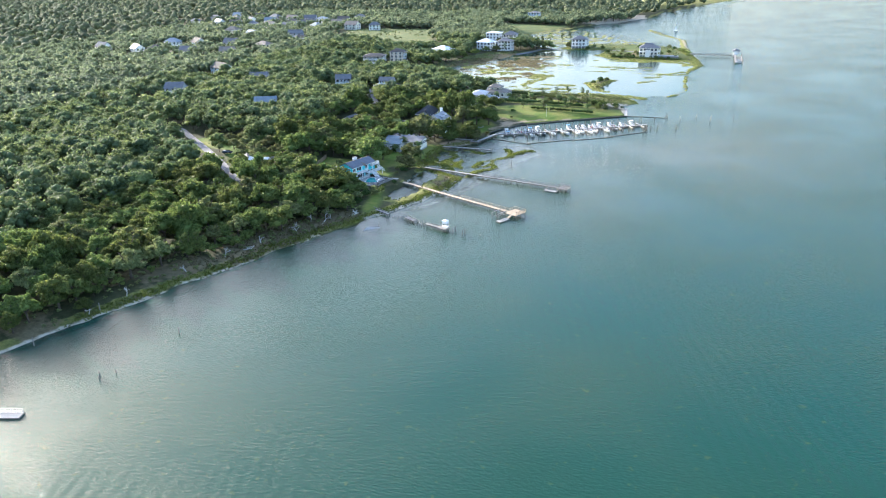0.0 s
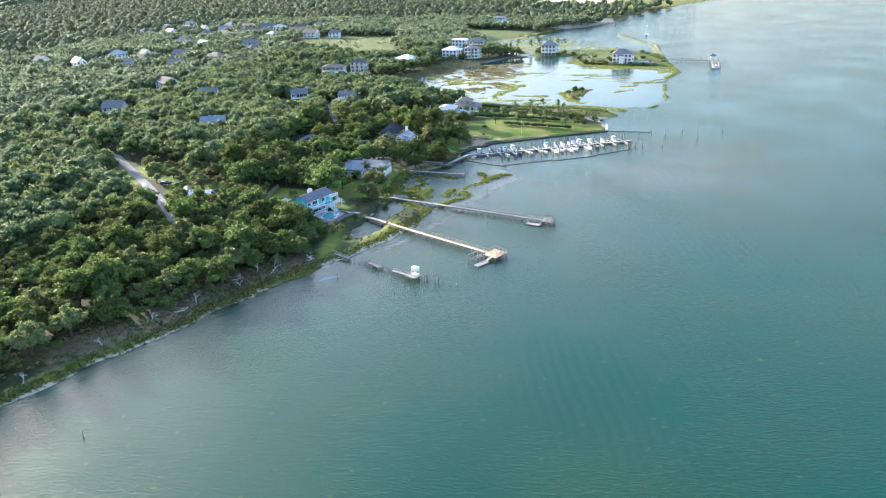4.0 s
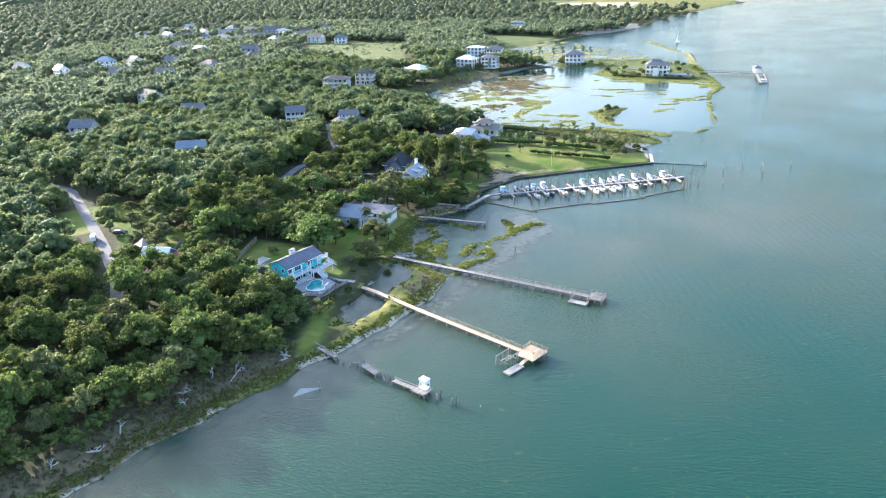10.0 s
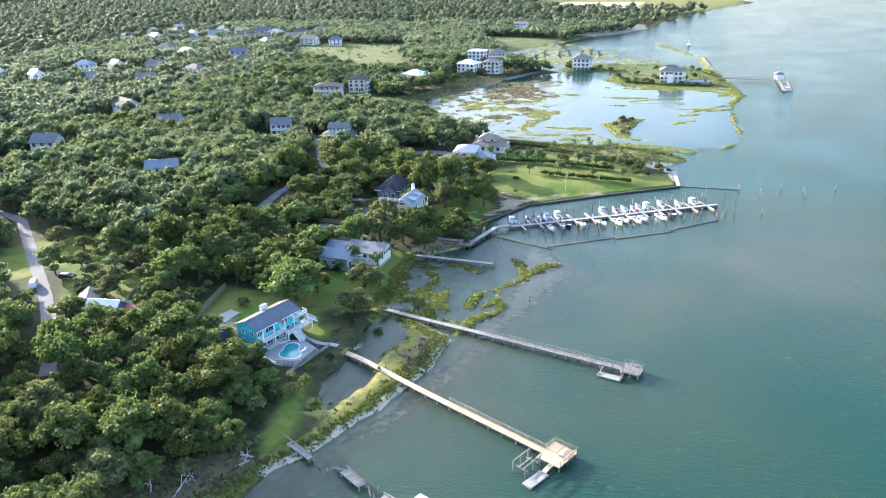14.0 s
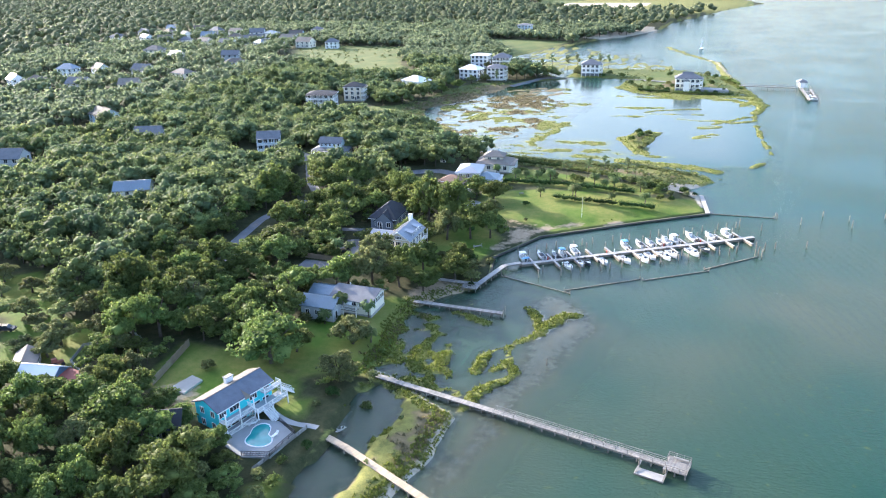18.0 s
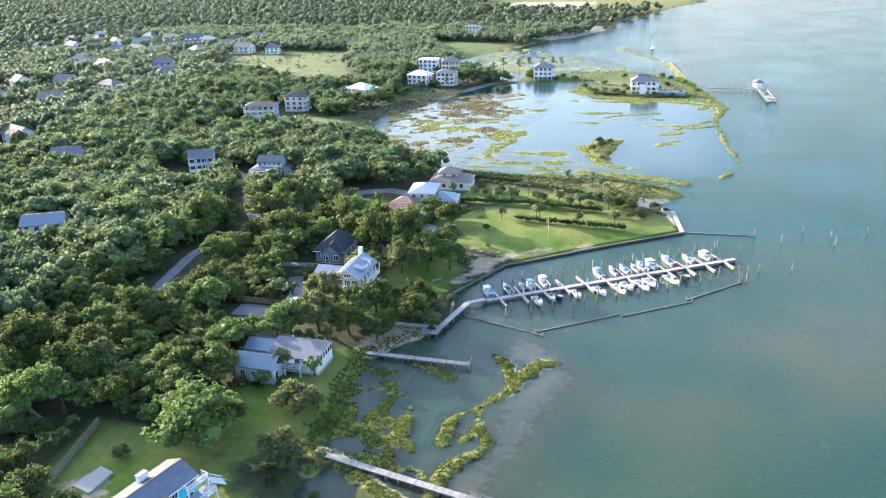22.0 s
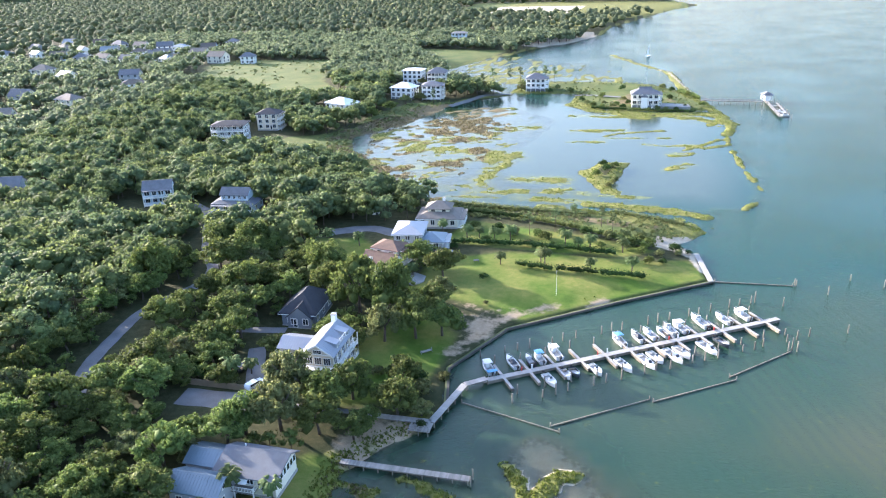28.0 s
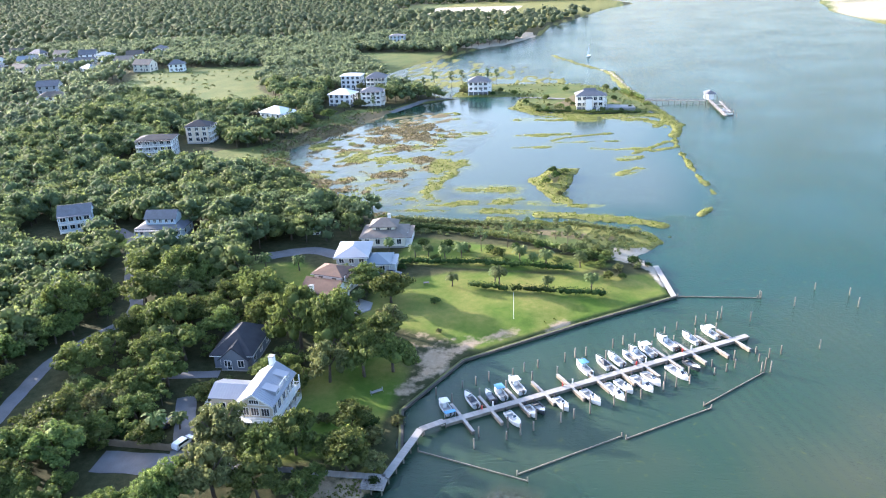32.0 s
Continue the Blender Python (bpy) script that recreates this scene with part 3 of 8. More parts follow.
def water_material():
    m, n, l, p = nodes("sea_water")
    pos = n.new("ShaderNodeNewGeometry").outputs["Position"]
    d = n.new("ShaderNodeVertexColor")
    d.layer_name = "depth"
    sep = n.new("ShaderNodeSeparateColor")
    l.new(d.outputs["Color"], sep.inputs[0])
    patches = noise_node(n, l, 0.013, 4)
    cold = mix(n, l, ramp(n, l, patches, 0.38, 0.66), (0.0050, 0.043, 0.0295), (0.0115, 0.045, 0.0270))
    cold = mix(n, l, sep.outputs[2], cold, (0.070, 0.070, 0.040))
    bed = n.new("ShaderNodeVertexColor")
    bed.layer_name = "bed"
    bed_sep = n.new("ShaderNodeSeparateColor")
    l.new(bed.outputs["Color"], bed_sep.inputs[0])
    cold = mix(n, l, bed_sep.outputs[0], cold, mix(n, l, ramp(n, l, noise_node(n, l, 0.5, 4), 0.35, 0.65), (0.115, 0.110, 0.074), (0.150, 0.142, 0.098)))
    # Lagoon mud tone, paled so the colour carries reflected sky.
    cold = mix(n, l, bed_sep.outputs[2], cold, (0.105, 0.115, 0.095))
    weed = mix(n, l, ramp(n, l, noise_node(n, l, 0.35, 4), 0.35, 0.65), (0.060, 0.078, 0.010), (0.150, 0.155, 0.016))
    cold = mix(n, l, ramp(n, l, math_node(n, l, "ADD", bed_sep.outputs[1], math_node(n, l, "MULTIPLY", math_node(n, l, "SUBTRACT", noise_node(n, l, 0.45, 6), 0.5), 1.3)), 0.15, 0.75, 0.0, 0.95), cold, weed)
    body = n.new("ShaderNodeBsdfDiffuse")
    l.new(cold, body.inputs["Color"])
    clear = n.new("ShaderNodeBsdfTransparent")
    clear.inputs["Color"].default_value = (0.82, 0.92, 0.86, 1)
    under = n.new("ShaderNodeMixShader")
    l.new(sep.outputs[0], under.inputs[0])
    l.new(clear.outputs[0], under.inputs[1])
    l.new(body.outputs[0], under.inputs[2])
    stretch = n.new("ShaderNodeMapping")
    stretch.inputs["Rotation"].default_value = (0, 0, radians(-28))
    stretch.inputs["Scale"].default_value = (0.35, 1.0, 1.0)
    l.new(pos, stretch.inputs["Vector"])
    chop = noise_node(n, l, 1.9, 5, stretch.outputs[0], 0.62)
    swell = n.new("ShaderNodeTexWave")
    swell.inputs["Scale"].default_value, swell.inputs["Distortion"].default_value, swell.inputs["Detail"].default_value = 0.11, 3.6, 2.0
    swell.inputs["Detail Scale"].default_value = 0.4
    turn = n.new("ShaderNodeMapping")
    turn.inputs["Rotation"].default_value = (0, 0, radians(-20))
    l.new(pos, turn.inputs["Vector"])
    l.new(turn.outputs[0], swell.inputs["Vector"])
    wind = noise_node(n, l, 0.02, 3)
    h = math_node(n, l, "ADD", math_node(n, l, "MULTIPLY", chop, ramp(n, l, wind, 0.35, 0.65, 0.5, 1.1)), math_node(n, l, "MULTIPLY", swell.outputs["Fac"], ramp(n, l, noise_node(n, l, 0.008, 2), 0.42, 0.64, 0.0, 0.30)))
    h = math_node(n, l, "MULTIPLY", h, sep.outputs[1])
    bump = n.new("ShaderNodeBump")
    bump.inputs["Strength"].default_value, bump.inputs["Distance"].default_value = 1.0, 0.19
    l.new(h, bump.inputs["Height"])
    gloss = n.new("ShaderNodeBsdfGlossy")
    gloss.inputs["Roughness"].default_value = 0.06
    l.new(bump.outputs["Normal"], gloss.inputs["Normal"])
    l.new(bump.outputs["Normal"], body.inputs["Normal"])
    fres = n.new("ShaderNodeFresnel")
    fres.inputs["IOR"].default_value = 1.31
    l.new(bump.outputs["Normal"], fres.inputs["Normal"])
    top = n.new("ShaderNodeMixShader")
    l.new(fres.outputs[0], top.inputs[0])
    l.new(under.outputs[0], top.inputs[1])
    l.new(gloss.outputs[0], top.inputs[2])
    l.new(top.outputs[0], n["Material Output"].inputs["Surface"])
    return m


depth = np.clip(-Z, 0, 9)
murk = np.maximum(np.clip(1 - np.exp(-depth * 4.0), 0, 1), np.where((Y < -195) | (X > -44), 0.86, 0.6))
murk = np.maximum(np.maximum(murk * (1 - shoal), shoal * 0.55), film * 0.9)
silt = np.clip(1 - line_distance(X, Y, [(-46, -165), (-38, -110), (-14, -86), (30, -70)]) / 95, 0, 1) * 0.75 * np.clip(0.45 + 1.2 * (fractal(X, Y, 40, 81) - 0.3), 0, 1)
rough_sea = np.clip(0.85 + (-sd_land) / 60, 0.85, 1) * np.where(lagoon > 0, 0.25, 1)
# bed: sand shoal, weed film, then the lagoon's mud and painted sky sheen.
water = sheet("water", np.zeros_like(X), {"depth": (murk, rough_sea, silt), "bed": (shoal * 0.85, film, np.clip(lagoon / 20, 0, 1) * 0.45)}, water_material(), 2)
tagged(water, "green-blue coastal water with small wind ripples", "water", kind="structure")


# ==== mesh helpers ====
class Geo:
    def __init__(self):
        self.v, self.f = [], []

    def add(self, verts, faces):
        k = len(self.v)
        self.v += [tuple(q) for q in verts]
        self.f += [tuple(i + k for i in q) for q in faces]
        return self

    def box(self, x0, y0, z0, x1, y1, z1):
        return self.add([(x, y, z) for z in (z0, z1) for x, y in ((x0, y0), (x1, y0), (x1, y1), (x0, y1))],
                        [(3, 2, 1, 0), (4, 5, 6, 7), (0, 1, 5, 4), (1, 2, 6, 5), (2, 3, 7, 6), (3, 0, 4, 7)])

    def beam(self, a, b, w, h=None):
        """A square bar from a to b."""
        a, b = Vector(a), Vector(b)
        d = (b - a).normalized()
        s = d.cross(Vector((0, 0, 1)))
        s = s.normalized() if s.length > 1e-4 else Vector((1, 0, 0))
        u = s.cross(d)
        s, u = s * w / 2, u * (h or w) / 2
        return self.add([p + i * s + j * u for p in (a, b) for i, j in ((-1, -1), (1, -1), (1, 1), (-1, 1))],
                        [(3, 2, 1, 0), (4, 5, 6, 7), (0, 1, 5, 4), (1, 2, 6, 5), (2, 3, 7, 6), (3, 0, 4, 7)])

    def tube(self, a, b, r0, r1=None, n=8):
        a, b = Vector(a), Vector(b)
        r1 = r0 if r1 is None else r1
        d = (b - a).normalized()
        s = d.orthogonal().normalized()
        u = d.cross(s)
        ring = [(math.cos(2 * math.pi * i / n), math.sin(2 * math.pi * i / n)) for i in range(n)]
        vs = [p + (s * c + u * q) * r for p, r in ((a, r0), (b, r1)) for c, q in ring]
        return self.add(vs, [(i, (i + 1) % n, n + (i + 1) % n, n + i) for i in range(n)] + [tuple(range(n - 1, -1, -1)), tuple(range(n, 2 * n))])

    def prism(self, poly, z0, z1):
        n = len(poly)
        return self.add([(x, y, z0) for x, y in poly] + [(x, y, z1) for x, y in poly],
                        [(i, (i + 1) % n, n + (i + 1) % n, n + i) for i in range(n)] + [tuple(range(n - 1, -1, -1)), tuple(range(n, 2 * n))])

    def mesh(self, name, material, smooth=False):
        me = bpy.data.meshes.new(name)
        me.from_pydata(self.v, [], self.f)
        me.materials.append(material)
        if smooth:
            me.polygons.foreach_set("use_smooth", [True] * len(me.polygons))
        me.update()
        return me


def thing(name, x, y, z, rz=0.0, label="", category="", group="", kind=""):
    e = new(name)
    e.empty_display_size = 0.5
    e.matrix_basis = pose(x, y, z, 0, 0, rz)
    return tagged(e, label, category, group, kind)


def part(name, geo, material, parent, label="", m=None, smooth=False):
    me = geo if isinstance(geo, bpy.types.Mesh) else geo.mesh(name, material, smooth)
    ob = new(name, me)
    ob.parent = parent
    if m is not None:
        ob.matrix_basis = m
    return tagged(ob, label) if label else ob


def raw_mesh(name, co, faces, material, smooth=False):
    """From arrays: co (n, 3), faces (m, k)."""
    me = bpy.data.meshes.new(name)
    n, k = len(faces), faces.shape[1]
    me.vertices.add(len(co))
    me.vertices.foreach_set("co", co.astype(np.float32).ravel())
    me.loops.add(n * k)
    me.loops.foreach_set("vertex_index", faces.astype(np.int32).ravel())
    me.polygons.add(n)
    me.polygons.foreach_set("loop_start", np.arange(0, n * k, k, dtype=np.int32))
    me.polygons.foreach_set("use_smooth", np.full(n, smooth))
    me.materials.append(material)
    me.update(calc_edges=True)
    return me


# ==== trees ====
def ico(level):
    b = bmesh.new()
    bmesh.ops.create_icosphere(b, subdivisions=level, radius=1)
    v = np.array([q.co[:] for q in b.verts])
    f = np.array([[q.index for q in t.verts] for t in b.faces])
    b.free()
    return v, f


ICO1 = ico(1)


def lumps(r, centres, radii, hull, leaves, size, core=0.56, ruffle=0.7):
    """Clumps of foliage: an uneven inner mass and many leaf sprays round it. Triangles only."""
    vs, fs, k = [], [], 0
    for c, rad in zip(centres, radii):
        if hull is not None:
            hv, hf = hull
            wobble = 1 + 0.22 * np.sin(hv @ r.normal(size=3) * 3 + r.random() * 6)[:, None] + r.normal(scale=0.09, size=(len(hv), 1))
            vs.append(c + hv * rad * core * wobble * np.array([1, 1, 0.82]))
            fs.append(hf + k)
            k += len(hv)
        if leaves:
            d = r.normal(size=(leaves, 3))
            d[:, 2] = np.abs(d[:, 2]) * 0.9 - 0.15
            d /= np.linalg.norm(d, axis=1)[:, None]
            p = c + d * rad * r.uniform(0.66, 1.22, (leaves, 1)) * np.array([1, 1, 0.85])
            nrm = d + r.normal(scale=ruffle, size=d.shape)
            nrm /= np.linalg.norm(nrm, axis=1)[:, None]
            t = np.cross(nrm, r.normal(size=d.shape))
            t /= np.linalg.norm(t, axis=1)[:, None]
            b = np.cross(nrm, t)
            s = r.uniform(0.6, 1.35, (leaves, 1)) * size
            q = np.stack([p - t * s * 0.6 - b * s * 0.35, p + t * s * 0.6 - b * s * 0.2, p + b * s * 0.75 + nrm * s * 0.12], 1).reshape(-1, 3)
            vs.append(q)
            fs.append(np.arange(k, k + 3 * leaves).reshape(-1, 3))
            k += 3 * leaves
    return np.concatenate(vs), np.concatenate(fs)


def crown_plan(r, n, radius, height, base):
    """Where the clumps of one crown sit."""
    a = np.arange(n) * 2.399 + r.random() * 6
    u = (np.arange(n) + 0.5) / n
    rr = radius * np.sqrt(u) * r.uniform(0.75, 1.0, n) * 0.80
    zz = base + height * (1 - u ** 1.6) * r.uniform(0.72, 1.05, n)
    c = np.stack([rr * np.cos(a), rr * np.sin(a), zz], 1)
    rad = radius * r.uniform(0.30, 0.46, n)
    return c, rad


def oak_crown(r, radius, height, base, subs, each, leaves, size):
    """A spreading crown of several limb heads, each a dome of small leaf clumps with dark gaps between."""
    a = np.arange(subs) * 2.399 + r.random() * 6 + r.normal(scale=0.2, size=subs)
    d = radius * r.uniform(0.34, 0.70, subs)
    d[0] = radius * 0.08
    head = np.stack([d * np.cos(a), d * np.sin(a), base + height * (0.58 - 0.50 * (d / radius) ** 2 + r.uniform(-0.20, 0.10, subs))], 1)
    head[0, 2] = base + height * r.uniform(0.55, 0.72)
    wide = radius * r.uniform(0.28, 0.42, subs)
    vs, fs = lumps(r, head, wide, ICO1, 0, 0, 0.66)
    cs, rs_ = [], []
    for h, w in zip(head, wide):
        q = r.normal(size=(each, 3))
        q[:, 2] = np.abs(q[:, 2]) * 1.1 - 0.25
        q /= np.linalg.norm(q, axis=1)[:, None]
        cs.append(h + q * w * r.uniform(0.62, 1.0, (each, 1)) * np.array([1, 1, 0.85]))
        rs_.append(w * r.uniform(0.30, 0.55, each))
    v, f = lumps(r, np.concatenate(cs), np.concatenate(rs_), None, leaves, size)
    return np.concatenate([vs, v]), np.concatenate([fs, f + len(vs)])


def trunk_geo(r, height, radius, spread_to, n=5):
    g = Geo()
    fork = Vector((r.normal() * 0.2, r.normal() * 0.2, height * 0.45))
    g.tube((0, 0, -0.4), fork, radius, radius * 0.7, 7)
    for i in range(n):
        a = 2 * math.pi * i / n + r.random()
        g.tube(fork, (spread_to * math.cos(a), spread_to * math.sin(a), height * r.uniform(0.75, 1.0)), radius * 0.5, radius * 0.15, 5)
    return g


TREES = []      # prototypes: trunk mesh, crown mesh, radius
for i in range(8):
    r = np.random.default_rng(100 + i)
    grey = i in (5, 7)
    R = (4.6, 5.2, 4.0, 3.4, 4.8, 3.8, 5.6, 4.4)[i]
    H0 = (4.2, 4.0, 4.6, 3.6, 3.6, 3.4, 4.4, 3.6)[i]
    v, f = oak_crown(r, R, H0 + 3.6, 1.1, 11 + i % 3, 8, 30, 0.40 if not grey else 0.37)
    crown = raw_mesh("crown", v, f, M["leaf_grey" if grey else "leaf_oak"], True)
    TREES.append((trunk_geo(r, 6.0, 0.32, R * 0.5).mesh("trunk", M["bark"], True), crown, R))
PINES = []
for i in range(3):
    r = np.random.default_rng(140 + i)
    n = 16
    c = np.stack([r.normal(scale=1.5, size=n), r.normal(scale=1.5, size=n), 7.5 + np.arange(n) * 0.38], 1)
    c[:, :2] *= np.linspace(1.25, 0.5, n)[:, None]
    v, f = lumps(r, c, r.uniform(0.8, 1.25, n), ICO1, 60, 0.34)
    g = Geo().tube((0, 0, -0.4), (r.normal() * 0.4, r.normal() * 0.4, 13.4), 0.22, 0.08, 7)
    for j in range(6):
        g.tube((0, 0, 7 + j), (c[j * 2][0], c[j * 2][1], c[j * 2][2]), 0.07, 0.03, 5)
    PINES.append((g.mesh("trunk", M["bark"], True), raw_mesh("crown", v, f, M["leaf_pine"], True), 3.0))
BUSHES = []
for i in range(3):
    r = np.random.default_rng(160 + i)
    c, rad = crown_plan(r, 8, 1.5, 1.0, 0.5)
    v, f = lumps(r, c, rad * 1.15, ICO1, 50, 0.26)
    BUSHES.append((trunk_geo(r, 1.2, 0.08, 0.7, 4).mesh("stem", M["bark"]), raw_mesh("foliage", v, f, M[("leaf_hedge", "leaf_oak", "leaf_grey")[i]]), 1.5))
taken = []       # (x, y, radius) of what is planted


def plant(proto, x, y, scale, name, label, group, turn=None, tall=1.0, names=("trunk", "crown")):
    z = gz(x, y)
    ob = thing(name, x, y, z, rng.uniform(0, 360) if turn is None else turn, label, name.split("_")[-1], group)
    ob.scale = (scale, scale, scale * tall)
    part(names[0], proto[0], None, ob)
    part(names[1], proto[1], None, ob)
    taken.append((x, y, proto[2] * scale))
    return ob


def roads_clear(x, y, d):
    return all(line_distance(x, y, pts) > w / 2 + d for pts, w in ROADS)


ROADS = [([(-128, -196), (-139, -184), (-163, -163), (-199, -135), (-226, -114), (-250, -108)], 3.6),
         ([(-140, -94), (-147, -82), (-149.5, -70), (-151.5, -56), (-149, -44), (-145, -34), (-147, -24), (-158, -10), (-172, 14)], 3.6),
         ([(-117.5, -88), (-110, -87.6), (-103, -87.4), (-96, -88)], 6.4), ([(-101.5, -86), (-104.5, -78), (-108, -71), (-111, -65)], 4.2),
         ([(-126, 14), (-112, 22), (-102, 18)], 6.0), ([(-124, -58), (-118, -57), (-108, -55)], 3.0),
         ([(-190, 34), (-178, 26), (-176, 20)], 4.0), ([(-470, 250), (-420, 255), (-395, 300)], 7.0)]
# clearings round houses: x, y, radius across, radius along
KEEP_OFF = [(-92, -164, 8, 10), (-79, -168, 8, 8), (-87, -109, 9, 7), (-94, -117, 8, 7), (-92, -69, 8, 10), (-105, -52, 7, 13), (-97, -14, 8, 12), (-95, 6, 9, 9), (-79, -176, 7, 8),
            (-91, 27, 10, 11), (-167, 22, 13, 13), (-204, 25, 11, 13), (-230, 128, 15, 17), (-220, 156, 13, 15), (-202, 212, 15, 18), (-173, 260, 13, 18), (-155, 258, 12, 18), (-184, 312, 10, 16), (-165, 304, 12, 16), (-176, 290, 14, 12),
            (-95, 308, 10, 10), (-22, 258, 16, 14), (-138, -167, 9, 7), (-212, -51, 9, 8), (-272, 28, 9, 8), (-212, 572, 12, 12), (-115, 38, 5, 5), (-100, -72, 8, 8), (-83, 20, 9, 12), (-107, -92, 11, 7)]

rs = np.random.default_rng(77)
SUBURB = [(-372, 416), (-405, 420), (-420, 312), (-386, 268), (-470, 300), (-480, 434), (-520, 330), (-300, -30), (-330, 60)]
for i in range(22):
    SUBURB.append((-450 - 34 * (i % 7) + float(rs.uniform(-7, 7)), 400 + 46 * (i // 7) + float(rs.uniform(-8, 8)) + 6 * (i % 7)))
for i in range(9):
    SUBURB.append((-390 - 40 * (i % 5) + float(rs.uniform(-8, 8)), 150 + 60 * (i // 5) + float(rs.uniform(-8, 8))))
KEEP_OFF += [(x, y - 14, 12, 26) for x, y in SUBURB] + [(-144, -74, 5, 13)]


def open_ground(x, y):
    if gz(x, y) < 0.55:
        return True
    if not roads_clear(x, y, 2.2):
        return True
    return any(((x - a) / (c + 2.5)) ** 2 + ((y - b) / (d + 2.5)) ** 2 < 1 for a, b, c, d in KEEP_OFF)


# trees that stand by themselves: x, y, prototype, scale, height factor
SINGLE = [
          (-166, -135, 7, 0.9, 0.8), (-152, -137, 5, 1.1, 0.85), (-148, -152, 7, 1.1, 0.8), (-161, -147, 5, 0.8, 0.7), (-176, -126, 7, 0.8, 0.8), (-143, -144, 7, 0.9, 0.75), (-186, -136, 5, 0.7, 0.7), (-155, -128, 5, 0.9, 0.8),
          (-133, -150, 5, 0.9, 0.7), (-127, -149, 3, 0.8, 0.6), (-77, -14, 4, 1.0, 0.95), (-100, -30, 0, 1.0, 1.1), (-98, -102, 1, 0.95, 1.0), (-106, -111, 0, 1.05, 1.0), (-87, -181, 1, 0.9, 0.9), (-98, -180, 0, 1.0, 0.95),
          (-107, -178, 4, 1.0, 0.9), (-86, -189, 2, 0.9, 0.85), (-112, -137, 3, 0.8, 0.7), (-119, -131, 4, 0.9, 0.9), (-113, -119, 2, 0.9, 0.9), (-123, -138, 1, 0.8, 0.85), (-126, 299, 5, 1.0, 1.0), (-133, 303, 7, 1.0, 1.0),
          (-119, 297, 5, 0.8, 0.9), (-104, 306, 7, 0.7, 0.9), (-105, 318, 5, 0.9, 0.9), (-170, 247, 5, 1.0, 0.8), (-163, 258, 7, 0.9, 0.8), (-88, -176.5, 4, 0.6, 0.7), (-86.6, -174.4, 2, 0.62, 0.75), (-97.5, -171.5, 1, 0.65, 0.75),
          (-81.5, -178.5, 2, 0.55, 0.6), (-131, -172, 0, 0.8, 0.8), (-128, -163, 5, 0.75, 0.7), (-144, -173, 1, 0.85, 0.8), (-172, 222, 4, 0.9, 0.8), (-178, 205, 0, 0.9, 0.8), (-172, 268, 1, 0.9, 0.9), (-176, 310, 5, 1.0, 0.9),
          (-178, 276, 0, 0.9, 0.9), (-113, -166, 4, 0.85, 0.9), (-119, -173, 1, 0.9, 0.9), (-105, -167, 4, 0.7, 0.75), (-78, -183, 0, 0.6, 0.65), (-79, -191, 0, 0.75, 0.8), (-80, -200, 4, 0.8, 0.8), (-76, -207, 2, 0.7, 0.75),
          (-86, -206, 1, 0.9, 0.9), (-104, -104, 2, 0.8, 0.95), (-158, -141, 5, 0.9, 0.8), (-169, -143, 7, 0.9, 0.75), (-180, -131, 5, 0.8, 0.8), (-146, -158, 5, 0.9, 0.7), (-194, -128, 7, 0.9, 0.8), (-137, -141, 3, 0.7, 0.7),
          (-153, -158, 7, 0.8, 0.75), (-94, -82.5, 7, 1.25, 1.12), (-89, -84.5, 5, 1.1, 1.06), (-83.6, -86, 4, 0.95, 1.12), (-79.9, -80.5, 0, 0.9, 1.12), (-90, -94.6, 7, 1.25, 1.19), (-82.1, -93.5, 1, 0.85, 1.0), (-96.5, -97.5, 1, 0.85, 1.12),
          (-68.9, -83.5, 4, 0.9, 1.0), (-64, -82, 5, 0.7, 0.75), (-74.3, -51.3, 1, 1.0, 1.19), (-68.4, -48.1, 0, 0.95, 1.12), (-81.5, -54.6, 7, 1.1, 1.25), (-87.4, -58.5, 3, 0.75, 0.94), (-71.1, -71.6, 2, 0.85, 0.81), (-82.2, -68.6, 3, 0.4, 0.4),
          (-83.7, -43, 6, 1.1, 1.5), (-93.1, -41, 0, 1.2, 1.5), (-105.6, -66, 1, 0.7, 0.65), (-127.9, -40.9, 6, 1.1, 1.0), (-140, -60, 1, 0.95, 0.9), (-136.5, -53, 0, 0.95, 0.9), (-123, -67, 4, 0.85, 0.85), (-117.3, -61.5, 2, 1.0, 0.9),
          (-117.5, -74, 4, 0.8, 0.8), (-131.5, -79.2, 6, 0.95, 0.8), (-123, -90.5, 1, 1.0, 0.9), (-108.9, -24.6, 6, 1.1, 1.1), (-127, -73, 5, 0.9, 0.8), (-133, -68, 2, 0.7, 0.7),
          (-75, -93, 2, 0.7, 0.88), (-104, -34, 4, 1.05, 1.1), (-119, -50, 0, 1.0, 1.0), (-114, -40, 1, 0.9, 1.0), (-93.8, -142.8, 6, 1.45, 0.8), (-80.2, -127.6, 7, 1.15, 0.85), (-75.4, -143.6, 7, 1.05, 0.8), (-102, -122, 1, 1.0, 0.9),
          (-108, -131, 0, 1.0, 0.95), (-91, -136, 4, 0.8, 0.85), (-105, -139, 2, 0.8, 0.8), (-86, -190, 1, 1.1, 1.0), (-90, -212, 6, 1.05, 1.0), (-101, -216, 4, 1.15, 1.0), (-108, -176, 6, 1.0, 1.0)]
for x, y, k, s, t in SINGLE:
    plant(TREES[k], x, y, s * (1.28 if k not in (5, 7) else 1.12), "oak_tree", "grey-green spreading live oak on the lawn" if k in (5, 7) else "broad dark green live oak with a rounded crown", "oak trees by the houses", None, t)


def free(x, y, r):
    return all((x - a) ** 2 + (y - b) ** 2 > ((r + c) * 0.52) ** 2 for a, b, c in taken[-900:])


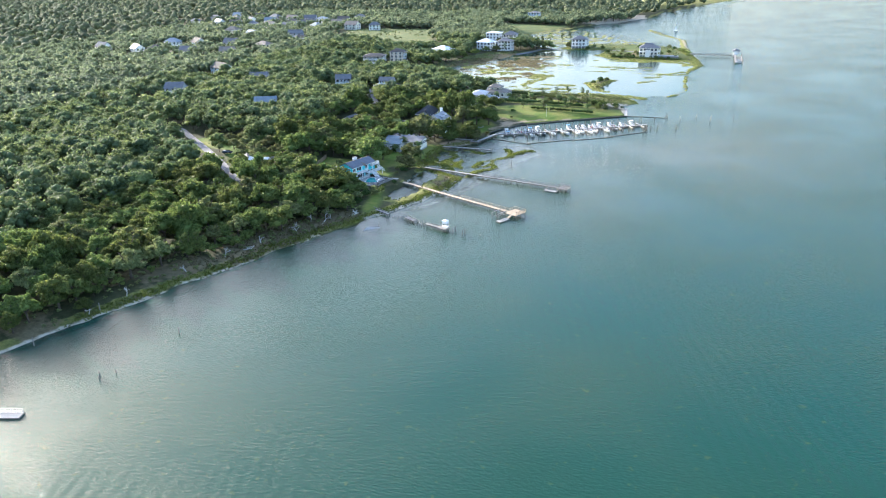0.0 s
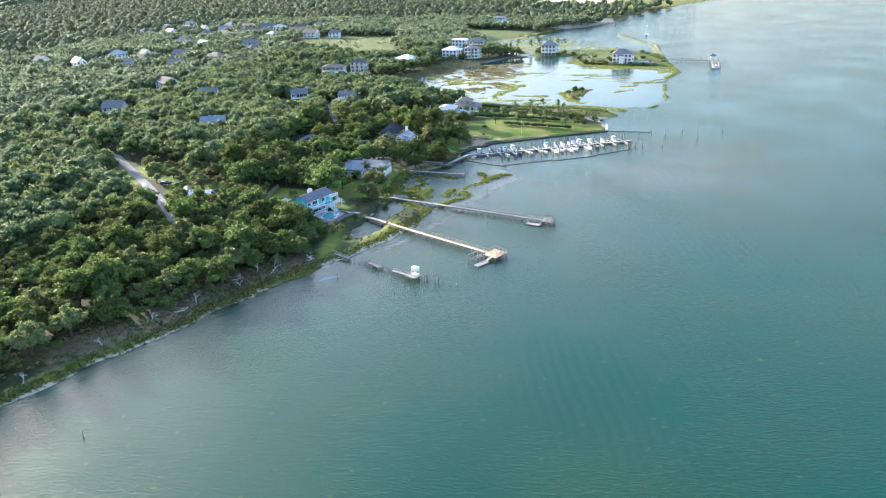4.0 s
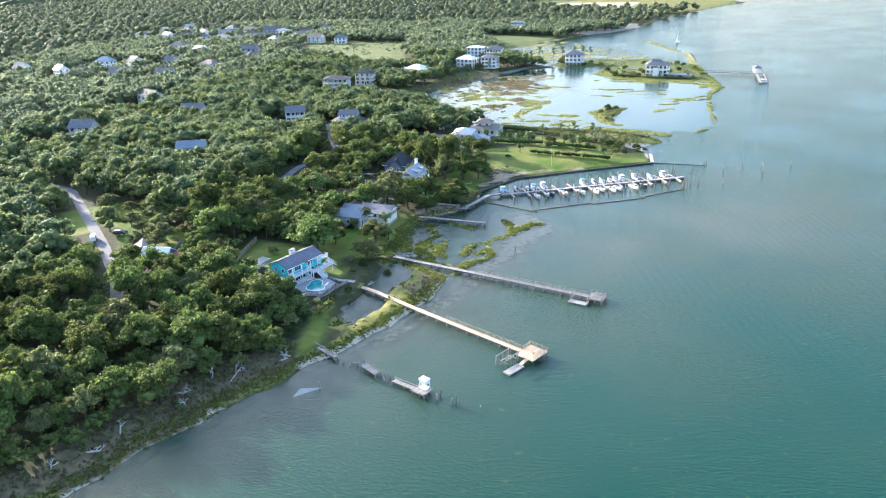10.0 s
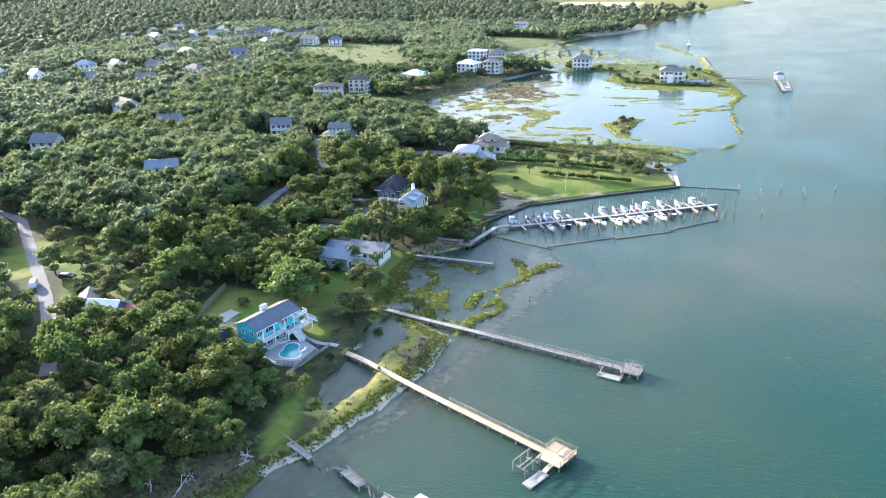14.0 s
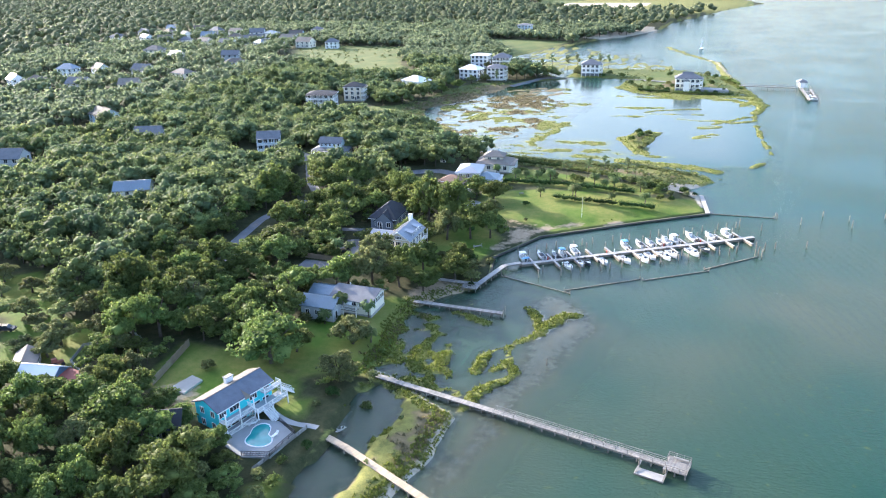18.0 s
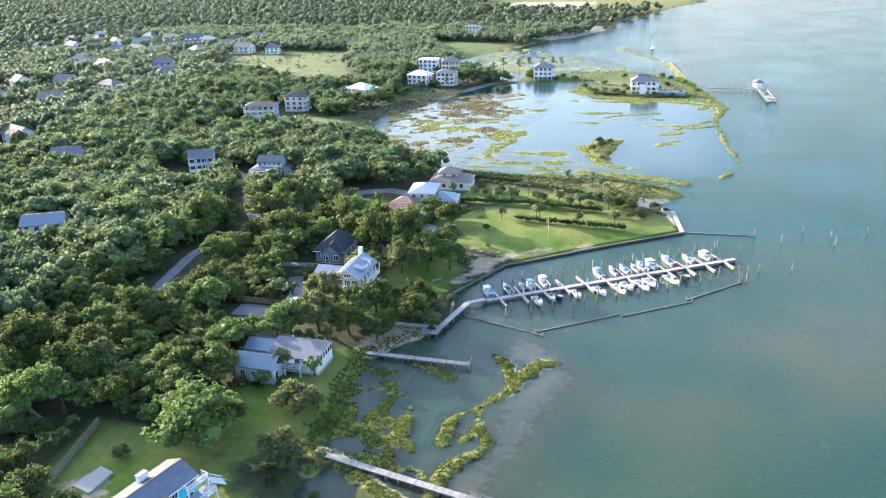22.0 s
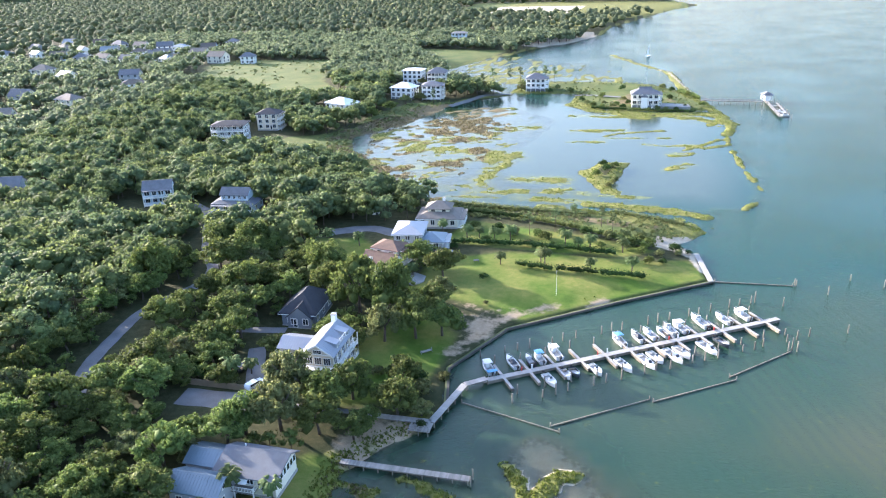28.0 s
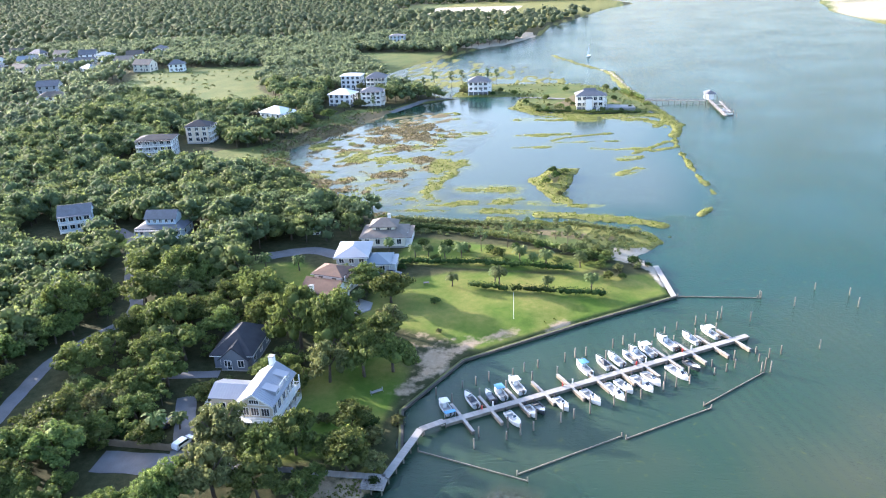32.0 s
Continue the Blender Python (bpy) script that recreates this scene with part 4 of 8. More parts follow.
def woods_spots(x0, x1, y0, y1, step, seed, band=None):
    r = np.random.default_rng(seed)
    out = []
    xs, ys = np.arange(x0, x1, step), np.arange(y0, y1, step)
    gx, gy = np.meshgrid(xs, ys, indexing="ij")
    gx = gx + r.uniform(-0.42, 0.42, gx.shape) * step
    gy = gy + r.uniform(-0.42, 0.42, gy.shape) * step
    back = np.where((gy < -206) & (gy > -296), 9.0, 3.0) + np.where((gy < -232) & (gy > -300), 5.0, 0.0) + 5 * (lattice(gx, gy, 12, 71) - 0.5)
    ok = sample(sd_main, gx, gy) > back
    ok &= gy > np.interp(gx, [-1340, -582, -337, -226, -162, -121, -92, -46], [680, 63, -135, -226, -278, -311, -335, -372]) - 28
    for q in LAWNS + MEADOWS + [LAGOON_BANK, BARE[0], BARE[4], [(-78, -200), (-76, -136), (-44, -136), (-44, -200)]]:
        ok &= ~(signed(gx, gy, q) > -1.5)
    ok &= sample(Z, gx, gy) > 0.6
    for pts, w in ROADS:
        ok &= line_distance(gx, gy, pts) > w / 2 + 1.2
        ok &= line_distance(gx + 1.0, gy + 3.6, pts) > w / 2 + 2.2
    for a, b, c, d in KEEP_OFF:
        ok &= ((gx - a) / (c + 2)) ** 2 + ((gy - b) / (d + 2)) ** 2 > 1
    return gx[ok], gy[ok], r


NEAR = (-160, -54, -322, -8)
px, py, r = woods_spots(*NEAR, 5.8, 5)
order = np.argsort(px * -1.0)           # the shore side first
count = 0
rest = []
for i in order:
    x, y = float(px[i]), float(py[i])
    k = int(r.integers(0, 7))
    s = float(r.choice([0.7, 0.85, 1.0, 1.18, 1.4]) * r.uniform(0.9, 1.1))
    shore = float(sample(sd_main, np.float64(x), np.float64(y)))
    s *= 0.6 + 0.4 * min(1, max(0, (shore - 2) / 14))
    if not free(x, y, TREES[k][2] * s * 0.86):
        continue
    if count < 300:
        plant(TREES[k], x, y, s, "forest_tree", "dense green broadleaf tree in the coastal wood", "trees of the shore wood", None, float(0.72 + 0.6 * lattice(np.float64(x), np.float64(y), 22, 93)))
        count += 1
    else:
        rest.append((x, y, k, s))
        taken.append((x, y, TREES[k][2] * s))


stems_v, stems_f = [], []


def wood_stuff(name, label, spots, hull, n, leaves, size, material, fill=1.12):
    vs, fs, k = [], [], 0
    if n > 3 and size > 0.3:
        for x, y, rad, tall in spots:
            a, z, b = rad * 0.05, gz(x, y), len(stems_v) * 6
            stems_v.append([(x - a, y - a, z - 0.4), (x + a, y - a, z - 0.4), (x, y + a, z - 0.4), (x - a * 0.6, y, z + tall * 0.62), (x + a * 0.6, y, z + tall * 0.62), (x, y + a * 0.6, z + tall * 0.62)])
            stems_f.append([(b, b + 1, b + 4, b + 3), (b + 1, b + 2, b + 5, b + 4), (b + 2, b, b + 3, b + 5)])
    r = np.random.default_rng(len(spots))
    for x, y, rad, tall in spots:
        c, q = crown_plan(r, n, rad, tall * 0.56, tall * 0.32)
        v, f = lumps(r, c, q * fill, hull, leaves, size, 0.68 if fill < 1.2 else 0.62, 0.42)
        vs.append(v + np.array([x, y, gz(x, y)]))
        fs.append(f + k)
        k += len(v)
    if not vs:
        return
    ob = new(name, raw_mesh(name, np.concatenate(vs), np.concatenate(fs), material, True))
    tagged(ob, label, "woods", kind="stuff")


wood_stuff("inner_woods", "closed canopy of green oaks behind the shore trees", [(x, y, TREES[k][2] * s, 8.4 * (0.85 + 0.3 * r.random())) for x, y, k, s in rest], ICO1, 16, 40, 0.46, M["woods"])

mid = []
for box, step in (((-330, -160, -330, 200), 8.2), ((-160, -100, -8, 62), 7.4), ((-160, -118, 62, 300), 7.6), ((-120, -54, -420, -322), 7.6), ((-330, -160, 200, 320), 8.6)):
    px, py, r = woods_spots(*box, step, int(-box[0]))
    mid += [(float(a), float(b), float(r.choice([3.8, 4.8, 5.6, 6.6, 7.4])), float(r.uniform(5.0, 8.0) + 5 * lattice(np.float64(a), np.float64(b), 34, 91))) for a, b in zip(px, py) if free(float(a), float(b), 3.0)]
wood_stuff("middle_woods", "mixed green woods of oak and pine between the houses", [m for i, m in enumerate(mid) if i % 5 < 3], ICO1, 12, 22, 0.72, M["woods"], 1.16)
wood_stuff("pine_stands", "green pines standing among the oaks", [(m[0], m[1], m[2] * 0.9, m[3] * 1.12) for i, m in enumerate(mid) if i % 5 >= 3], ICO1, 10, 22, 0.70, M["leaf_pine"], 1.15)
far = []
for box, step in (((-620, -330, -420, 620), 10.0), ((-330, -60, 320, 640), 9.6), ((-330, -160, -520, -330), 11)):
    px, py, r = woods_spots(*box, step, int(-box[0]) + 3)
    far += [(float(a), float(b), float(r.uniform(5.0, 8.2)), float(r.uniform(6, 9) + 4 * lattice(np.float64(a), np.float64(b), 45, 92))) for a, b in zip(px, py)]
wood_stuff("far_woods", "woods spreading inland, leaves paled and greyed for haze", far, ICO1, 5, 11, 1.1, M["hazed_woods"], 1.42)
farther = []
for box, step in (((-1500, -620, -400, 640), 18), ((-1500, 40, 640, 1700), 18)):
    px, py, r = woods_spots(*box, step, int(-box[0]) + 9)
    farther += [(float(a), float(b), float(r.uniform(8.5, 12.5)), float(r.uniform(9, 13))) for a, b in zip(px, py)]
beyond = []
for box, step in (((-3400, -1500, -300, 3200), 52), ((-1500, -60, 1700, 3200), 52)):
    px, py, r = woods_spots(*box, step, int(-box[0]) + 5)
    beyond += [(float(a), float(b), float(r.uniform(30, 40)), float(r.uniform(12, 16))) for a, b in zip(px, py)]
wood_stuff("horizon_woods", "far forest at the horizon, leaves greyed for haze", beyond, ICO1, 2, 0, 1.8, M["hazed_woods"], 1.9)
wood_stuff("distant_woods", "distant green forest towards the horizon, paled for haze", farther, ICO1, 2, 3, 1.8, M["hazed_woods"], 1.8)

under = []
r = np.random.default_rng(17)
gx, gy = np.meshgrid(np.arange(-165, -64, 3.6), np.arange(-318, -10, 3.6), indexing="ij")
gx, gy = gx + r.uniform(-1.4, 1.4, gx.shape), gy + r.uniform(-1.4, 1.4, gy.shape)
ok = (sample(sd_main, gx, gy) > 11) & ~((gx > -80) & (gy > -200)) & (sample(lawn, gx, gy) < 0.2) & (sample(bare, gx, gy) < 0.25) & (sample(Z, gx, gy) > 0.7)
for pts, w in ROADS:
    ok &= line_distance(gx, gy, pts) > w / 2 + 2.2
for a, b, c, d in KEEP_OFF:
    ok &= ((gx - a) / (c + 0.6)) ** 2 + ((gy - b) / (d + 0.6)) ** 2 > 1
tk = np.array(taken)
for x, y in zip(gx[ok], gy[ok]):
    if np.all((tk[:, 0] - x) ** 2 + (tk[:, 1] - y) ** 2 > (tk[:, 2] * 0.72 + 0.8) ** 2):
        under.append((float(x), float(y), float(r.uniform(1.6, 2.8)), float(r.uniform(2.6, 5.2))))
wood_stuff("undergrowth", "young trees and shrubs filling the gaps of the wood", under, ICO1, 6, 24, 0.4, M["leaf_oak"])

scrub = []
for box, step, inner in (((-128, -62, -322, -200), 2.6, 0.5), ((-80, -45, -200, -100), 2.3, 0.09), ((-98, -6, 28, 62), 2.0, 0.85), ((-110, 20, 244, 350), 3.0, 0.4), ((-188, -104, 62, 262), 2.8, 0.5)):
    r = np.random.default_rng(int(-box[0]))
    gx, gy = np.meshgrid(np.arange(box[0], box[1], step), np.arange(box[2], box[3], step), indexing="ij")
    gx, gy = gx + r.uniform(-1, 1, gx.shape) * step * 0.5, gy + r.uniform(-1, 1, gy.shape) * step * 0.5
    s = sample(sd_land, gx, gy)
    ok = (s > 1.5) & (sample(Z, gx, gy) > np.where((gx > -66) & (gy < -140), 0.1, 0.25)) & (sample(lawn, gx, gy) < 0.3) & (r.random(gx.shape) < inner * (0.4 + 1.2 * lattice(gx, gy, 9, 44)))
    ok &= np.where(gy < -200, s < 22, np.where(gy > 0, s < 20, s < 9))
    scrub += [(float(a), float(b), float(r.uniform(0.45, 1.1)), float(r.uniform(0.5, 1.7))) for a, b in zip(gx[ok], gy[ok])]
r = np.random.default_rng(640)
for box, step in (((-400, -215, 245, 440), 8.0), ((-212, -126, 96, 262), 4.5)):
    gx, gy = np.meshgrid(np.arange(box[0], box[1], step), np.arange(box[2], box[3], step), indexing="ij")
    gx, gy = gx + r.uniform(-1, 1, gx.shape) * step * 0.6, gy + r.uniform(-1, 1, gy.shape) * step * 0.6
    ok = (sample(meadow, gx, gy) > 0.5) & (sample(Z, gx, gy) > 0.3) & (r.random(gx.shape) < 0.15 + 0.75 * lattice(gx, gy, 28, 45) ** 2)
    scrub += [(float(a), float(b), float(r.uniform(0.8, 2.2)), float(r.uniform(0.7, 2.0))) for a, b in zip(gx[ok], gy[ok])]
wood_stuff("bank_scrub", "low grey-green scrub and reeds along the bank", scrub, ICO1, 4, 16, 0.26, M["leaf_grey"])
stems = new("woods_stems", raw_mesh("woods_stems", np.array(stems_v).reshape(-1, 3), np.array(stems_f).reshape(-1, 4), M["bark"]))
tagged(stems, "thin dark trunks under the woods canopy", "tree trunks", kind="stuff")


# ==== roads, paths and pads ====
def ribbon(name, pts, width, lift, material, label, category, step=2.0):
    g = Geo()
    fine = []
    for (x0, y0), (x1, y1) in zip(pts, pts[1:]):
        n = max(1, int(math.hypot(x1 - x0, y1 - y0) / step))
        fine += [(x0 + (x1 - x0) * i / n, y0 + (y1 - y0) * i / n) for i in range(n)]
    fine.append(pts[-1])
    for _ in range(4):
        fine = [fine[0]] + [tuple((a[k] + 2 * b[k] + c[k]) / 4 for k in (0, 1)) for a, b, c in zip(fine, fine[1:], fine[2:])] + [fine[-1]]
    rows = []
    for i, (x, y) in enumerate(fine):
        a, b = fine[max(0, i - 1)], fine[min(len(fine) - 1, i + 1)]
        dx, dy = b[0] - a[0], b[1] - a[1]
        s = math.hypot(dx, dy) or 1
        w = width / 2 * (1 + 0.05 * math.sin(i * 1.7))
        row = []
        for k in (-1, -0.33, 0.33, 1):
            px, py = x - dy / s * w * k, y + dx / s * w * k
            row.append((px, py, gz(px, py) + lift + (0.03 if abs(k) < 0.5 else 0)))
        rows.append(row)
    for q in rows:
        g.v += q
    for i in range(len(rows) - 1):
        for k in range(3):
            a = i * 4 + k
            g.f.append((a, a + 1, a + 5, a + 4))
    ob = new(name, g.mesh(name, material, True))
    return tagged(ob, label, category, kind="structure")


for i, (pts, w) in enumerate(ROADS):
    ribbon("road_%d" % (i + 1), pts, w, 0.10, M["gravel"], "pale grey lane through the trees", "road")
ribbon("garden_path", [(-83, -160), (-80.6, -161.2), (-78, -162.2), (-75, -162.4), (-72, -161.6), (-71, -162)], 1.5, 0.12, M["concrete"], "pale winding path from the house to the pier", "path", 1.0)
ribbon("bank_walk", [(-100, -86), (-88, -86), (-79, -85)], 1.6, 0.10, M["gravel"], "narrow path from the lane to the marina", "path")
ribbon("causeway", [(-141, 250), (-127, 284), (-108, 296), (-70, 296), (-36, 284)], 4.0, 0.25, M["gravel"], "narrow causeway to the island house", "road")


def pad(name, poly, z0, z1, material, label, category):
    ob = new(name, Geo().prism(poly, z0, z1).mesh(name, material))
    return tagged(ob, label, category, kind="structure")


pad("parking_pad", [(-109, -160), (-107.5, -154), (-104, -155), (-104.5, -161)], 1.6, 2.55, M["concrete"], "pale concrete parking pad", "pavement")
pad("garden_patio", [(-89, -20), (-84, -22), (-81.5, -19), (-82, -15), (-86, -13), (-89, -15)], 1.0, 2.25, M["concrete"], "round pale garden patio", "patio")

# bulkhead
for i, ((x0, y0), (x1, y1)) in enumerate(zip(BULKHEAD, BULKHEAD[1:])):
    n = thing("bulkhead", x0, y0, 0, math.degrees(math.atan2(y1 - y0, x1 - x0)), "weathered timber sea wall with a pale cap", "sea wall", "sea wall stretches", "structure")
    L = math.hypot(x1 - x0, y1 - y0)
    w = Geo()
    for k in range(int(L / 1.2)):
        w.box(k * 1.2 + 0.02, -0.12, -2.2, k * 1.2 + 1.18, 0.16, 0.5)
    w.box(0, 0.0, -2.2, L, 0.26, 0.48)
    part("sheeting", w, M["sheet_pile"], n)
    part("cap", Geo().box(-0.1, -0.16, 0.5, L + 0.1, 1.4 if i == 4 else 0.3, 0.62), M["dock_pale"] if i == 4 else M["sheet_pile"], n)
    part("backfill", Geo().box(-0.2, 0.31, -0.2, L + 0.2, 0.75, 0.56), M["verge"], n)
    q = Geo().box(0, -0.26, 0.15, L, -0.12, 0.36)
    part("wale", q, M["sheet_pile"], n)

# ==== piers ====
def deck_run(parent, a, b, width, z, board, material, name="deck"):
    """Boards across a straight run, with two stringers."""
    a, b = Vector((*a, z)), Vector((*b, z))
    L = (b - a).length
    d = (b - a) / L
    s = Vector((-d.y, d.x, 0)) * width / 2
    g = Geo()
    n = max(1, int(L / board))
    whole = name in ("platform", "landing", "deck", "deck_stretch")
    one = part(name, Geo().beam(a - Vector((0, 0, 0.1)), b - Vector((0, 0, 0.1)), width * 0.96, 0.1), M["pile"], parent) if whole else None
    for i in range(n):
        p = a + d * (L * (i + 0.5) / n)
        w = 1 + 0.012 * math.sin(i * 12.9898)
        if whole:
            part("plank", Geo().beam(p - s * w, p + s * w, L / n * 0.93, 0.07), material, one)
        else:
            g.beam(p - s * w, p + s * w, L / n * 0.93, 0.07)
    if not whole:
        part(name, g, material, parent)
    part("stringer", Geo().beam(a - s * 0.8 - Vector((0, 0, 0.19)), b - s * 0.8 - Vector((0, 0, 0.19)), 0.12, 0.28), M["pile"], parent)
    part("stringer", Geo().beam(a + s * 0.8 - Vector((0, 0, 0.19)), b + s * 0.8 - Vector((0, 0, 0.19)), 0.12, 0.28), M["pile"], parent)


PILE_MESH = {}


def piling(parent, x, y, top, bottom=-2.5, r=0.14):
    key = (round(top, 1), r)
    if key not in PILE_MESH:
        PILE_MESH[key] = Geo().tube((0, 0, bottom), (0, 0, top), r * 1.08, r, 8).mesh("piling", M["pile"], True)
    return part("piling", PILE_MESH[key], None, parent, m=pose(x, y, 0))


def railing(parent, pts, z, h=1.0, gap=1.8, material=None, pickets=0.0):
    material = material or M["dock_old"]
    g = Geo()
    for a, b in zip(pts, pts[1:]):
        for k in ((h, 0.10), (h * 0.55, 0.06), (0.14, 0.06)):
            g.beam((*a, z + k[0]), (*b, z + k[0]), 0.07, k[1])
        L = math.hypot(b[0] - a[0], b[1] - a[1])
        if pickets:
            for i in range(1, int(L / pickets)):
                u = i * pickets / L
                x, y = a[0] + (b[0] - a[0]) * u, a[1] + (b[1] - a[1]) * u
                g.box(x - 0.025, y - 0.025, z + 0.1, x + 0.025, y + 0.025, z + h)
        n = max(1, round(L / gap))
        for i in range(n + 1):
            u = i / n
            x, y = a[0] + (b[0] - a[0]) * u, a[1] + (b[1] - a[1]) * u
            part("post", Geo().box(x - 0.05, y - 0.05, z - 0.1, x + 0.05, y + 0.05, z + h + 0.06), material, parent)
    part("railing", g, material, parent)


def run_piles(parent, a, b, width, z, gap=3.2):
    L = math.hypot(b[0] - a[0], b[1] - a[1])
    d = ((b[0] - a[0]) / L, (b[1] - a[1]) / L)
    n = max(1, int(L / gap))
    for i in range(n + 1):
        u = L * i / n
        for s in (-0.5, 0.5):
            piling(parent, a[0] + d[0] * u - d[1] * width * s, a[1] + d[1] * u + d[0] * width * s, z - 0.05)


def float_dock(name, x, y, rz, w, d, label, material):
    f = thing(name, x, y, 0, rz, label, "floating dock", "floating docks")
    part("pontoon", Geo().box(-w / 2, -d / 2, -0.25, w / 2, d / 2, 0.3), M["pile"], f)
    g = Geo()
    n = int(w / 0.3)
    for i in range(n):
        g.box(-w / 2 + w * i / n + 0.01, -d / 2 - 0.05, 0.3, -w / 2 + w * (i + 1) / n - 0.01, d / 2 + 0.05, 0.38)
    part("deck", g, material, f)
    for sx in (-1, 1):
        for sy in (-1, 1):
            part("cleat", Geo().box(sx * w * 0.42 - 0.12, sy * d * 0.42 - 0.03, 0.38, sx * w * 0.42 + 0.12, sy * d * 0.42 + 0.03, 0.46), M["metal"], f)
    return f


pier = thing("long_pier", 0, 0, 0, 0, "long pier of fresh pale tan boards ending in a square platform", "pier")
A = [(-72, -162), (-63, -165.2), (-43, -174.2), (-13.6, -186.6)]
for a, b in zip(A, A[1:]):
    deck_run(pier, a, b, 1.55, 1.05, 0.3, M["dock_new"])
    run_piles(pier, a, b, 1.3, 1.05)
da = Vector((A[3][0] - A[2][0], A[3][1] - A[2][1])).normalized()
na = Vector((-da.y, da.x))


def on_a(u, v):
    p = Vector((-13.6, -186.6)) + da * u + na * v
    return (p.x, p.y)


deck_run(pier, on_a(-0.8, 0.6), on_a(4.4, 0.6), 6.2, 1.15, 0.3, M["dock_new"], "platform")
for u in (-0.5, 2, 4.2):
    for v in (-2.2, 0.6, 3.4):
        piling(pier, *on_a(u, v), 1.1)
railing(pier, [on_a(-26, 0.72), on_a(-0.8, 0.72)], 1.1, 1.0, 2.2, M["dock_new"])
railing(pier, [on_a(-0.8, 0.8), on_a(-0.8, 3.65), on_a(4.35, 3.65), on_a(4.35, -2.0)], 1.2, 1.0, 1.6, M["dock_new"])
part("bench", Geo().beam((*on_a(2.5, 2.6), 1.62), (*on_a(2.5, 0.4), 1.62), 0.45, 0.07), M["dock_new"], pier)
part("bench_leg", Geo().beam((*on_a(2.5, 2.5), 1.15), (*on_a(2.5, 2.5), 1.6), 0.3), M["dock_new"], pier)
part("bench_leg", Geo().beam((*on_a(2.5, 0.5), 1.15), (*on_a(2.5, 0.5), 1.6), 0.3), M["dock_new"], pier)
part("gangway", Geo().beam((*on_a(2.6, -2.3), 1.12), (*on_a(2.4, -4.6), 0.5), 1.0, 0.1), M["dock_new"], pier)
float_dock("float", *on_a(2.3, -7.0), math.degrees(math.atan2(na.y, na.x)) - 3, 5.2, 2.0, "pale floating dock below the pier platform", M["dock_pale"])
lift = thing("boat_lift", 0, 0, 0, 0, "weathered empty boat lift of piles and beams beside the pier", "boat lift")
for u in (-2.4, 0.4):
    for v in (-3.0, -5.2, -7.6):
        piling(lift, *on_a(u, v), 2.3)
for u in (-2.4, 0.4):
    part("lift_beam", Geo().beam((*on_a(u, -2.4), 2.35), (*on_a(u, -7.9), 2.35), 0.16, 0.22), M["dock_old"], lift)
for v in (-3.6, -6.8):
    part("cradle_beam", Geo().beam((*on_a(-2.4, v), 0.9), (*on_a(0.4, v), 0.9), 0.14, 0.2), M["dock_old"], lift)
for u in (-1.5, -0.5):
    part("bunk", Geo().beam((*on_a(u, -3.2), 1.1), (*on_a(u, -7.2), 1.1), 0.18, 0.14), M["dock_old"], lift)

pier = thing("grey_pier", 0, 0, 0, 0, "long weathered grey pier with railings and a railed platform", "pier")
B = [(-71, -138.5), (-39, -144.3), (-3.6, -151.0)]
for a, b in zip(B, B[1:]):
    deck_run(pier, a, b, 1.5, 0.98, 0.3, M["dock_old"])
    run_piles(pier, a, b, 1.3, 0.98, 2.6)
db = Vector((B[2][0] - B[1][0], B[2][1] - B[1][1])).normalized()
nb = Vector((-db.y, db.x))


def on_b(u, v):
    p = Vector(B[2]) + db * u + nb * v
    return (p.x, p.y)


for v in (-0.7, 0.7):
    railing(pier, [on_b(-36, v), on_b(-0.2, v)], 1.0, 0.95, 2.4)
deck_run(pier, on_b(-0.4, 0.4), on_b(3.9, 0.4), 4.4, 1.08, 0.3, M["dock_old"], "platform")
railing(pier, [on_b(-0.3, 0.8), on_b(-0.3, 2.55), on_b(3.8, 2.55), on_b(3.8, -1.75), on_b(0.2, -1.75)], 1.12, 1.0, 1.4)
for u in (-0.2, 1.8, 3.7):
    for v in (-1.6, 2.4):
        piling(pier, *on_b(u, v), 1.03)
part("bench", Geo().beam((*on_b(0.6, 2.1), 1.55), (*on_b(3.4, 2.1), 1.55), 0.45, 0.07), M["dock_old"], pier)
float_dock("float", *on_b(-2.2, -3.6), math.degrees(math.atan2(db.y, db.x)), 5.4, 1.9, "pale floating dock beside the grey pier", M["dock_pale"])
g = thing("gangway", 0, 0, 0, 0, "two timber guide arms holding the float", "gangway")
for u in (-4.6, 0.4):
    part("arm", Geo().beam((*on_b(u, -0.9), 0.95), (*on_b(u, -4.4), 0.45), 0.3, 0.12), M["dock_old"], g)
    piling(g, *on_b(u, -2.4), 2.2)

pier = thing("short_dock", 0, 0, 0, 0, "short straight grey timber dock over the marsh", "dock")
deck_run(pier, (-75, -100.2), (-49.6, -100.0), 1.5, 1.0, 0.3, M["dock_old"])
run_piles(pier, (-73, -100.2), (-49.8, -100.0), 1.4, 1.0, 2.8)
for y in (-101.0, -98.9):
    piling(pier, -49.2, y, 2.4)

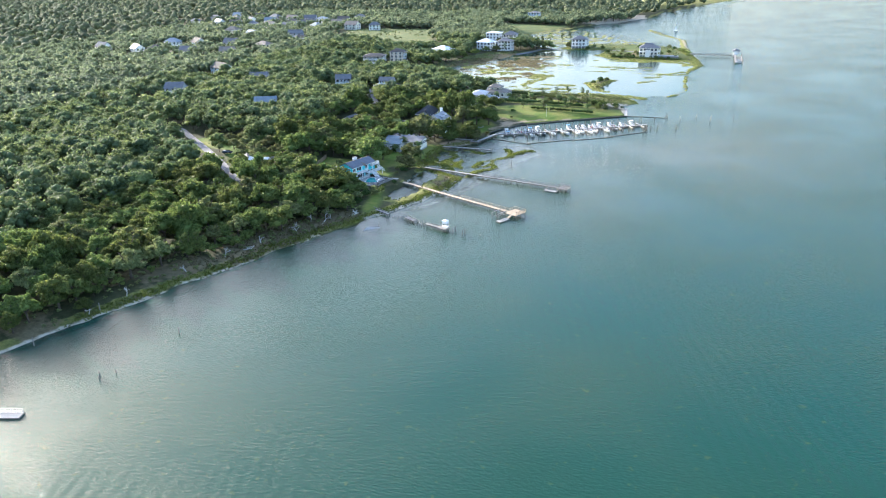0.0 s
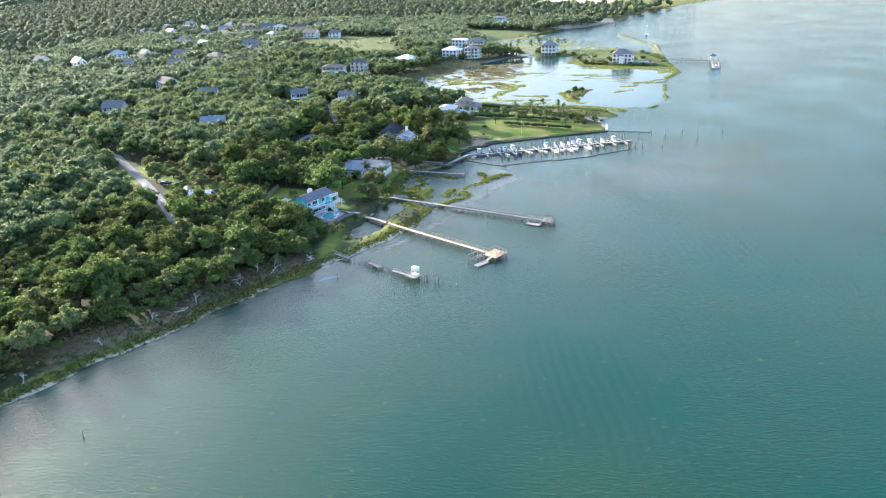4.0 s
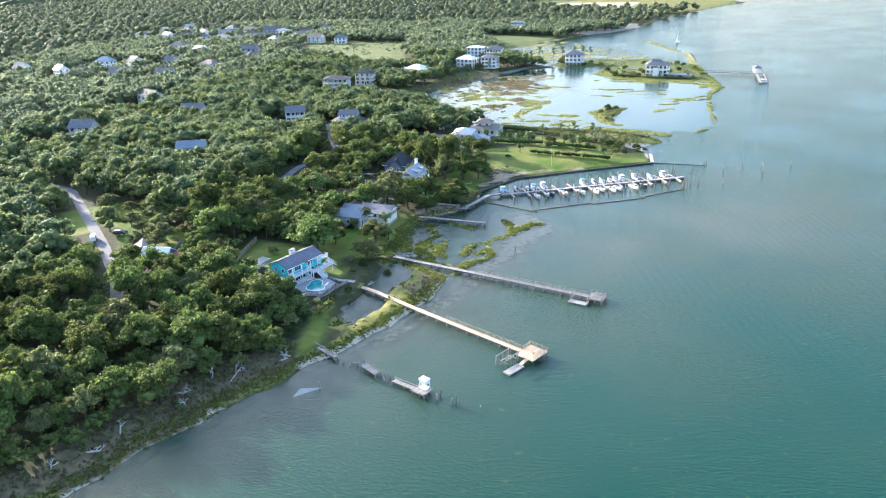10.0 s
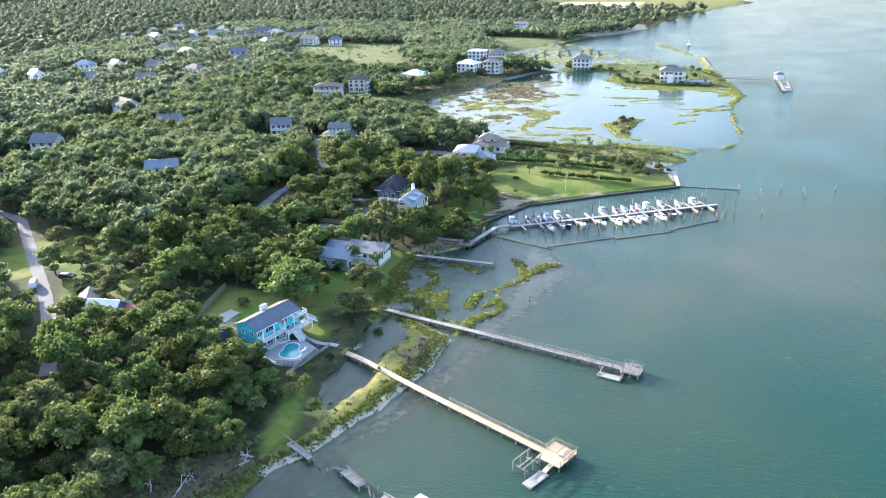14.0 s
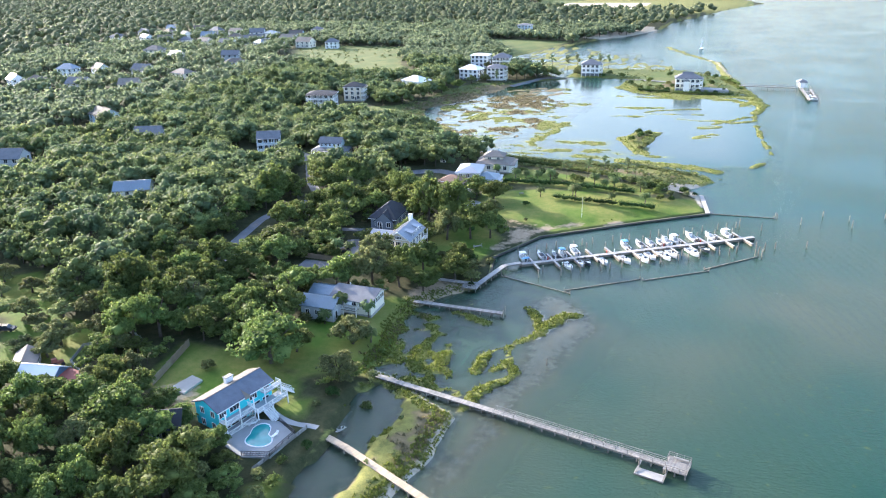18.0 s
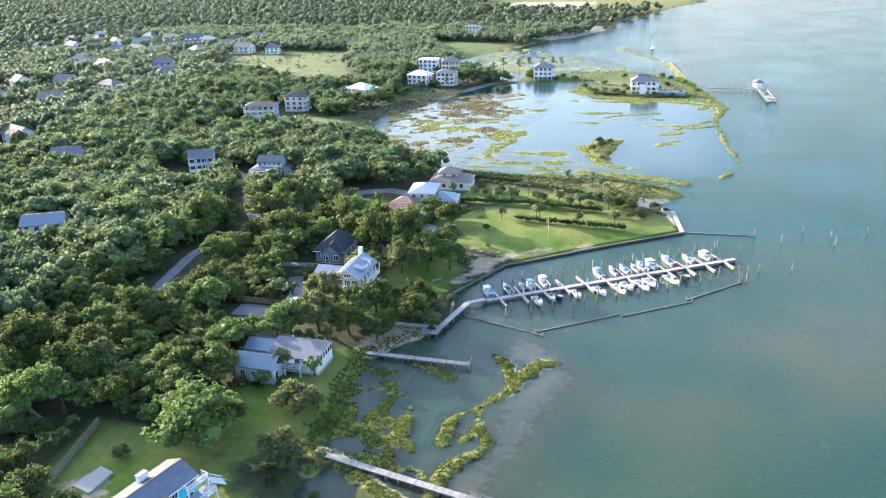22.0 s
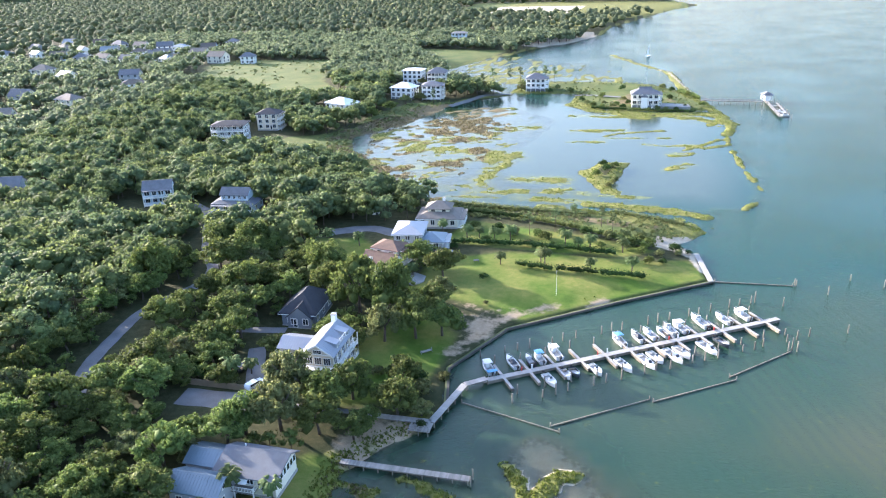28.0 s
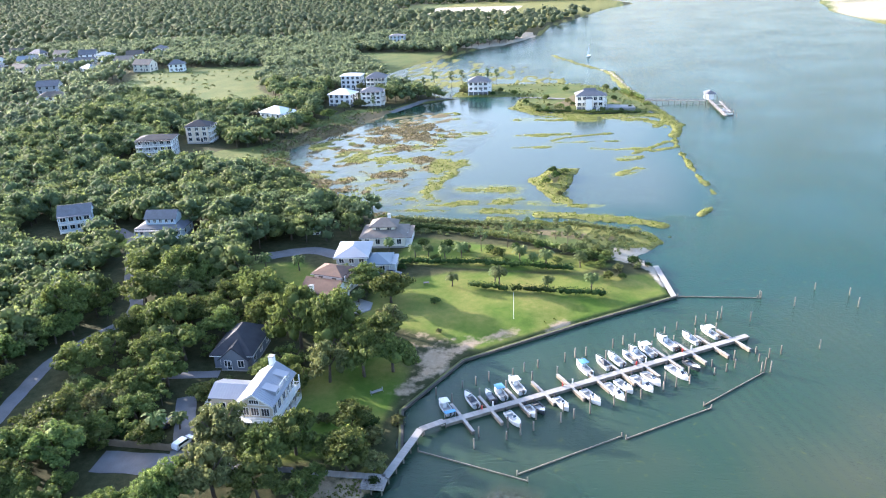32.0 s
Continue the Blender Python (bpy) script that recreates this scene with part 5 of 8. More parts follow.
# the ruined dock
ruin = thing("broken_dock", 0, 0, 0, 0, "broken weathered dock with missing stretches and a small white box", "dock")
for a, b, w in (((-65, -198), (-56.4, -202), 1.2), ((-48.5, -203.2), (-43.5, -206), 1.8), ((-38.8, -207.6), (-32.2, -209.6), 1.3)):
    deck_run(ruin, a, b, w, 0.85, 0.34, M["dock_old"], "deck_stretch")
    run_piles(ruin, a, b, w * 0.8, 0.9, 2.4)
    part("edge_rail", Geo().beam((a[0], a[1] + w * 0.55, 1.15), (b[0], b[1] + w * 0.55, 1.1), 0.14, 0.2), M["dock_old"], ruin)
for x, y, t in ((-54, -203, 0.7), (-52, -203.5, 0.6), (-50.2, -202.8, 0.9), (-41.8, -206.5, 1.3), (-40.5, -207.6, 1.1), (-40.2, -206.2, 1.4)):
    piling(ruin, x, y, t)
part("fallen_beam", Geo().beam((-51.5, -202.8, 0.5), (-48.6, -203.0, 0.8), 0.2), M["dock_old"], ruin)
part("fallen_beam", Geo().beam((-42.3, -206.0, 0.9), (-41.0, -207.8, 0.5), 0.2), M["dock_old"], ruin)
deck_run(ruin, (-33.0, -209.0), (-29.4, -210.2), 3.4, 0.95, 0.34, M["dock_old"], "platform")
for x, y in ((-32.6, -207.8), (-29.6, -208.8), (-33.0, -210.6), (-29.8, -211.6), (-31, -211.2)):
    piling(ruin, x, y, 1.3)
g = Geo().box(-1.0, -0.8, 1.0, 1.0, 0.8, 1.1)
for x in (-0.9, 0.9):
    for y in (-0.7, 0.7):
        g.box(x - 0.06, y - 0.06, 1.0, x + 0.06, y + 0.06, 2.3)
box = thing("dock_box", -30.8, -208.6, 0, -18, "small white hut on thin legs on the broken dock", "hut")
part("frame", g, M["white"], box)
part("body", Geo().box(-0.95, -0.75, 2.3, 0.95, 0.75, 3.3), M["white"], box)
part("roof", Geo().add([(-1.1, -0.9, 3.3), (1.1, -0.9, 3.3), (1.1, 0.9, 3.3), (-1.1, 0.9, 3.3), (0, 0, 3.6)], [(0, 1, 4), (1, 2, 4), (2, 3, 4), (3, 0, 4), (3, 2, 1, 0)]), M["white"], box)


def lone_pile(x, y, top, label="weathered timber pile standing in the water", r=0.15):
    p = thing("mooring_pile", x, y, 0, 0, label, "pile", "mooring piles")
    piling(p, 0, 0, top, r=r)
    part("pile_cap", Geo().tube((0, 0, top), (0, 0, top + 0.12), r * 1.05, 0.03, 8), M["dock_old"], p)


for x, y, t in ((-27, -211, 1.6), (-26.6, -209.8, 2.0), (-23.2, -212, 1.9), (-22.6, -211, 2.1), (-17, -211, 0.5), (-71, -328, 1.6), (-70.2, -329, 1.2), (-69, -325, 0.8),
                (-68, -304, 1.8), (-99, -322, 2.4), (-98, -301, 2.6)):
    lone_pile(x, y, t)
ramp_ = thing("sunken_ramp", -56, -217, -0.25, 25, "tilted grey concrete slab half sunk at the shore", "slab")
part("slab", Geo().add([(-3, -1.4, 0.25), (2.4, -1.9, -0.5), (3.0, 1.6, 0.35), (-1.6, 1.0, 0.8), (-3, -1.4, -0.2), (2.4, -1.9, -0.9), (3.0, 1.6, -0.2), (-1.6, 1.0, 0.3)],
                       [(0, 1, 2, 3), (7, 6, 5, 4), (0, 4, 5, 1), (1, 5, 6, 2), (2, 6, 7, 3), (3, 7, 4, 0)]), M["stone"], ramp_)
part("post", Geo().tube((2.7, 1.5, -1), (2.7, 1.5, 2.0), 0.1, 0.09, 8), M["pile"], ramp_)
f = float_dock("float", -77.5, -347, 20, 5.5, 2.2, "pale floating dock moored off the shore", M["dock_pale"])
railing(f, [(-2.6, 0.9), (2.6, 0.9)], 0.38, 0.9, 1.3, M["metal"])

# ==== marina ====
dock = thing("marina_walk", 0, 0, 0, 0, "pale angled boardwalk along the sea wall to the marina", "boardwalk")
W = [(-79, -85), (-61.2, -84.6), (-57.6, -69.2), (-53.4, -65.8)]
for a, b in zip(W, W[1:]):
    deck_run(dock, a, b, 1.6, 1.3, 0.34, M["dock_pale"])
    run_piles(dock, a, b, 1.4, 1.28, 3.0)
deck_run(dock, (-65.2, -86.6), (-60.6, -86.6), 3.4, 1.27, 0.34, M["dock_old"], "landing")
for x in (-65, -63, -61):
    piling(dock, x, -88.0, 1.4)
railing(dock, [(-64.8, -88.1), (-60.8, -88.1)], 1.45, 0.9, 1.3)
MD = Vector((0.8366, 0.5478))
MN = Vector((-0.5478, 0.8366))
M0 = Vector((-54.2, -66.2))


def marina(s, v):
    p = M0 + MD * s + MN * v
    return (p.x, p.y)


dock = thing("marina_dock", 0, 0, 0, 0, "long pale floating marina dock with short cross fingers", "dock")
deck_run(dock, marina(0, 0), marina(82, 0), 1.55, 0.8, 0.34, M["dock_pale"])
part("float_line", Geo().beam((*marina(1, 0), 0.35), (*marina(81.8, 0), 0.35), 1.3, 0.7), M["pile"], dock)
FINGER_PLANK = Geo().box(-0.33, -0.155, -0.04, 0.33, 0.155, 0.04).mesh("plank", M["dock_pale"])
MARINA_TURN = math.degrees(math.atan2(MD.y, MD.x))
for k in range(12):
    s = 5.0 + 6.6 * k
    for side in (-1, 1):
        L = 4.9 if side > 0 or k != 3 else 3.5
        finger = part("finger_deck", Geo().beam((*marina(s, side * 0.8), 0.78), (*marina(s, side * (L + 0.6)), 0.78), 0.62, 0.06), M["pile"], dock)
        for i in range(int(L / 0.34)):
            part("plank", FINGER_PLANK, None, finger, m=pose(*marina(s, side * (0.94 + i * 0.34)), 0.85, 0, 0, MARINA_TURN))
        part("finger_float", Geo().beam((*marina(s, side * 1.1), 0.4), (*marina(s, side * (L + 0.6)), 0.4), 0.54, 0.72), M["pile"], dock)
for k in (1, 4, 7, 9):
    part("power_post", Geo().box(-0.15, -0.15, 0.88, 0.15, 0.15, 1.9), M["white"], dock, m=pose(*marina(5.0 + 6.6 * k + 1.0, 0.7), 0))
    part("life_ring_box", Geo().box(-0.15, -0.2, 0.88, 0.15, 0.2, 1.7), M["red_spot"], dock, m=pose(*marina(5.0 + 6.6 * k - 1.6, 0.7), 0))
lift = thing("blue_jetty_bench", *marina(3.0, 1.6), 0.9, 33, "small blue covered bench beside the dock start", "bench")
part("top", Geo().box(-1.2, -0.5, 0.9, 1.2, 0.5, 1.0), M["canvas_blue"], lift)
for sx in (-1.1, 1.1):
    for sy in (-0.4, 0.4):
        part("leg", Geo().box(sx - 0.04, sy - 0.04, -0.5, sx + 0.04, sy + 0.04, 0.92), M["metal"], lift)
rr = np.random.default_rng(55)
for k in range(13):
    for side, v in ((1, 11.0), (-1, -9.6)):
        s = 5.0 + 6.6 * k + rr.uniform(-0.6, 0.6) - 1.5
        lone_pile(*marina(s, v + rr.uniform(-0.4, 0.4)), float(rr.uniform(1.7, 2.6)), "tall grey mooring pile beside a slip", 0.17)
        if k % 2:
            lone_pile(*marina(s + 3.2, v + rr.uniform(-0.3, 0.3)), float(rr.uniform(1.8, 2.8)), "tall grey mooring pile beside a slip", 0.17)
for k in range(12):
    for side in (-1, 1):
        lone_pile(*marina(5.7 + 6.6 * k, side * 6.6), float(rr.uniform(1.8, 2.8)), "tall grey mooring pile beside a slip", 0.16)
for x, y, t in ((22, 2, 2.4), (22.6, 2.6, 1.8), (30, -2, 2.6), (46, -1, 2.8), (30, -25, 2.4), (46, 6, 2.2), (15.4, -36.2, 3.2), (14.4, -37.2, 2.6), (16.4, -37.0, 2.8), (17, -12, 2.6), (10, -11, 3.4), (-33, -121, 1.8), (38, 9, 2.0), (58, 12, 2.0)):
    lone_pile(x, y, t, "weathered channel pile standing in open water")
for a, b in (((-57, -74.8), (-35.2, -81)), ((-37.2, -79.4), (-17.6, -65.2)), ((-16.8, -66), (1.2, -53.2)), ((-0.2, -52.4), (15, -37.4)), ((0.5, 0.8), (21.5, 2))):
    boom = thing("wave_boom", 0, 0, 0, 0, "thin timber wave boom floating between piles", "boom", "wave booms")
    part("log", Geo().beam((*a, 0.05), (*b, 0.05), 0.18, 0.26), M["pile"], boom)
    part("plank", Geo().beam((*a, 0.27), (*b, 0.22), 0.14, 0.06), M["bare"], boom)
    for p in (a, b):
        piling(boom, p[0], p[1], 1.0)


# ==== boats ====
def hull_rings(L, Bm, D, n=13):
    rows = []
    for i in range(n):
        t = i / (n - 1)
        x = -L / 2 + L * t
        w = Bm / 2 * (1 - max(0, (t - 0.45) / 0.55) ** 2.3) * (0.92 + 0.08 * min(1, t * 4))
        sheer = D + 0.32 * t ** 2
        keel = -0.35 + 0.5 * max(0, (t - 0.75) / 0.25) ** 2
        rows.append((x, max(w, 0.02), sheer, keel))
    return rows


def boat(x, y, rz, L, Bm, kind, label, hull_mat):
    b = thing("motor_boat", x, y, 0.12, rz, label, "boat", "boats in the marina")
    rows = hull_rings(L, Bm, 0.75)
    g = Geo()
    for x0, w, s, k in rows:
        g.v += [(x0, 0, k), (x0, w * 0.8, k + 0.32), (x0, w, s * 0.6), (x0, w * 1.03, s), (x0, w * 0.86, s + 0.02),
                (x0, -w * 0.86, s + 0.02), (x0, -w * 1.03, s), (x0, -w, s * 0.6), (x0, -w * 0.8, k + 0.32)]
    m = 9
    for i in range(len(rows) - 1):
        for j in range(m):
            if j == 4:
                continue
            a, c = i * m + j, i * m + (j + 1) % m
            g.f.append((a, a + m, c + m, c))
    g.f.append(tuple(range(m)))
    part("hull", g, hull_mat, b, smooth=False)
    g = Geo()
    cut = int(len(rows) * 0.62)
    for x0, w, s, k in rows[:cut + 1]:
        g.v += [(x0 + 0.05, w * 0.86, 0.30), (x0 + 0.05, -w * 0.86, 0.30)]
    for i in range(cut):
        g.f.append((i * 2, i * 2 + 1, i * 2 + 3, i * 2 + 2))
    part("cockpit_floor", g, M["gel_in"], b)
    g = Geo()
    for x0, w, s, k in rows[cut:]:
        g.v += [(x0, w * 0.9, s + 0.02), (x0, 0, s + 0.16), (x0, -w * 0.9, s + 0.02)]
    for i in range(len(rows) - cut - 1):
        for j in (0, 1):
            g.f.append((i * 3 + j, i * 3 + j + 1, i * 3 + j + 4, i * 3 + j + 3))
    g.add([(rows[cut][0], rows[cut][1] * 0.9, rows[cut][2]), (rows[cut][0], -rows[cut][1] * 0.9, rows[cut][2]), (rows[cut][0], -rows[cut][1] * 0.9, 0.3), (rows[cut][0], rows[cut][1] * 0.9, 0.3)], [(0, 1, 2, 3)])
    part("foredeck", g, M["gel"], b)
    if kind != "skiff":
        part("console", Geo().add([(-0.1, -0.45, 0.3), (0.7, -0.45, 0.3), (0.7, 0.45, 0.3), (-0.1, 0.45, 0.3), (0.0, -0.4, 1.35), (0.5, -0.36, 1.2), (0.5, 0.36, 1.2), (0.0, 0.4, 1.35)],
                                  [(0, 1, 5, 4), (1, 2, 6, 5), (2, 3, 7, 6), (3, 0, 4, 7), (4, 5, 6, 7)]), M["gel"], b)
        part("windscreen", Geo().add([(0.5, -0.36, 1.2), (0.5, 0.36, 1.2), (0.25, 0.34, 1.65), (0.25, -0.34, 1.65)], [(0, 1, 2, 3)]), M["glass"], b)
    part("stern_seat", Geo().box(-L * 0.42, -Bm * 0.36, 0.3, -L * 0.33, Bm * 0.36, 0.72), M["gel_in"] if kind != "skiff" else M["pile"], b)
    if kind == "cabin":
        part("cabin", Geo().add([(0.4, -Bm * 0.34, 0.7), (L * 0.28, -Bm * 0.2, 0.9), (L * 0.28, Bm * 0.2, 0.9), (0.4, Bm * 0.34, 0.7), (0.5, -Bm * 0.3, 1.75), (L * 0.16, -Bm * 0.2, 1.6), (L * 0.16, Bm * 0.2, 1.6), (0.5, Bm * 0.3, 1.75)],
                                [(0, 1, 5, 4), (1, 2, 6, 5), (2, 3, 7, 6), (3, 0, 4, 7), (4, 5, 6, 7)]), M["gel"], b)
        part("cabin_window", Geo().add([(L * 0.265, -Bm * 0.19, 1.02), (L * 0.265, Bm * 0.19, 1.02), (L * 0.175, Bm * 0.19, 1.54), (L * 0.175, -Bm * 0.19, 1.54)], [(0, 1, 2, 3)]), M["dark_vinyl"], b)
    if kind in ("ttop", "bimini"):
        top = M["canvas_blue"] if kind == "bimini" else M["gel"]
        g = Geo()
        for i in range(5):
            u = i / 4
            g.v += [(-0.9 + 2.0 * u, -0.95, 2.15), (-0.9 + 2.0 * u, 0, 2.15 + 0.16 * math.sin(math.pi * (0.15 + 0.7 * u))), (-0.9 + 2.0 * u, 0.95, 2.15)]
        for i in range(4):
            for j in (0, 1):
                g.f.append((i * 3 + j, i * 3 + 3 + j, i * 3 + 4 + j, i * 3 + 1 + j))
        part("sun_top", g.box(-0.9, -0.97, 2.08, 1.1, 0.97, 2.15), top, b, "blue canvas top" if kind == "bimini" else "")
        for sx in (-0.7, 0.9):
            for sy in (-0.85, 0.85):
                part("top_post", Geo().tube((sx * 0.8, sy * 0.7, 0.5), (sx, sy, 2.12), 0.03, 0.03, 6), M["metal"], b)
    if kind == "cover":
        part("dark_cover", Geo().add([(-1.6, -Bm * 0.38, 0.85), (0.6, -Bm * 0.36, 0.95), (0.6, Bm * 0.36, 0.95), (-1.6, Bm * 0.38, 0.85), (-0.4, 0, 1.45)], [(0, 1, 4), (1, 2, 4), (2, 3, 4), (3, 0, 4)]), M["dark_vinyl"], b, "dark cockpit cover")
    for sy in ((-0.35, 0.35) if L > 7.4 else (0.0,)):
        part("outboard", Geo().add([(-L / 2 - 0.75, sy - 0.22, 0.75), (-L / 2 - 0.1, sy - 0.22, 0.75), (-L / 2 - 0.1, sy + 0.22, 0.75), (-L / 2 - 0.75, sy + 0.22, 0.75), (-L / 2 - 0.62, sy - 0.16, 1.35), (-L / 2 - 0.15, sy - 0.16, 1.3), (-L / 2 - 0.15, sy + 0.16, 1.3), (-L / 2 - 0.62, sy + 0.16, 1.35)],
                                   [(3, 2, 1, 0), (0, 1, 5, 4), (1, 2, 6, 5), (2, 3, 7, 6), (3, 0, 4, 7), (4, 5, 6, 7)]).box(-L / 2 - 0.45, sy - 0.08, -0.5, -L / 2 - 0.2, sy + 0.08, 0.76), M["engine"], b)
    part("bow_rail", Geo().tube((L * 0.18, Bm * 0.42, 1.25), (L * 0.44, Bm * 0.14, 1.4), 0.025, 0.025, 5).tube((L * 0.18, -Bm * 0.42, 1.25), (L * 0.44, -Bm * 0.14, 1.4), 0.025, 0.025, 5)
         .tube((L * 0.44, Bm * 0.14, 1.4), (L * 0.44, -Bm * 0.14, 1.4), 0.025, 0.025, 5), M["metal"], b)


OUT_N = math.degrees(math.atan2(MN.y, MN.x))
FLEET = [(3.4, 1, 7.0, "ttop"), (9.6, 1, 7.2, "cover"), (13.9, 1, 5.6, "dark"), (16.4, 1, 6.2, "bimini_low"), (21.0, 1, 8.6, "ttop"), (38.4, 1, 7.6, "bimini"),
         (43.6, 1, 7.2, "cover"), (47.2, 1, 7.4, "open"), (50.6, 1, 6.2, "skiffw"), (53.2, 1, 7.8, "cabin"), (56.2, 1, 8.0, "ttop"), (62.8, 1, 9.6, "cabin"), (69.2, 1, 7.4, "open"), (75.2, 1, 7.6, "ttop"),
         (14.4, -1, 7.0, "open"), (19.0, -1, 5.2, "skiffw"), (21.2, -1, 5.0, "dark"), (26.2, -1, 6.4, "open"), (33.2, -1, 7.8, "open"), (38.9, -1, 8.6, "cabin"), (42.0, -1, 7.0, "open"),
         (46.2, -1, 8.8, "cabin"), (49.2, -1, 7.4, "cover"), (56.0, -1, 8.4, "cabin"), (61.0, -1, 6.2, "dark")]
for s, side, L, kind in FLEET:
    v = side * (1.3 + L / 2 + (0.5 if side > 0 else 0.4))
    x, y = marina(s, v)
    rz = OUT_N + (0 if side > 0 else 180) + rr.uniform(-4, 4)
    k = {"open": "console", "dark": "skiff", "skiffw": "skiff", "bimini_low": "bimini"}.get(kind, kind)
    text = {"ttop": "white centre console boat with a hard sun top", "cover": "white motor boat with a dark cockpit cover", "dark": "small dark open skiff", "bimini_low": "small white boat with a blue top",
            "bimini": "white motor boat with a bright blue canvas top", "open": "white open console boat with outboard engine", "skiffw": "small white open skiff", "cabin": "white cabin cruiser with a dark front window"}[kind]
    boat(x, y, rz, L * 0.80, 1.25 + L * 0.11, k, text, M["navy_hull"] if kind == "dark" else M["gel"])
sail = thing("sailing_boat", -20, 489, 0, 70, "small white sailing boat far out on the water", "boat")
part("hull", Geo().add([(-4, -1.2, 0.9), (3, -1.0, 1.0), (5, 0, 1.1), (3, 1.0, 1.0), (-4, 1.2, 0.9), (-3.6, 0, -0.4), (3.6, 0, -0.3)], [(0, 1, 2, 3, 4), (0, 5, 6, 1), (1, 6, 2), (2, 6, 3), (3, 6, 5, 4), (4, 5, 0)]), M["gel"], sail)
part("mast", Geo().tube((0.8, 0, 0.9), (0.8, 0, 11), 0.09, 0.05, 6), M["metal"], sail)
part("sail", Geo().add([(0.7, 0.02, 1.8), (-3.2, 0.5, 1.8), (0.7, 0.05, 10.6), (0.7, -0.02, 1.8), (-3.2, 0.46, 1.8), (0.7, 0.0, 10.6)], [(0, 1, 2), (5, 4, 3)]), M["white"], sail)

# far pier of the island house
pier = thing("island_pier", 0, 0, 0, 0, "pale pier from the island to a covered boathouse head", "pier")
deck_run(pier, (12, 277), (47.5, 275), 2.0, 1.7, 0.5, M["dock_old"])
run_piles(pier, (12, 277), (47.5, 275), 1.8, 1.7, 3.4)
for v in (1.0, -1.0):
    railing(pier, [(13, 277 + v), (47.5, 275 + v)], 1.75, 1.0, 3.4, M["dock_pale"])
deck_run(pier, (50.1, 284), (52.0, 234), 2.0, 1.2, 0.6, M["dock_old"], "head_deck")
run_piles(pier, (52.4, 284), (54.4, 234), 6.5, 2.6, 6.5)
deck_run(pier, (55.8, 276), (56.4, 244), 1.2, 1.0, 0.6, M["dock_old"], "outer_deck")
for yy in (246, 256, 266):
    deck_run(pier, (51.4, yy), (56.8, yy), 1.0, 1.1, 0.5, M["dock_old"], "slip_deck")
hut = thing("boathouse", 50.9, 284, 1.2, 93, "white boathouse with a grey hipped roof on the pier head", "boathouse")
for sx in (-3.4, 0, 3.4):
    for sy in (-2.6, 2.6):
        part("post", Geo().box(sx - 0.14, sy - 0.14, -0.1, sx + 0.14, sy + 0.14, 3.4), M["white"], hut)
part("wall", Geo().box(-3.4, -1.6, 0, 1, 1.6, 3.3), M["white"], hut)
part("roof", Geo().add([(-4.4, -3.4, 3.3), (4.4, -3.4, 3.3), (4.4, 3.4, 3.3), (-4.4, 3.4, 3.3), (-1.2, 0, 5.2), (1.2, 0, 5.2)], [(0, 1, 5, 4), (1, 2, 5), (2, 3, 4, 5), (3, 0, 4), (3, 2, 1, 0)]), M["grey_roof"], hut)
boat(54.4, 251, 185, 5.5, 2.2, "cabin", "white cabin cruiser moored at the island pier", M["gel"])
boat(54.4, 241, 185, 5.5, 2.2, "ttop", "white centre console boat at the island pier", M["gel"])


# ==== houses ====
WINDOWS = {}
FACE = {"S": 0, "E": 90, "N": 180, "W": 270}


def frame_lattice(xs, zs, y0, y1):
    """One connected frame: posts in every other column, rails in the outer rows."""
    g = Geo()
    nx, nz = len(xs), len(zs)
    g.v = [(x, y, z) for y in (y0, y1) for z in zs for x in xs]
    k = nx * nz

    def solid(i, j):
        return 0 <= i < nx - 1 and 0 <= j < nz - 1 and (j in (0, nz - 2) or i % 2 == 0)

    for j in range(nz - 1):
        for i in range(nx - 1):
            if not solid(i, j):
                continue
            a, b, c, d = j * nx + i, j * nx + i + 1, (j + 1) * nx + i + 1, (j + 1) * nx + i
            g.f += [(a, b, c, d), (d + k, c + k, b + k, a + k)]
            for (p, q), (u, v) in (((a, b), (i, j - 1)), ((b, c), (i + 1, j)), ((c, d), (i, j + 1)), ((d, a), (i - 1, j))):
                if not solid(u, v):
                    g.f.append((q, p, p + k, q + k))
    return g


def window(parent, x, y, z, w, h, face, name="window", bars=1, frame_mat=None):
    """A framed pane that stands proud of its wall; (x, y, z) is the middle of its sill."""
    key = (round(w, 2), round(h, 2), bars, frame_mat)
    if key not in WINDOWS:
        t = 0.11
        xs = [-w / 2 - t, -w / 2]
        for i in range(1, bars + 1):
            c = -w / 2 + w * i / (bars + 1)
            xs += [c - 0.035, c + 0.035]
        g = frame_lattice(xs + [w / 2, w / 2 + t], [-t, 0, h, h + t], -0.09, 0.04)
        WINDOWS[key] = (g.mesh("window", M[frame_mat or "white"]), Geo().box(-w / 2, -0.035, 0, w / 2, 0.01, h).mesh("pane", M["glass"]))
    f, p = WINDOWS[key]
    ob = part(name, f, None, parent, m=pose(x, y, z, 0, 0, FACE[face]))
    part("pane", p, None, ob)


def wall_spot(face, w, d, u, out=0.0):
    """Local place on a wall of a w by d block, u from -0.5 to 0.5 along it."""
    return {"S": (u * w, -d / 2 - out), "N": (u * w, d / 2 + out), "E": (w / 2 + out, u * d), "W": (-w / 2 - out, u * d)}[face]


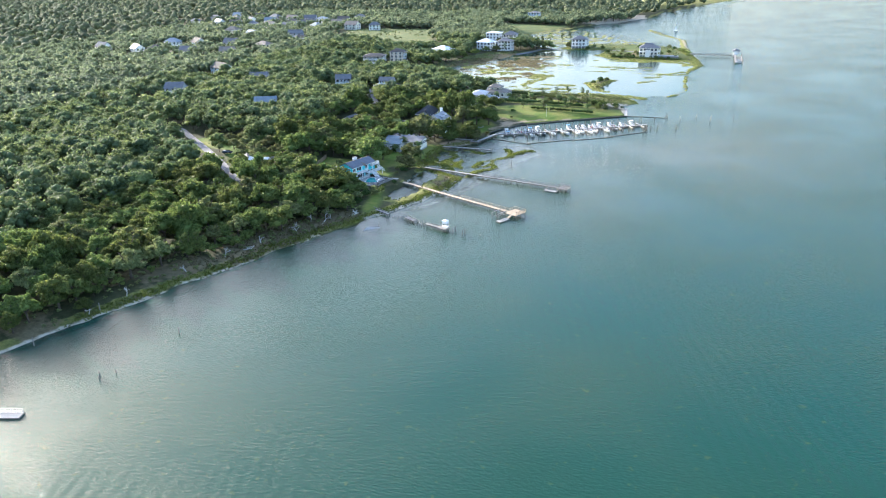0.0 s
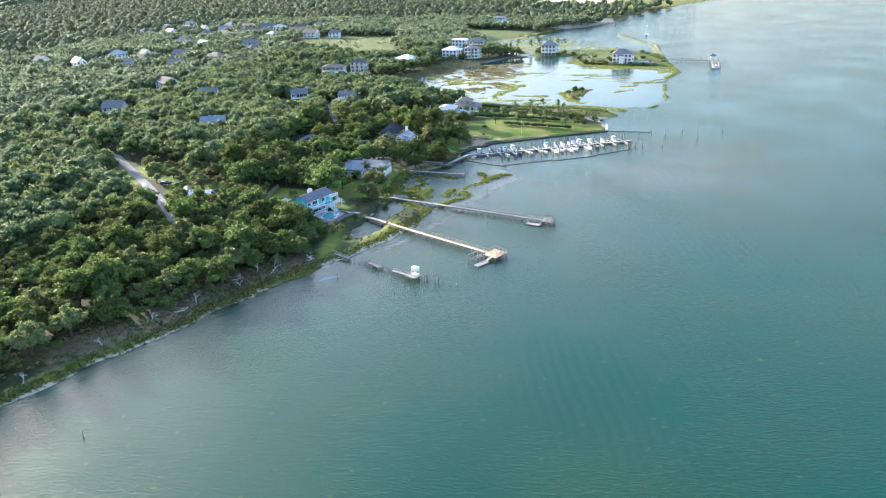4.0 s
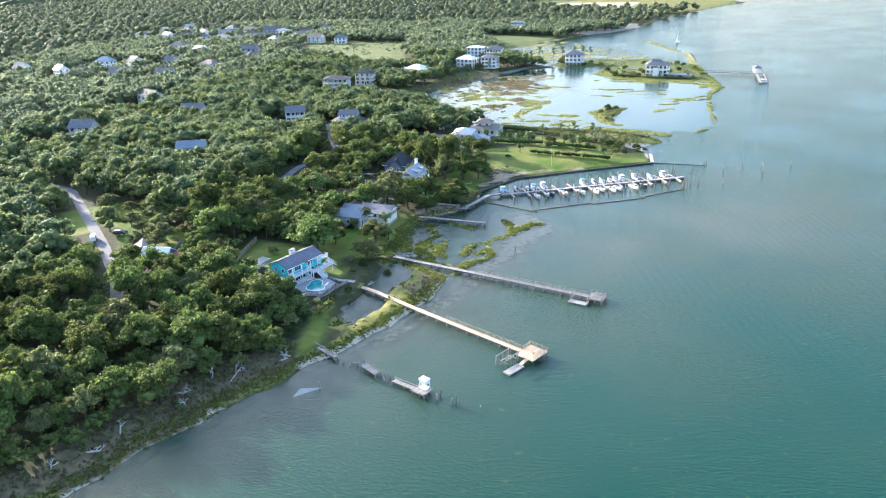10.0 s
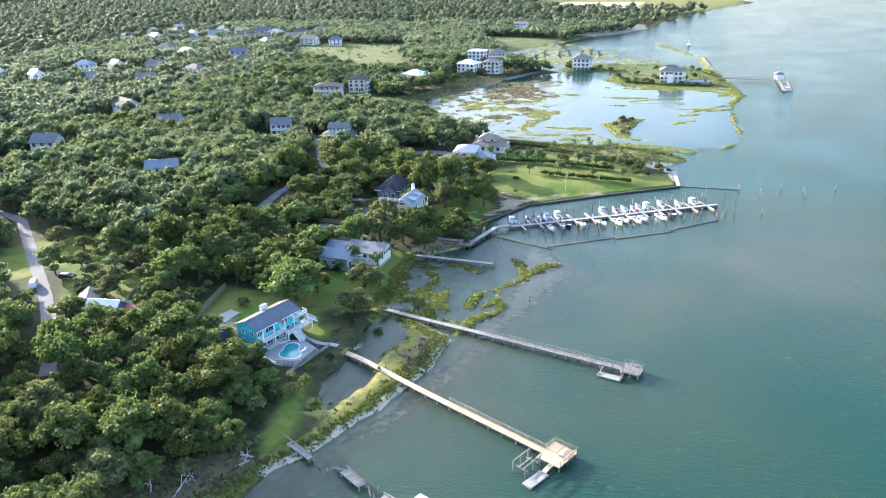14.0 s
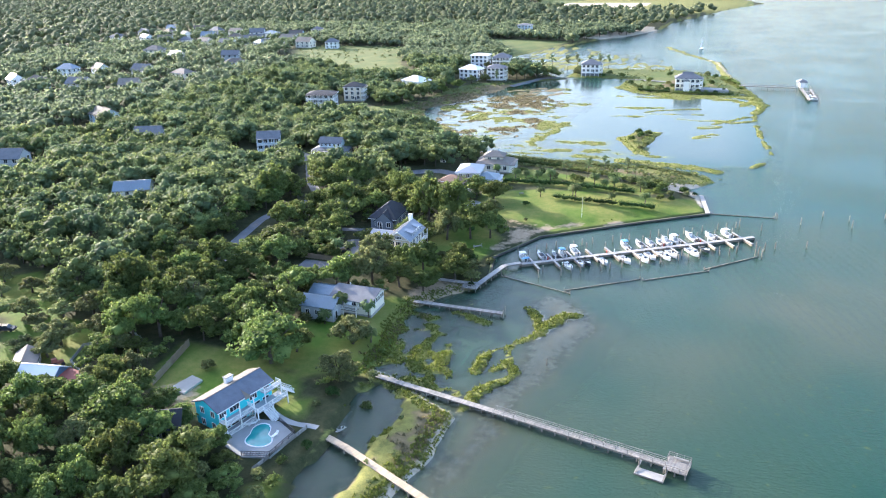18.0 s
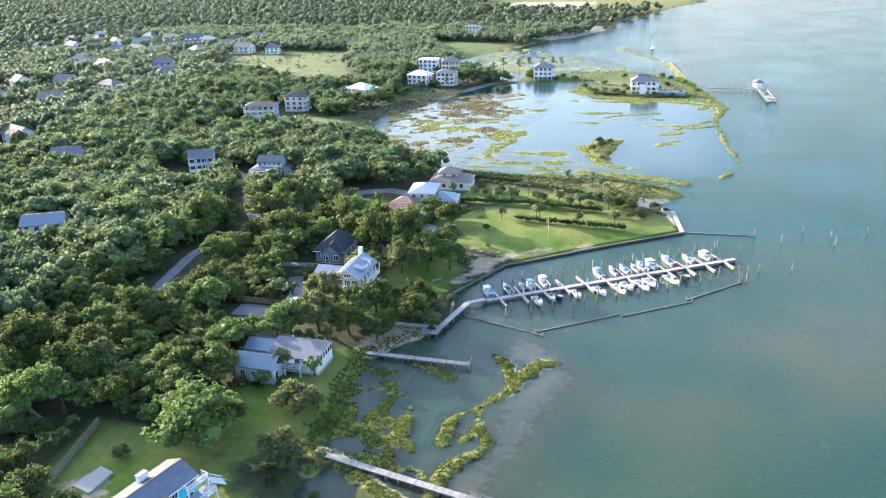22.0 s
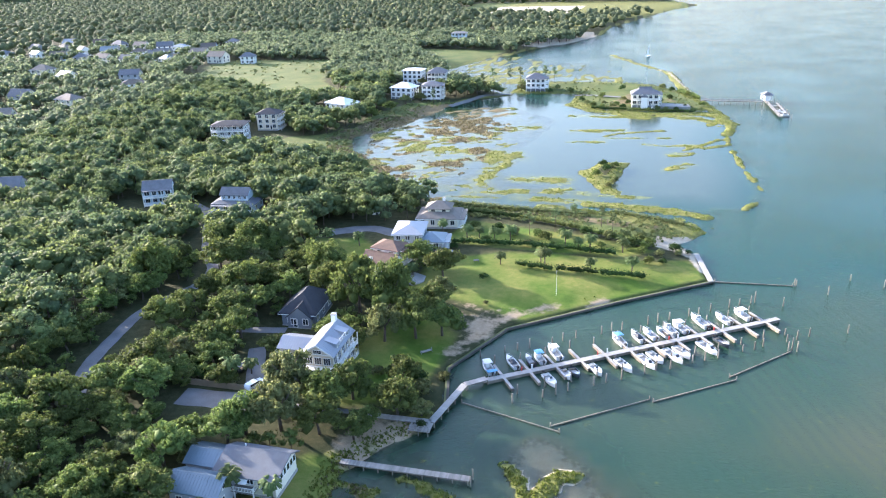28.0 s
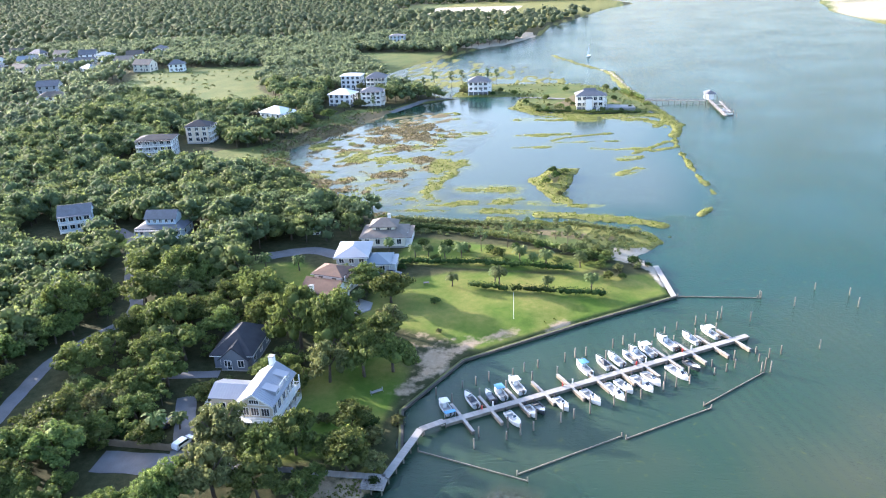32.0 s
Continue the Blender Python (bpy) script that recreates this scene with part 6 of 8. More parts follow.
def gable_geo(w, d, z, rise, over, t=0.22, skew=0.0):
    """A gable roof with its ridge along x; skew moves the ridge towards +y."""
    y0, y1, ym = -d / 2 - over, d / 2 + over, skew
    zs, zn = z - over * rise / (d / 2 + skew), z - over * rise / (d / 2 - skew)
    x0, x1 = -w / 2 - over, w / 2 + over
    prof = [(y0, zs), (ym, z + rise), (y1, zn), (y1, zn + t), (ym, z + rise + t), (y0, zs + t)]
    g = Geo()
    g.v = [(x, y, q) for x in (x0, x1) for y, q in prof]
    g.f = [(0, 1, 7, 6), (1, 2, 8, 7), (2, 3, 9, 8), (3, 4, 10, 9), (4, 5, 11, 10), (5, 0, 6, 11), (0, 5, 4, 1), (1, 4, 3, 2), (6, 7, 10, 11), (7, 8, 9, 10)]
    return g


def hip_geo(w, d, z, rise, over, t=0.22, top=0.0):
    x, y = w / 2 + over, d / 2 + over
    rx, ry = max(0.05, x - min(x, y)) + top, max(0.05, y - min(x, y)) + top
    g = Geo()
    g.v = [(-x, -y, z), (x, -y, z), (x, y, z), (-x, y, z), (-x, -y, z + t), (x, -y, z + t), (x, y, z + t), (-x, y, z + t),
           (-rx, -ry, z + rise), (rx, -ry, z + rise), (rx, ry, z + rise), (-rx, ry, z + rise)]
    g.f = [(3, 2, 1, 0), (0, 1, 5, 4), (1, 2, 6, 5), (2, 3, 7, 6), (3, 0, 4, 7), (4, 5, 9, 8), (5, 6, 10, 9), (6, 7, 11, 10), (7, 4, 8, 11), (8, 9, 10, 11)]
    return g


def seams(parent, w, d, z, rise, over, material):
    """Standing seams of a metal gable roof."""
    for side in (-1, 1):
        g = Geo()
        n = int((w + 2 * over) / 0.6)
        for i in range(n + 1):
            x = -w / 2 - over + (w + 2 * over) * i / n
            k = over * rise / (d / 2)
            g.beam((x, side * (d / 2 + over), z - k + 0.24), (x, side * 0.05, z + rise + 0.24), 0.05, 0.06)
        part("roof_seam", g, material, parent)


def block(parent, w, d, z0, z1, wall, gable=0.0, skew=0.0, name="wall"):
    g = Geo().box(-w / 2, -d / 2, z0, w / 2, d / 2, z1)
    if gable:
        for x in (-w / 2, w / 2):
            g.add([(x, -d / 2, z1), (x, d / 2, z1), (x, skew, z1 + gable)], [(0, 1, 2) if x > 0 else (2, 1, 0)])
    return part(name, g, wall, parent)


PICKETS = {}


def picket_mesh(material):
    PICKETS[material.name] = Geo().box(-0.03, -0.03, 0.12, 0.03, 0.03, 1.0).mesh("picket", material)
    return PICKETS[material.name]


def balcony(parent, face, w, d, z, depth, lo=-0.5, hi=0.5, ground=None, roofed=False, material=None, floor=None):
    material = material or M["white"]
    a, b = wall_spot(face, w, d, lo), wall_spot(face, w, d, hi)
    nx, ny = {"S": (0, -1), "N": (0, 1), "E": (1, 0), "W": (-1, 0)}[face]
    c, e = (b[0] + nx * depth, b[1] + ny * depth), (a[0] + nx * depth, a[1] + ny * depth)
    xs, ys = [q[0] for q in (a, b, c, e)], [q[1] for q in (a, b, c, e)]
    ob = part("balcony", Geo().box(min(xs), min(ys), z - 0.22, max(xs), max(ys), z), floor or material, parent)
    g = Geo()
    near = parent.name.split(".")[0] in ("turquoise_house", "gabled_house")
    for p, q in ((a, e), (e, c), (c, b)):
        for k, t in ((1.0, 0.10), (0.15, 0.07)):
            g.beam((*p, z + k), (*q, z + k), 0.07, t)
        n = int(math.hypot(q[0] - p[0], q[1] - p[1]) / 0.28)
        for i in range(n):
            u = (i + 0.5) / n
            x, y = p[0] + (q[0] - p[0]) * u, p[1] + (q[1] - p[1]) * u
            if near:
                part("picket", PICKETS.setdefault(material.name, None) or picket_mesh(material), None, ob, m=pose(x, y, z))
            else:
                g.box(x - 0.03, y - 0.03, z + 0.12, x + 0.03, y + 0.03, z + 1.0)
    part("balustrade", g, material, ob)
    low = z - 3 if ground is None else ground
    n = max(2, int(math.hypot(c[0] - e[0], c[1] - e[1]) / 2.8) + 1)
    for i in range(n):
        u = i / (n - 1)
        x, y = e[0] + (c[0] - e[0]) * u - nx * 0.1, e[1] + (c[1] - e[1]) * u - ny * 0.1
        part("post", Geo().box(x - 0.1, y - 0.1, low, x + 0.1, y + 0.1, z + (2.75 if roofed else 1.05)), material, ob)
    return ob


def stairs(parent, x, y, z0, z1, width, run, rz, material=None, name="staircase"):
    material = material or M["white"]
    m = pose(x, y, 0, 0, 0, rz)
    n = max(2, int(abs(z1 - z0) / 0.18))
    g = Geo()
    for s in (-1, 1):
        g.beam((s * width / 2, 0, z1 - 0.12), (s * width / 2, -run, z0), 0.08, 0.3)
    ob = part(name, g, material, parent, m=m)
    tread = Geo().box(-width / 2, -run / n, 0.04, width / 2, 0.03, 0.1).mesh("tread", material)
    for i in range(n):
        part("tread", tread, None, ob, m=pose(0, -run * i / n, z1 - (z1 - z0) * (i + 1) / n))
    for s in (-1, 1):
        h = Geo()
        h.beam((s * width / 2, 0, z1 + 0.95), (s * width / 2, -run, z0 + 0.95), 0.08, 0.1)
        for i in range(int(run / 0.35) + 1):
            u = min(1, i * 0.35 / run)
            zz = z1 + (z0 - z1) * u
            h.box(s * width / 2 - 0.03, -run * u - 0.03, zz, s * width / 2 + 0.03, -run * u + 0.03, zz + 0.95)
        part("handrail", h, material, ob)


def chimney(parent, x, y, z0, z1, sx, sy, material):
    c = part("chimney", Geo().box(x - sx / 2, y - sy / 2, z0, x + sx / 2, y + sy / 2, z1), material, parent)
    part("chimney_cap", Geo().box(x - sx / 2 - 0.1, y - sy / 2 - 0.1, z1, x + sx / 2 + 0.1, y + sy / 2 + 0.1, z1 + 0.16), M["concrete"], c)


def rows_of_windows(parent, w, d, z0, floors, fh, wins, ww=1.35, wh=1.65, bars=1):
    for face, n in wins.items():
        for f in range(floors):
            for i in range(n):
                x, y = wall_spot(face, w, d, (i + 0.5) / n - 0.5)
                window(parent, x, y, z0 + f * fh + 0.85, ww, wh, face, bars=bars)


def house(name, label, x, y, rz, w, d, floors, wall, roof, kind="hip", rise=2.6, raised=0.4, fh=2.9, wins=None, balconies="", chim=None, metal=False, group="houses", door="S", depth=2.0, z=None):
    h = thing(name, x, y, gz(x, y) - 0.15 if z is None else z, rz, label, "house", group)
    z0, z1 = raised, raised + floors * fh
    block(h, w, d, z0, z1, wall, rise if kind == "gable" else 0)
    if raised > 1:
        # Dark inset block stands in for the shaded open level behind the stilts.
        part("foundation", Geo().box(-w / 2 + 0.4, -d / 2 + 0.4, -0.6, w / 2 - 0.4, d / 2 - 0.4, z0), M["slate_wall"], h)
        n = max(2, int(w / 3))
        for i in range(n + 1):
            for sy in (-1, 1):
                xx = -w / 2 + 0.15 + (w - 0.3) * i / n
                part("stilt", Geo().box(xx - 0.15, sy * (d / 2 - 0.15) - 0.15, -0.6, xx + 0.15, sy * (d / 2 - 0.15) + 0.15, z0), M["white"], h)
    else:
        part("foundation", Geo().box(-w / 2 - 0.08, -d / 2 - 0.08, -0.6, w / 2 + 0.08, d / 2 + 0.08, z0), M["stone"], h)
    if kind == "gable":
        part("roof", gable_geo(w, d, z1, rise, 0.5), roof, h)
        part("ridge_cap", Geo().beam((-w / 2 - 0.5, 0, z1 + rise + 0.22), (w / 2 + 0.5, 0, z1 + rise + 0.22), 0.3, 0.1), roof, h)
        if metal:
            seams(h, w, d, z1, rise, 0.5, roof)
    else:
        part("roof", hip_geo(w, d, z1, rise, 0.7), roof, h)
        part("fascia", Geo().box(-w / 2 - 0.72, -d / 2 - 0.72, z1 - 0.18, w / 2 + 0.72, d / 2 + 0.72, z1 - 0.004), M["white"], h)
    big = floors > 1 and fh > 2.6
    rows_of_windows(h, w, d, z0, floors, fh, wins or {"S": 3, "E": 3, "N": 3, "W": 2}, 1.75 if big else 1.35, 1.85 if big else 1.65)
    dx, dy = wall_spot(door, w, d, 0.18)
    window(h, dx, dy, z0 + 0.1, 1.0, 2.05, door, "door", 0)
    for face in balconies:
        for f in range(floors):
            balcony(h, face, w, d, z0 + f * fh + 0.02, depth, ground=-0.6 if f == 0 else z0 + (f - 1) * fh, roofed=f == floors - 1)
        if balconies:
            a, b = wall_spot(face, w, d, -0.5), wall_spot(face, w, d, 0.5)
            nx, ny = {"S": (0, -1), "N": (0, 1), "E": (1, 0), "W": (-1, 0)}[face]
            xs, ys = sorted((a[0], b[0] + nx * (depth + 0.4))), sorted((a[1], b[1] + ny * (depth + 0.4)))
            part("porch_roof", Geo().box(xs[0], ys[0], z1 - 0.2, xs[1], ys[1], z1 - 0.02), roof, h)
    if chim:
        chimney(h, *chim[:2], z1 - 1, z1 + chim[2], 1.0, 1.0, chim[3])
    return h


# the turquoise house with its pool
blue = thing("turquoise_house", -89.9, -162.6, 1.75, 75, "two-storey turquoise house with a slate roof and white balconies", "house", "houses")
block(blue, 13.9, 7.1, 0.0, 5.4, M["turquoise"], 1.55)
part("foundation", Geo().box(-7.05, -3.65, -0.6, 7.05, 3.65, 0.0), M["concrete"], blue)
part("roof", gable_geo(13.9, 7.1, 5.4, 1.55, 0.45), M["navy_roof"], blue)
part("ridge_cap", Geo().beam((-7.4, 0, 7.19), (7.4, 0, 7.19), 0.35, 0.1), M["taupe_roof"], blue)
# Separate dark taupe sheet over the rear slope of the slate roof.
part("back_slope", Geo().add([(-7.38, 0.1, 7.145), (7.38, 0.1, 7.145), (7.38, 3.98, 5.45), (-7.38, 3.98, 5.45), (-7.38, 0.1, 7.18), (7.38, 0.1, 7.18), (7.38, 3.98, 5.485), (-7.38, 3.98, 5.485)], [(4, 5, 6, 7), (3, 2, 1, 0), (0, 1, 5, 4), (1, 2, 6, 5), (2, 3, 7, 6), (3, 0, 4, 7)]), M["dark_taupe_roof"], blue, "worn taupe shingles")
part("gutter", Geo().beam((-7.4, -4.08, 5.2), (7.4, -4.08, 5.2), 0.14, 0.14), M["white"], blue)
chimney(blue, 0.8, 2.2, 5.2, 7.6, 1.8, 0.9, M["white"])
gb = part("entry_gable", Geo().add([(-0.6, -4.5, 5.0), (1.0, -4.5, 5.0), (0.2, -4.5, 6.0), (0.2, -1.6, 6.4), (-0.6, -2.6, 5.2), (1.0, -2.6, 5.2)], [(0, 1, 2), (1, 5, 3, 2), (0, 2, 3, 4)]), M["taupe_roof"], blue)
for u, w in ((-5.9, 1.6), (-2.9, 2.4), (2.0, 1.8), (5.6, 1.4)):
    window(blue, u, -3.55, 3.6, w, 1.6 if w > 1.5 else 1.2, "S", bars=2)
for u, w in ((-5.4, 1.8), (-3.2, 1.8), (-1.2, 1.8), (2.4, 2.2), (5.2, 1.6)):
    window(blue, u, -3.55, 0.5, w, 2.0, "S", bars=1)
for face, us in (("W", (-0.25, 0.2)), ("E", (-0.2, 0.2))):
    for u in us:
        window(blue, *wall_spot(face, 13.9, 7.1, u), 3.5, 1.0, 1.3, face)
        window(blue, *wall_spot(face, 13.9, 7.1, u), 0.8, 1.0, 1.3, face)
for u in (-0.35, -0.1, 0.15, 0.4):
    window(blue, *wall_spot("N", 13.9, 7.1, u), 3.5, 1.2, 1.3, "N")
balcony(blue, "S", 13.9, 7.1, 2.9, 2.3, -0.5, 0.02, 0.0, True, None, M["grey_wall"])
balcony(blue, "S", 13.9, 7.1, 2.0, 3.0, 0.03, 0.62, -0.4, False, None, M["grey_wall"])
balcony(blue, "S", 13.9, 7.1, 4.4, 1.6, 0.28, 0.6, 2.0, False, None, M["grey_wall"])
balcony(blue, "S", 13.9, 7.1, 0.35, 2.3, -0.5, 0.02, -0.4, False, None, M["grey_wall"])
stairs(blue, 2.6, -6.7, 0.0, 2.0, 1.7, 2.6, 0)
stairs(blue, 10.0, -3.2, 0.0, 2.0, 1.3, 2.6, 70)


def outline(cx, cy, rad, turn, shape, n=28):
    pts = []
    for i in range(n):
        a = 2 * math.pi * i / n
        r = rad * (1 + shape * math.cos(2 * a) - 0.16 * math.cos(3 * a + 0.6))
        pts.append((cx + r * math.cos(a + turn), cy + r * math.sin(a + turn)))
    return pts


deck_poly = [(-86.6, -170.4), (-84.9, -163.6), (-79.2, -162.9), (-73.8, -165.8), (-74.8, -173.6), (-80.2, -175.2), (-85.2, -173.4)]
pool = outline(-80.4, -168.6, 2.9, radians(-62), 0.28)
pd = thing("pool_deck", 0, 0, 0, 0, "pale concrete pool deck with a low metal fence", "pool deck")
part("slab", Geo().prism(deck_poly, 0.9, 2.05), M["concrete"], pd)
g = Geo()
n = len(pool)
big = [(-80.4 + (x + 80.4) * 1.09, -168.6 + (y + 168.6) * 1.09) for x, y in pool]
g.v = [(x, y, 2.12) for x, y in pool] + [(x, y, 2.12) for x, y in big] + [(x, y, 2.04) for x, y in big]
g.f = [(i, (i + 1) % n, n + (i + 1) % n, n + i) for i in range(n)] + [(n + i, n + (i + 1) % n, 2 * n + (i + 1) % n, 2 * n + i) for i in range(n)]
part("coping", g, M["white"], pd)
edge = [(-79.2, -163.0), (-73.95, -165.9), (-74.95, -173.5), (-80.2, -175.0)]
railing(pd, edge, 2.05, 1.1, 1.9, M["engine"], 0.3)
pw = thing("swimming_pool", 0, 0, 0, 0, "curved turquoise swimming pool", "pool")
part("pool_water", Geo().prism(pool, 1.9, 2.09), M["pool"], pw)
for k, (x, y) in enumerate(((-84.6, -166.2), (-83.9, -165.4), (-77.5, -167.5))):
    c = thing("sun_lounger", x, y, 2.05, 40 * k, "white sun lounger on the pool deck", "lounger", "loungers")
    part("bed", Geo().box(-0.9, -0.3, 0.28, 0.5, 0.3, 0.36), M["white"], c)
    part("backrest", Geo().beam((0.5, 0, 0.33), (0.98, 0, 0.75), 0.6, 0.06), M["white"], c)
    for sx in (-0.8, 0.4):
        for sy in (-0.25, 0.25):
            part("leg", Geo().box(sx - 0.03, sy - 0.03, 0, sx + 0.03, sy + 0.03, 0.3), M["white"], c)

# the ranch house on the lawn
ranch = thing("ranch_house", -87.6, -109.2, 1.85, 0, "pale raised house with grey metal roofs on the lawn", "house", "houses")
block(ranch, 11.6, 8.4, 0.0, 3.8, M["cream"], 1.4, 1.6)
part("roof", gable_geo(11.6, 8.4, 3.8, 1.4, 0.7, 0.2, 1.6), M["grey_roof"], ranch)
part("foundation", Geo().box(-5.9, -4.3, -0.7, 5.9, 4.3, 0.0), M["stone"], ranch)
for u in (-0.36, -0.2, -0.04, 0.12, 0.28, 0.42):
    window(ranch, 5.8, u * 8.4, 2.2, 0.9, 1.3, "E", bars=0)
for u in (-0.1, 0.08, 0.26, 0.42):
    window(ranch, u * 11.6, -4.2, 2.2, 1.2, 1.2, "S", bars=1)
balcony(ranch, "S", 11.6, 8.4, 1.6, 1.8, -0.45, 0.2, -0.4, False, None, M["dock_old"])
for u in (-0.32, -0.02):
    part("awning", Geo().add([(u * 11.6 - 1.1, -4.2, 3.7), (u * 11.6 + 1.1, -4.2, 3.7), (u * 11.6 + 1.1, -5.6, 3.1), (u * 11.6 - 1.1, -5.6, 3.1), (u * 11.6 - 1.1, -5.6, 3.0), (u * 11.6 + 1.1, -5.6, 3.0)], [(0, 3, 2, 1), (3, 4, 5, 2)]), M["white"], ranch)
part("roof_vent", Geo().tube((-3, 2.2, 4.6), (-3, 2.2, 5.6), 0.15, 0.15, 8), M["white"], ranch)
stairs(ranch, -3.4, -6.0, 0.0, 1.6, 1.2, 2.0, 0, M["dock_old"])
wing = thing("ranch_wing", -94.4, -116.6, 1.85, 0, "grey garden wing with a blue-grey metal roof", "house", "houses")
block(wing, 9.4, 5.8, 0.0, 3.8, M["grey_wall"], 1.7)
part("roof", gable_geo(9.4, 5.8, 3.8, 1.7, 0.5), M["blue_metal"], wing)
seams(wing, 9.4, 5.8, 3.8, 1.7, 0.5, M["blue_metal"])
part("foundation", Geo().box(-4.8, -3.0, -0.7, 4.8, 3.0, 0.0), M["stone"], wing)
window(wing, 4.7, 0, 3.6, 1.6, 1.0, "E", "gable_window", 1)
window(wing, 4.7, -1.2, 0.3, 1.1, 2.0, "E", "door", 0)
for u in (-0.3, 0, 0.3):
    window(wing, u * 9.4, -2.9, 1.4, 1.1, 1.2, "S")
link = thing("ranch_link", -97.0, -109.0, 1.85, 0, "low link building with a blue-grey metal roof", "house", "houses")
block(link, 7.0, 6.0, 0.0, 3.6, M["grey_wall"], 1.2)
part("roof", gable_geo(7.0, 6.0, 3.6, 1.2, 0.4), M["blue_metal"], link)
seams(link, 7.0, 6.0, 3.6, 1.2, 0.4, M["blue_metal"])
for u in (-0.25, 0.25):
    window(link, u * 7, -3.0, 1.2, 1.2, 1.3, "S")

# the white house with the steep metal roof
wh = thing("gabled_house", -90.5, -68.0, 1.75, 90, "tall beige house with a pale steep metal roof and white balconies", "house", "houses")
block(wh, 12.2, 7.4, 0.0, 6.2, M["beige"], 2.35)
part("foundation", Geo().box(-6.2, -3.8, -0.7, 6.2, 3.8, 0.0), M["stone"], wh)
part("roof", gable_geo(12.2, 7.4, 6.2, 2.35, 0.5), M["metal_roof"], wh)
seams(wh, 12.2, 7.4, 6.2, 2.35, 0.5, M["metal_roof"])
for s in (-1, 1):
    for y in (-4.2, 4.2):
        part("rake_trim", Geo().beam((s * 6.65, y, 5.85), (s * 6.65, 0, 8.62), 0.1, 0.3), M["white"], wh)
chimney(wh, 5.7, 0.5, 7.0, 10.4, 1.1, 1.1, M["white"])
for u in (-2.3, 3.3):
    dm = part("dormer", Geo().add([(u - 1.0, -3.5, 6.3), (u + 1.0, -3.5, 6.3), (u + 1.0, -0.6, 6.3), (u - 1.0, -0.6, 6.3), (u - 1.1, -3.7, 7.6), (u + 1.1, -3.7, 7.6), (u + 1.1, -0.6, 8.35), (u - 1.1, -0.6, 8.35)],
                                  [(0, 1, 5, 4), (1, 2, 6, 5), (2, 3, 7, 6), (3, 0, 4, 7), (4, 5, 6, 7)]), M["metal_roof"], wh)
    window(dm, u, -3.55, 6.5, 1.1, 0.85, "S")
terrace = part("roof_terrace", Geo().box(-1.25, -3.6, 6.35, 2.25, -1.8, 6.9), M["grey_wall"], wh, "grey roof terrace cut into the slope")
for x in (-1.25, 0.5, 2.25):
    part("terrace_post", Geo().box(x - 0.08, -3.68, 6.9, x + 0.08, -3.52, 7.9), M["white"], terrace)
part("terrace_rail", Geo().beam((-1.25, -3.6, 7.85), (2.25, -3.6, 7.85), 0.08, 0.1), M["white"], terrace)
for f in (0.0, 2.9):
    balcony(wh, "S", 12.2, 7.4, f + 0.35, 1.3, -0.5, 0.5, -0.5 if f == 0 else f - 2.9, True)
    for u in (-0.4, -0.2, 0, 0.2, 0.4):
        window(wh, u * 12.2, -3.7, f + 0.5, 1.4, 2.0, "S", bars=1)
window(wh, -6.1, 0, 6.3, 1.9, 0.85, "W", bars=3)
part("gable_band", Geo().box(-6.22, -3.7, 6.02, -6.1, 3.7, 6.16), M["white"], wh)
for u in (-0.3, 0.0, 0.3):
    window(wh, -6.1, u * 7.4, 3.6, 1.6, 1.7, "W", bars=2)
    window(wh, -6.1, u * 7.4, 0.6, 1.4, 1.5, "W", bars=1)
porch = part("entry_deck", Geo().box(-8.0, -3.6, 2.9, -6.12, 3.6, 3.1), M["white"], wh)
for y in (-3.4, 0.0, 3.4):
    part("deck_post", Geo().box(-7.95, y - 0.1, -0.6, -7.75, y + 0.1, 4.0), M["white"], porch)
part("deck_rail", Geo().beam((-7.9, -3.5, 4.0), (-7.9, 3.5, 4.0), 0.1, 0.12).beam((-7.9, -3.5, 3.5), (-7.9, 3.5, 3.5), 0.06, 0.08), M["white"], porch)
stairs(wh, -7.2, -3.6, -0.3, 3.0, 1.3, 4.0, 0)
for u in (-0.3, 0.0, 0.3):
    window(wh, u * 12.2, 3.7, 3.4, 1.2, 1.5, "N")
wing = thing("garage_wing", -98.2, -66.6, 1.9, 0, "low beige wing with a pale metal roof", "house", "houses")
block(wing, 8.0, 6.6, 0.0, 4.2, M["beige"], 1.3)
part("foundation", Geo().box(-4.1, -3.4, -0.7, 4.1, 3.4, 0.0), M["stone"], wing)
part("roof", gable_geo(8.0, 6.6, 4.2, 1.3, 0.45), M["metal_roof"], wing)
seams(wing, 8.0, 6.6, 4.2, 1.3, 0.45, M["metal_roof"])
for u in (-0.2, 0.2):
    window(wing, u * 8.0, -3.3, 1.8, 1.2, 1.2, "S")
balcony(wing, "W", 8.0, 6.6, 1.9, 1.4, -0.5, 0.5, -0.5)
stairs(wing, -4.7, -3.6, -0.3, 1.9, 1.3, 3.4, 0)
# neighbours
house("dark_house", "slate grey house under a charcoal shingle roof among oaks", -106.2, -45.4, 4, 9.0, 13.4, 1, M["slate_wall"], M["charcoal"], "hip", 4.0, 0.4, 3.4, {"S": 2, "E": 3, "N": 2, "W": 3}, "")
house("dark_house_gable", "slate grey front gable with a charcoal roof", -105.2, -49.6, 94, 7.0, 6.4, 1, M["slate_wall"], M["charcoal"], "gable", 2.8, 0.4, 3.0, {"E": 1, "W": 2}, "", door="W")
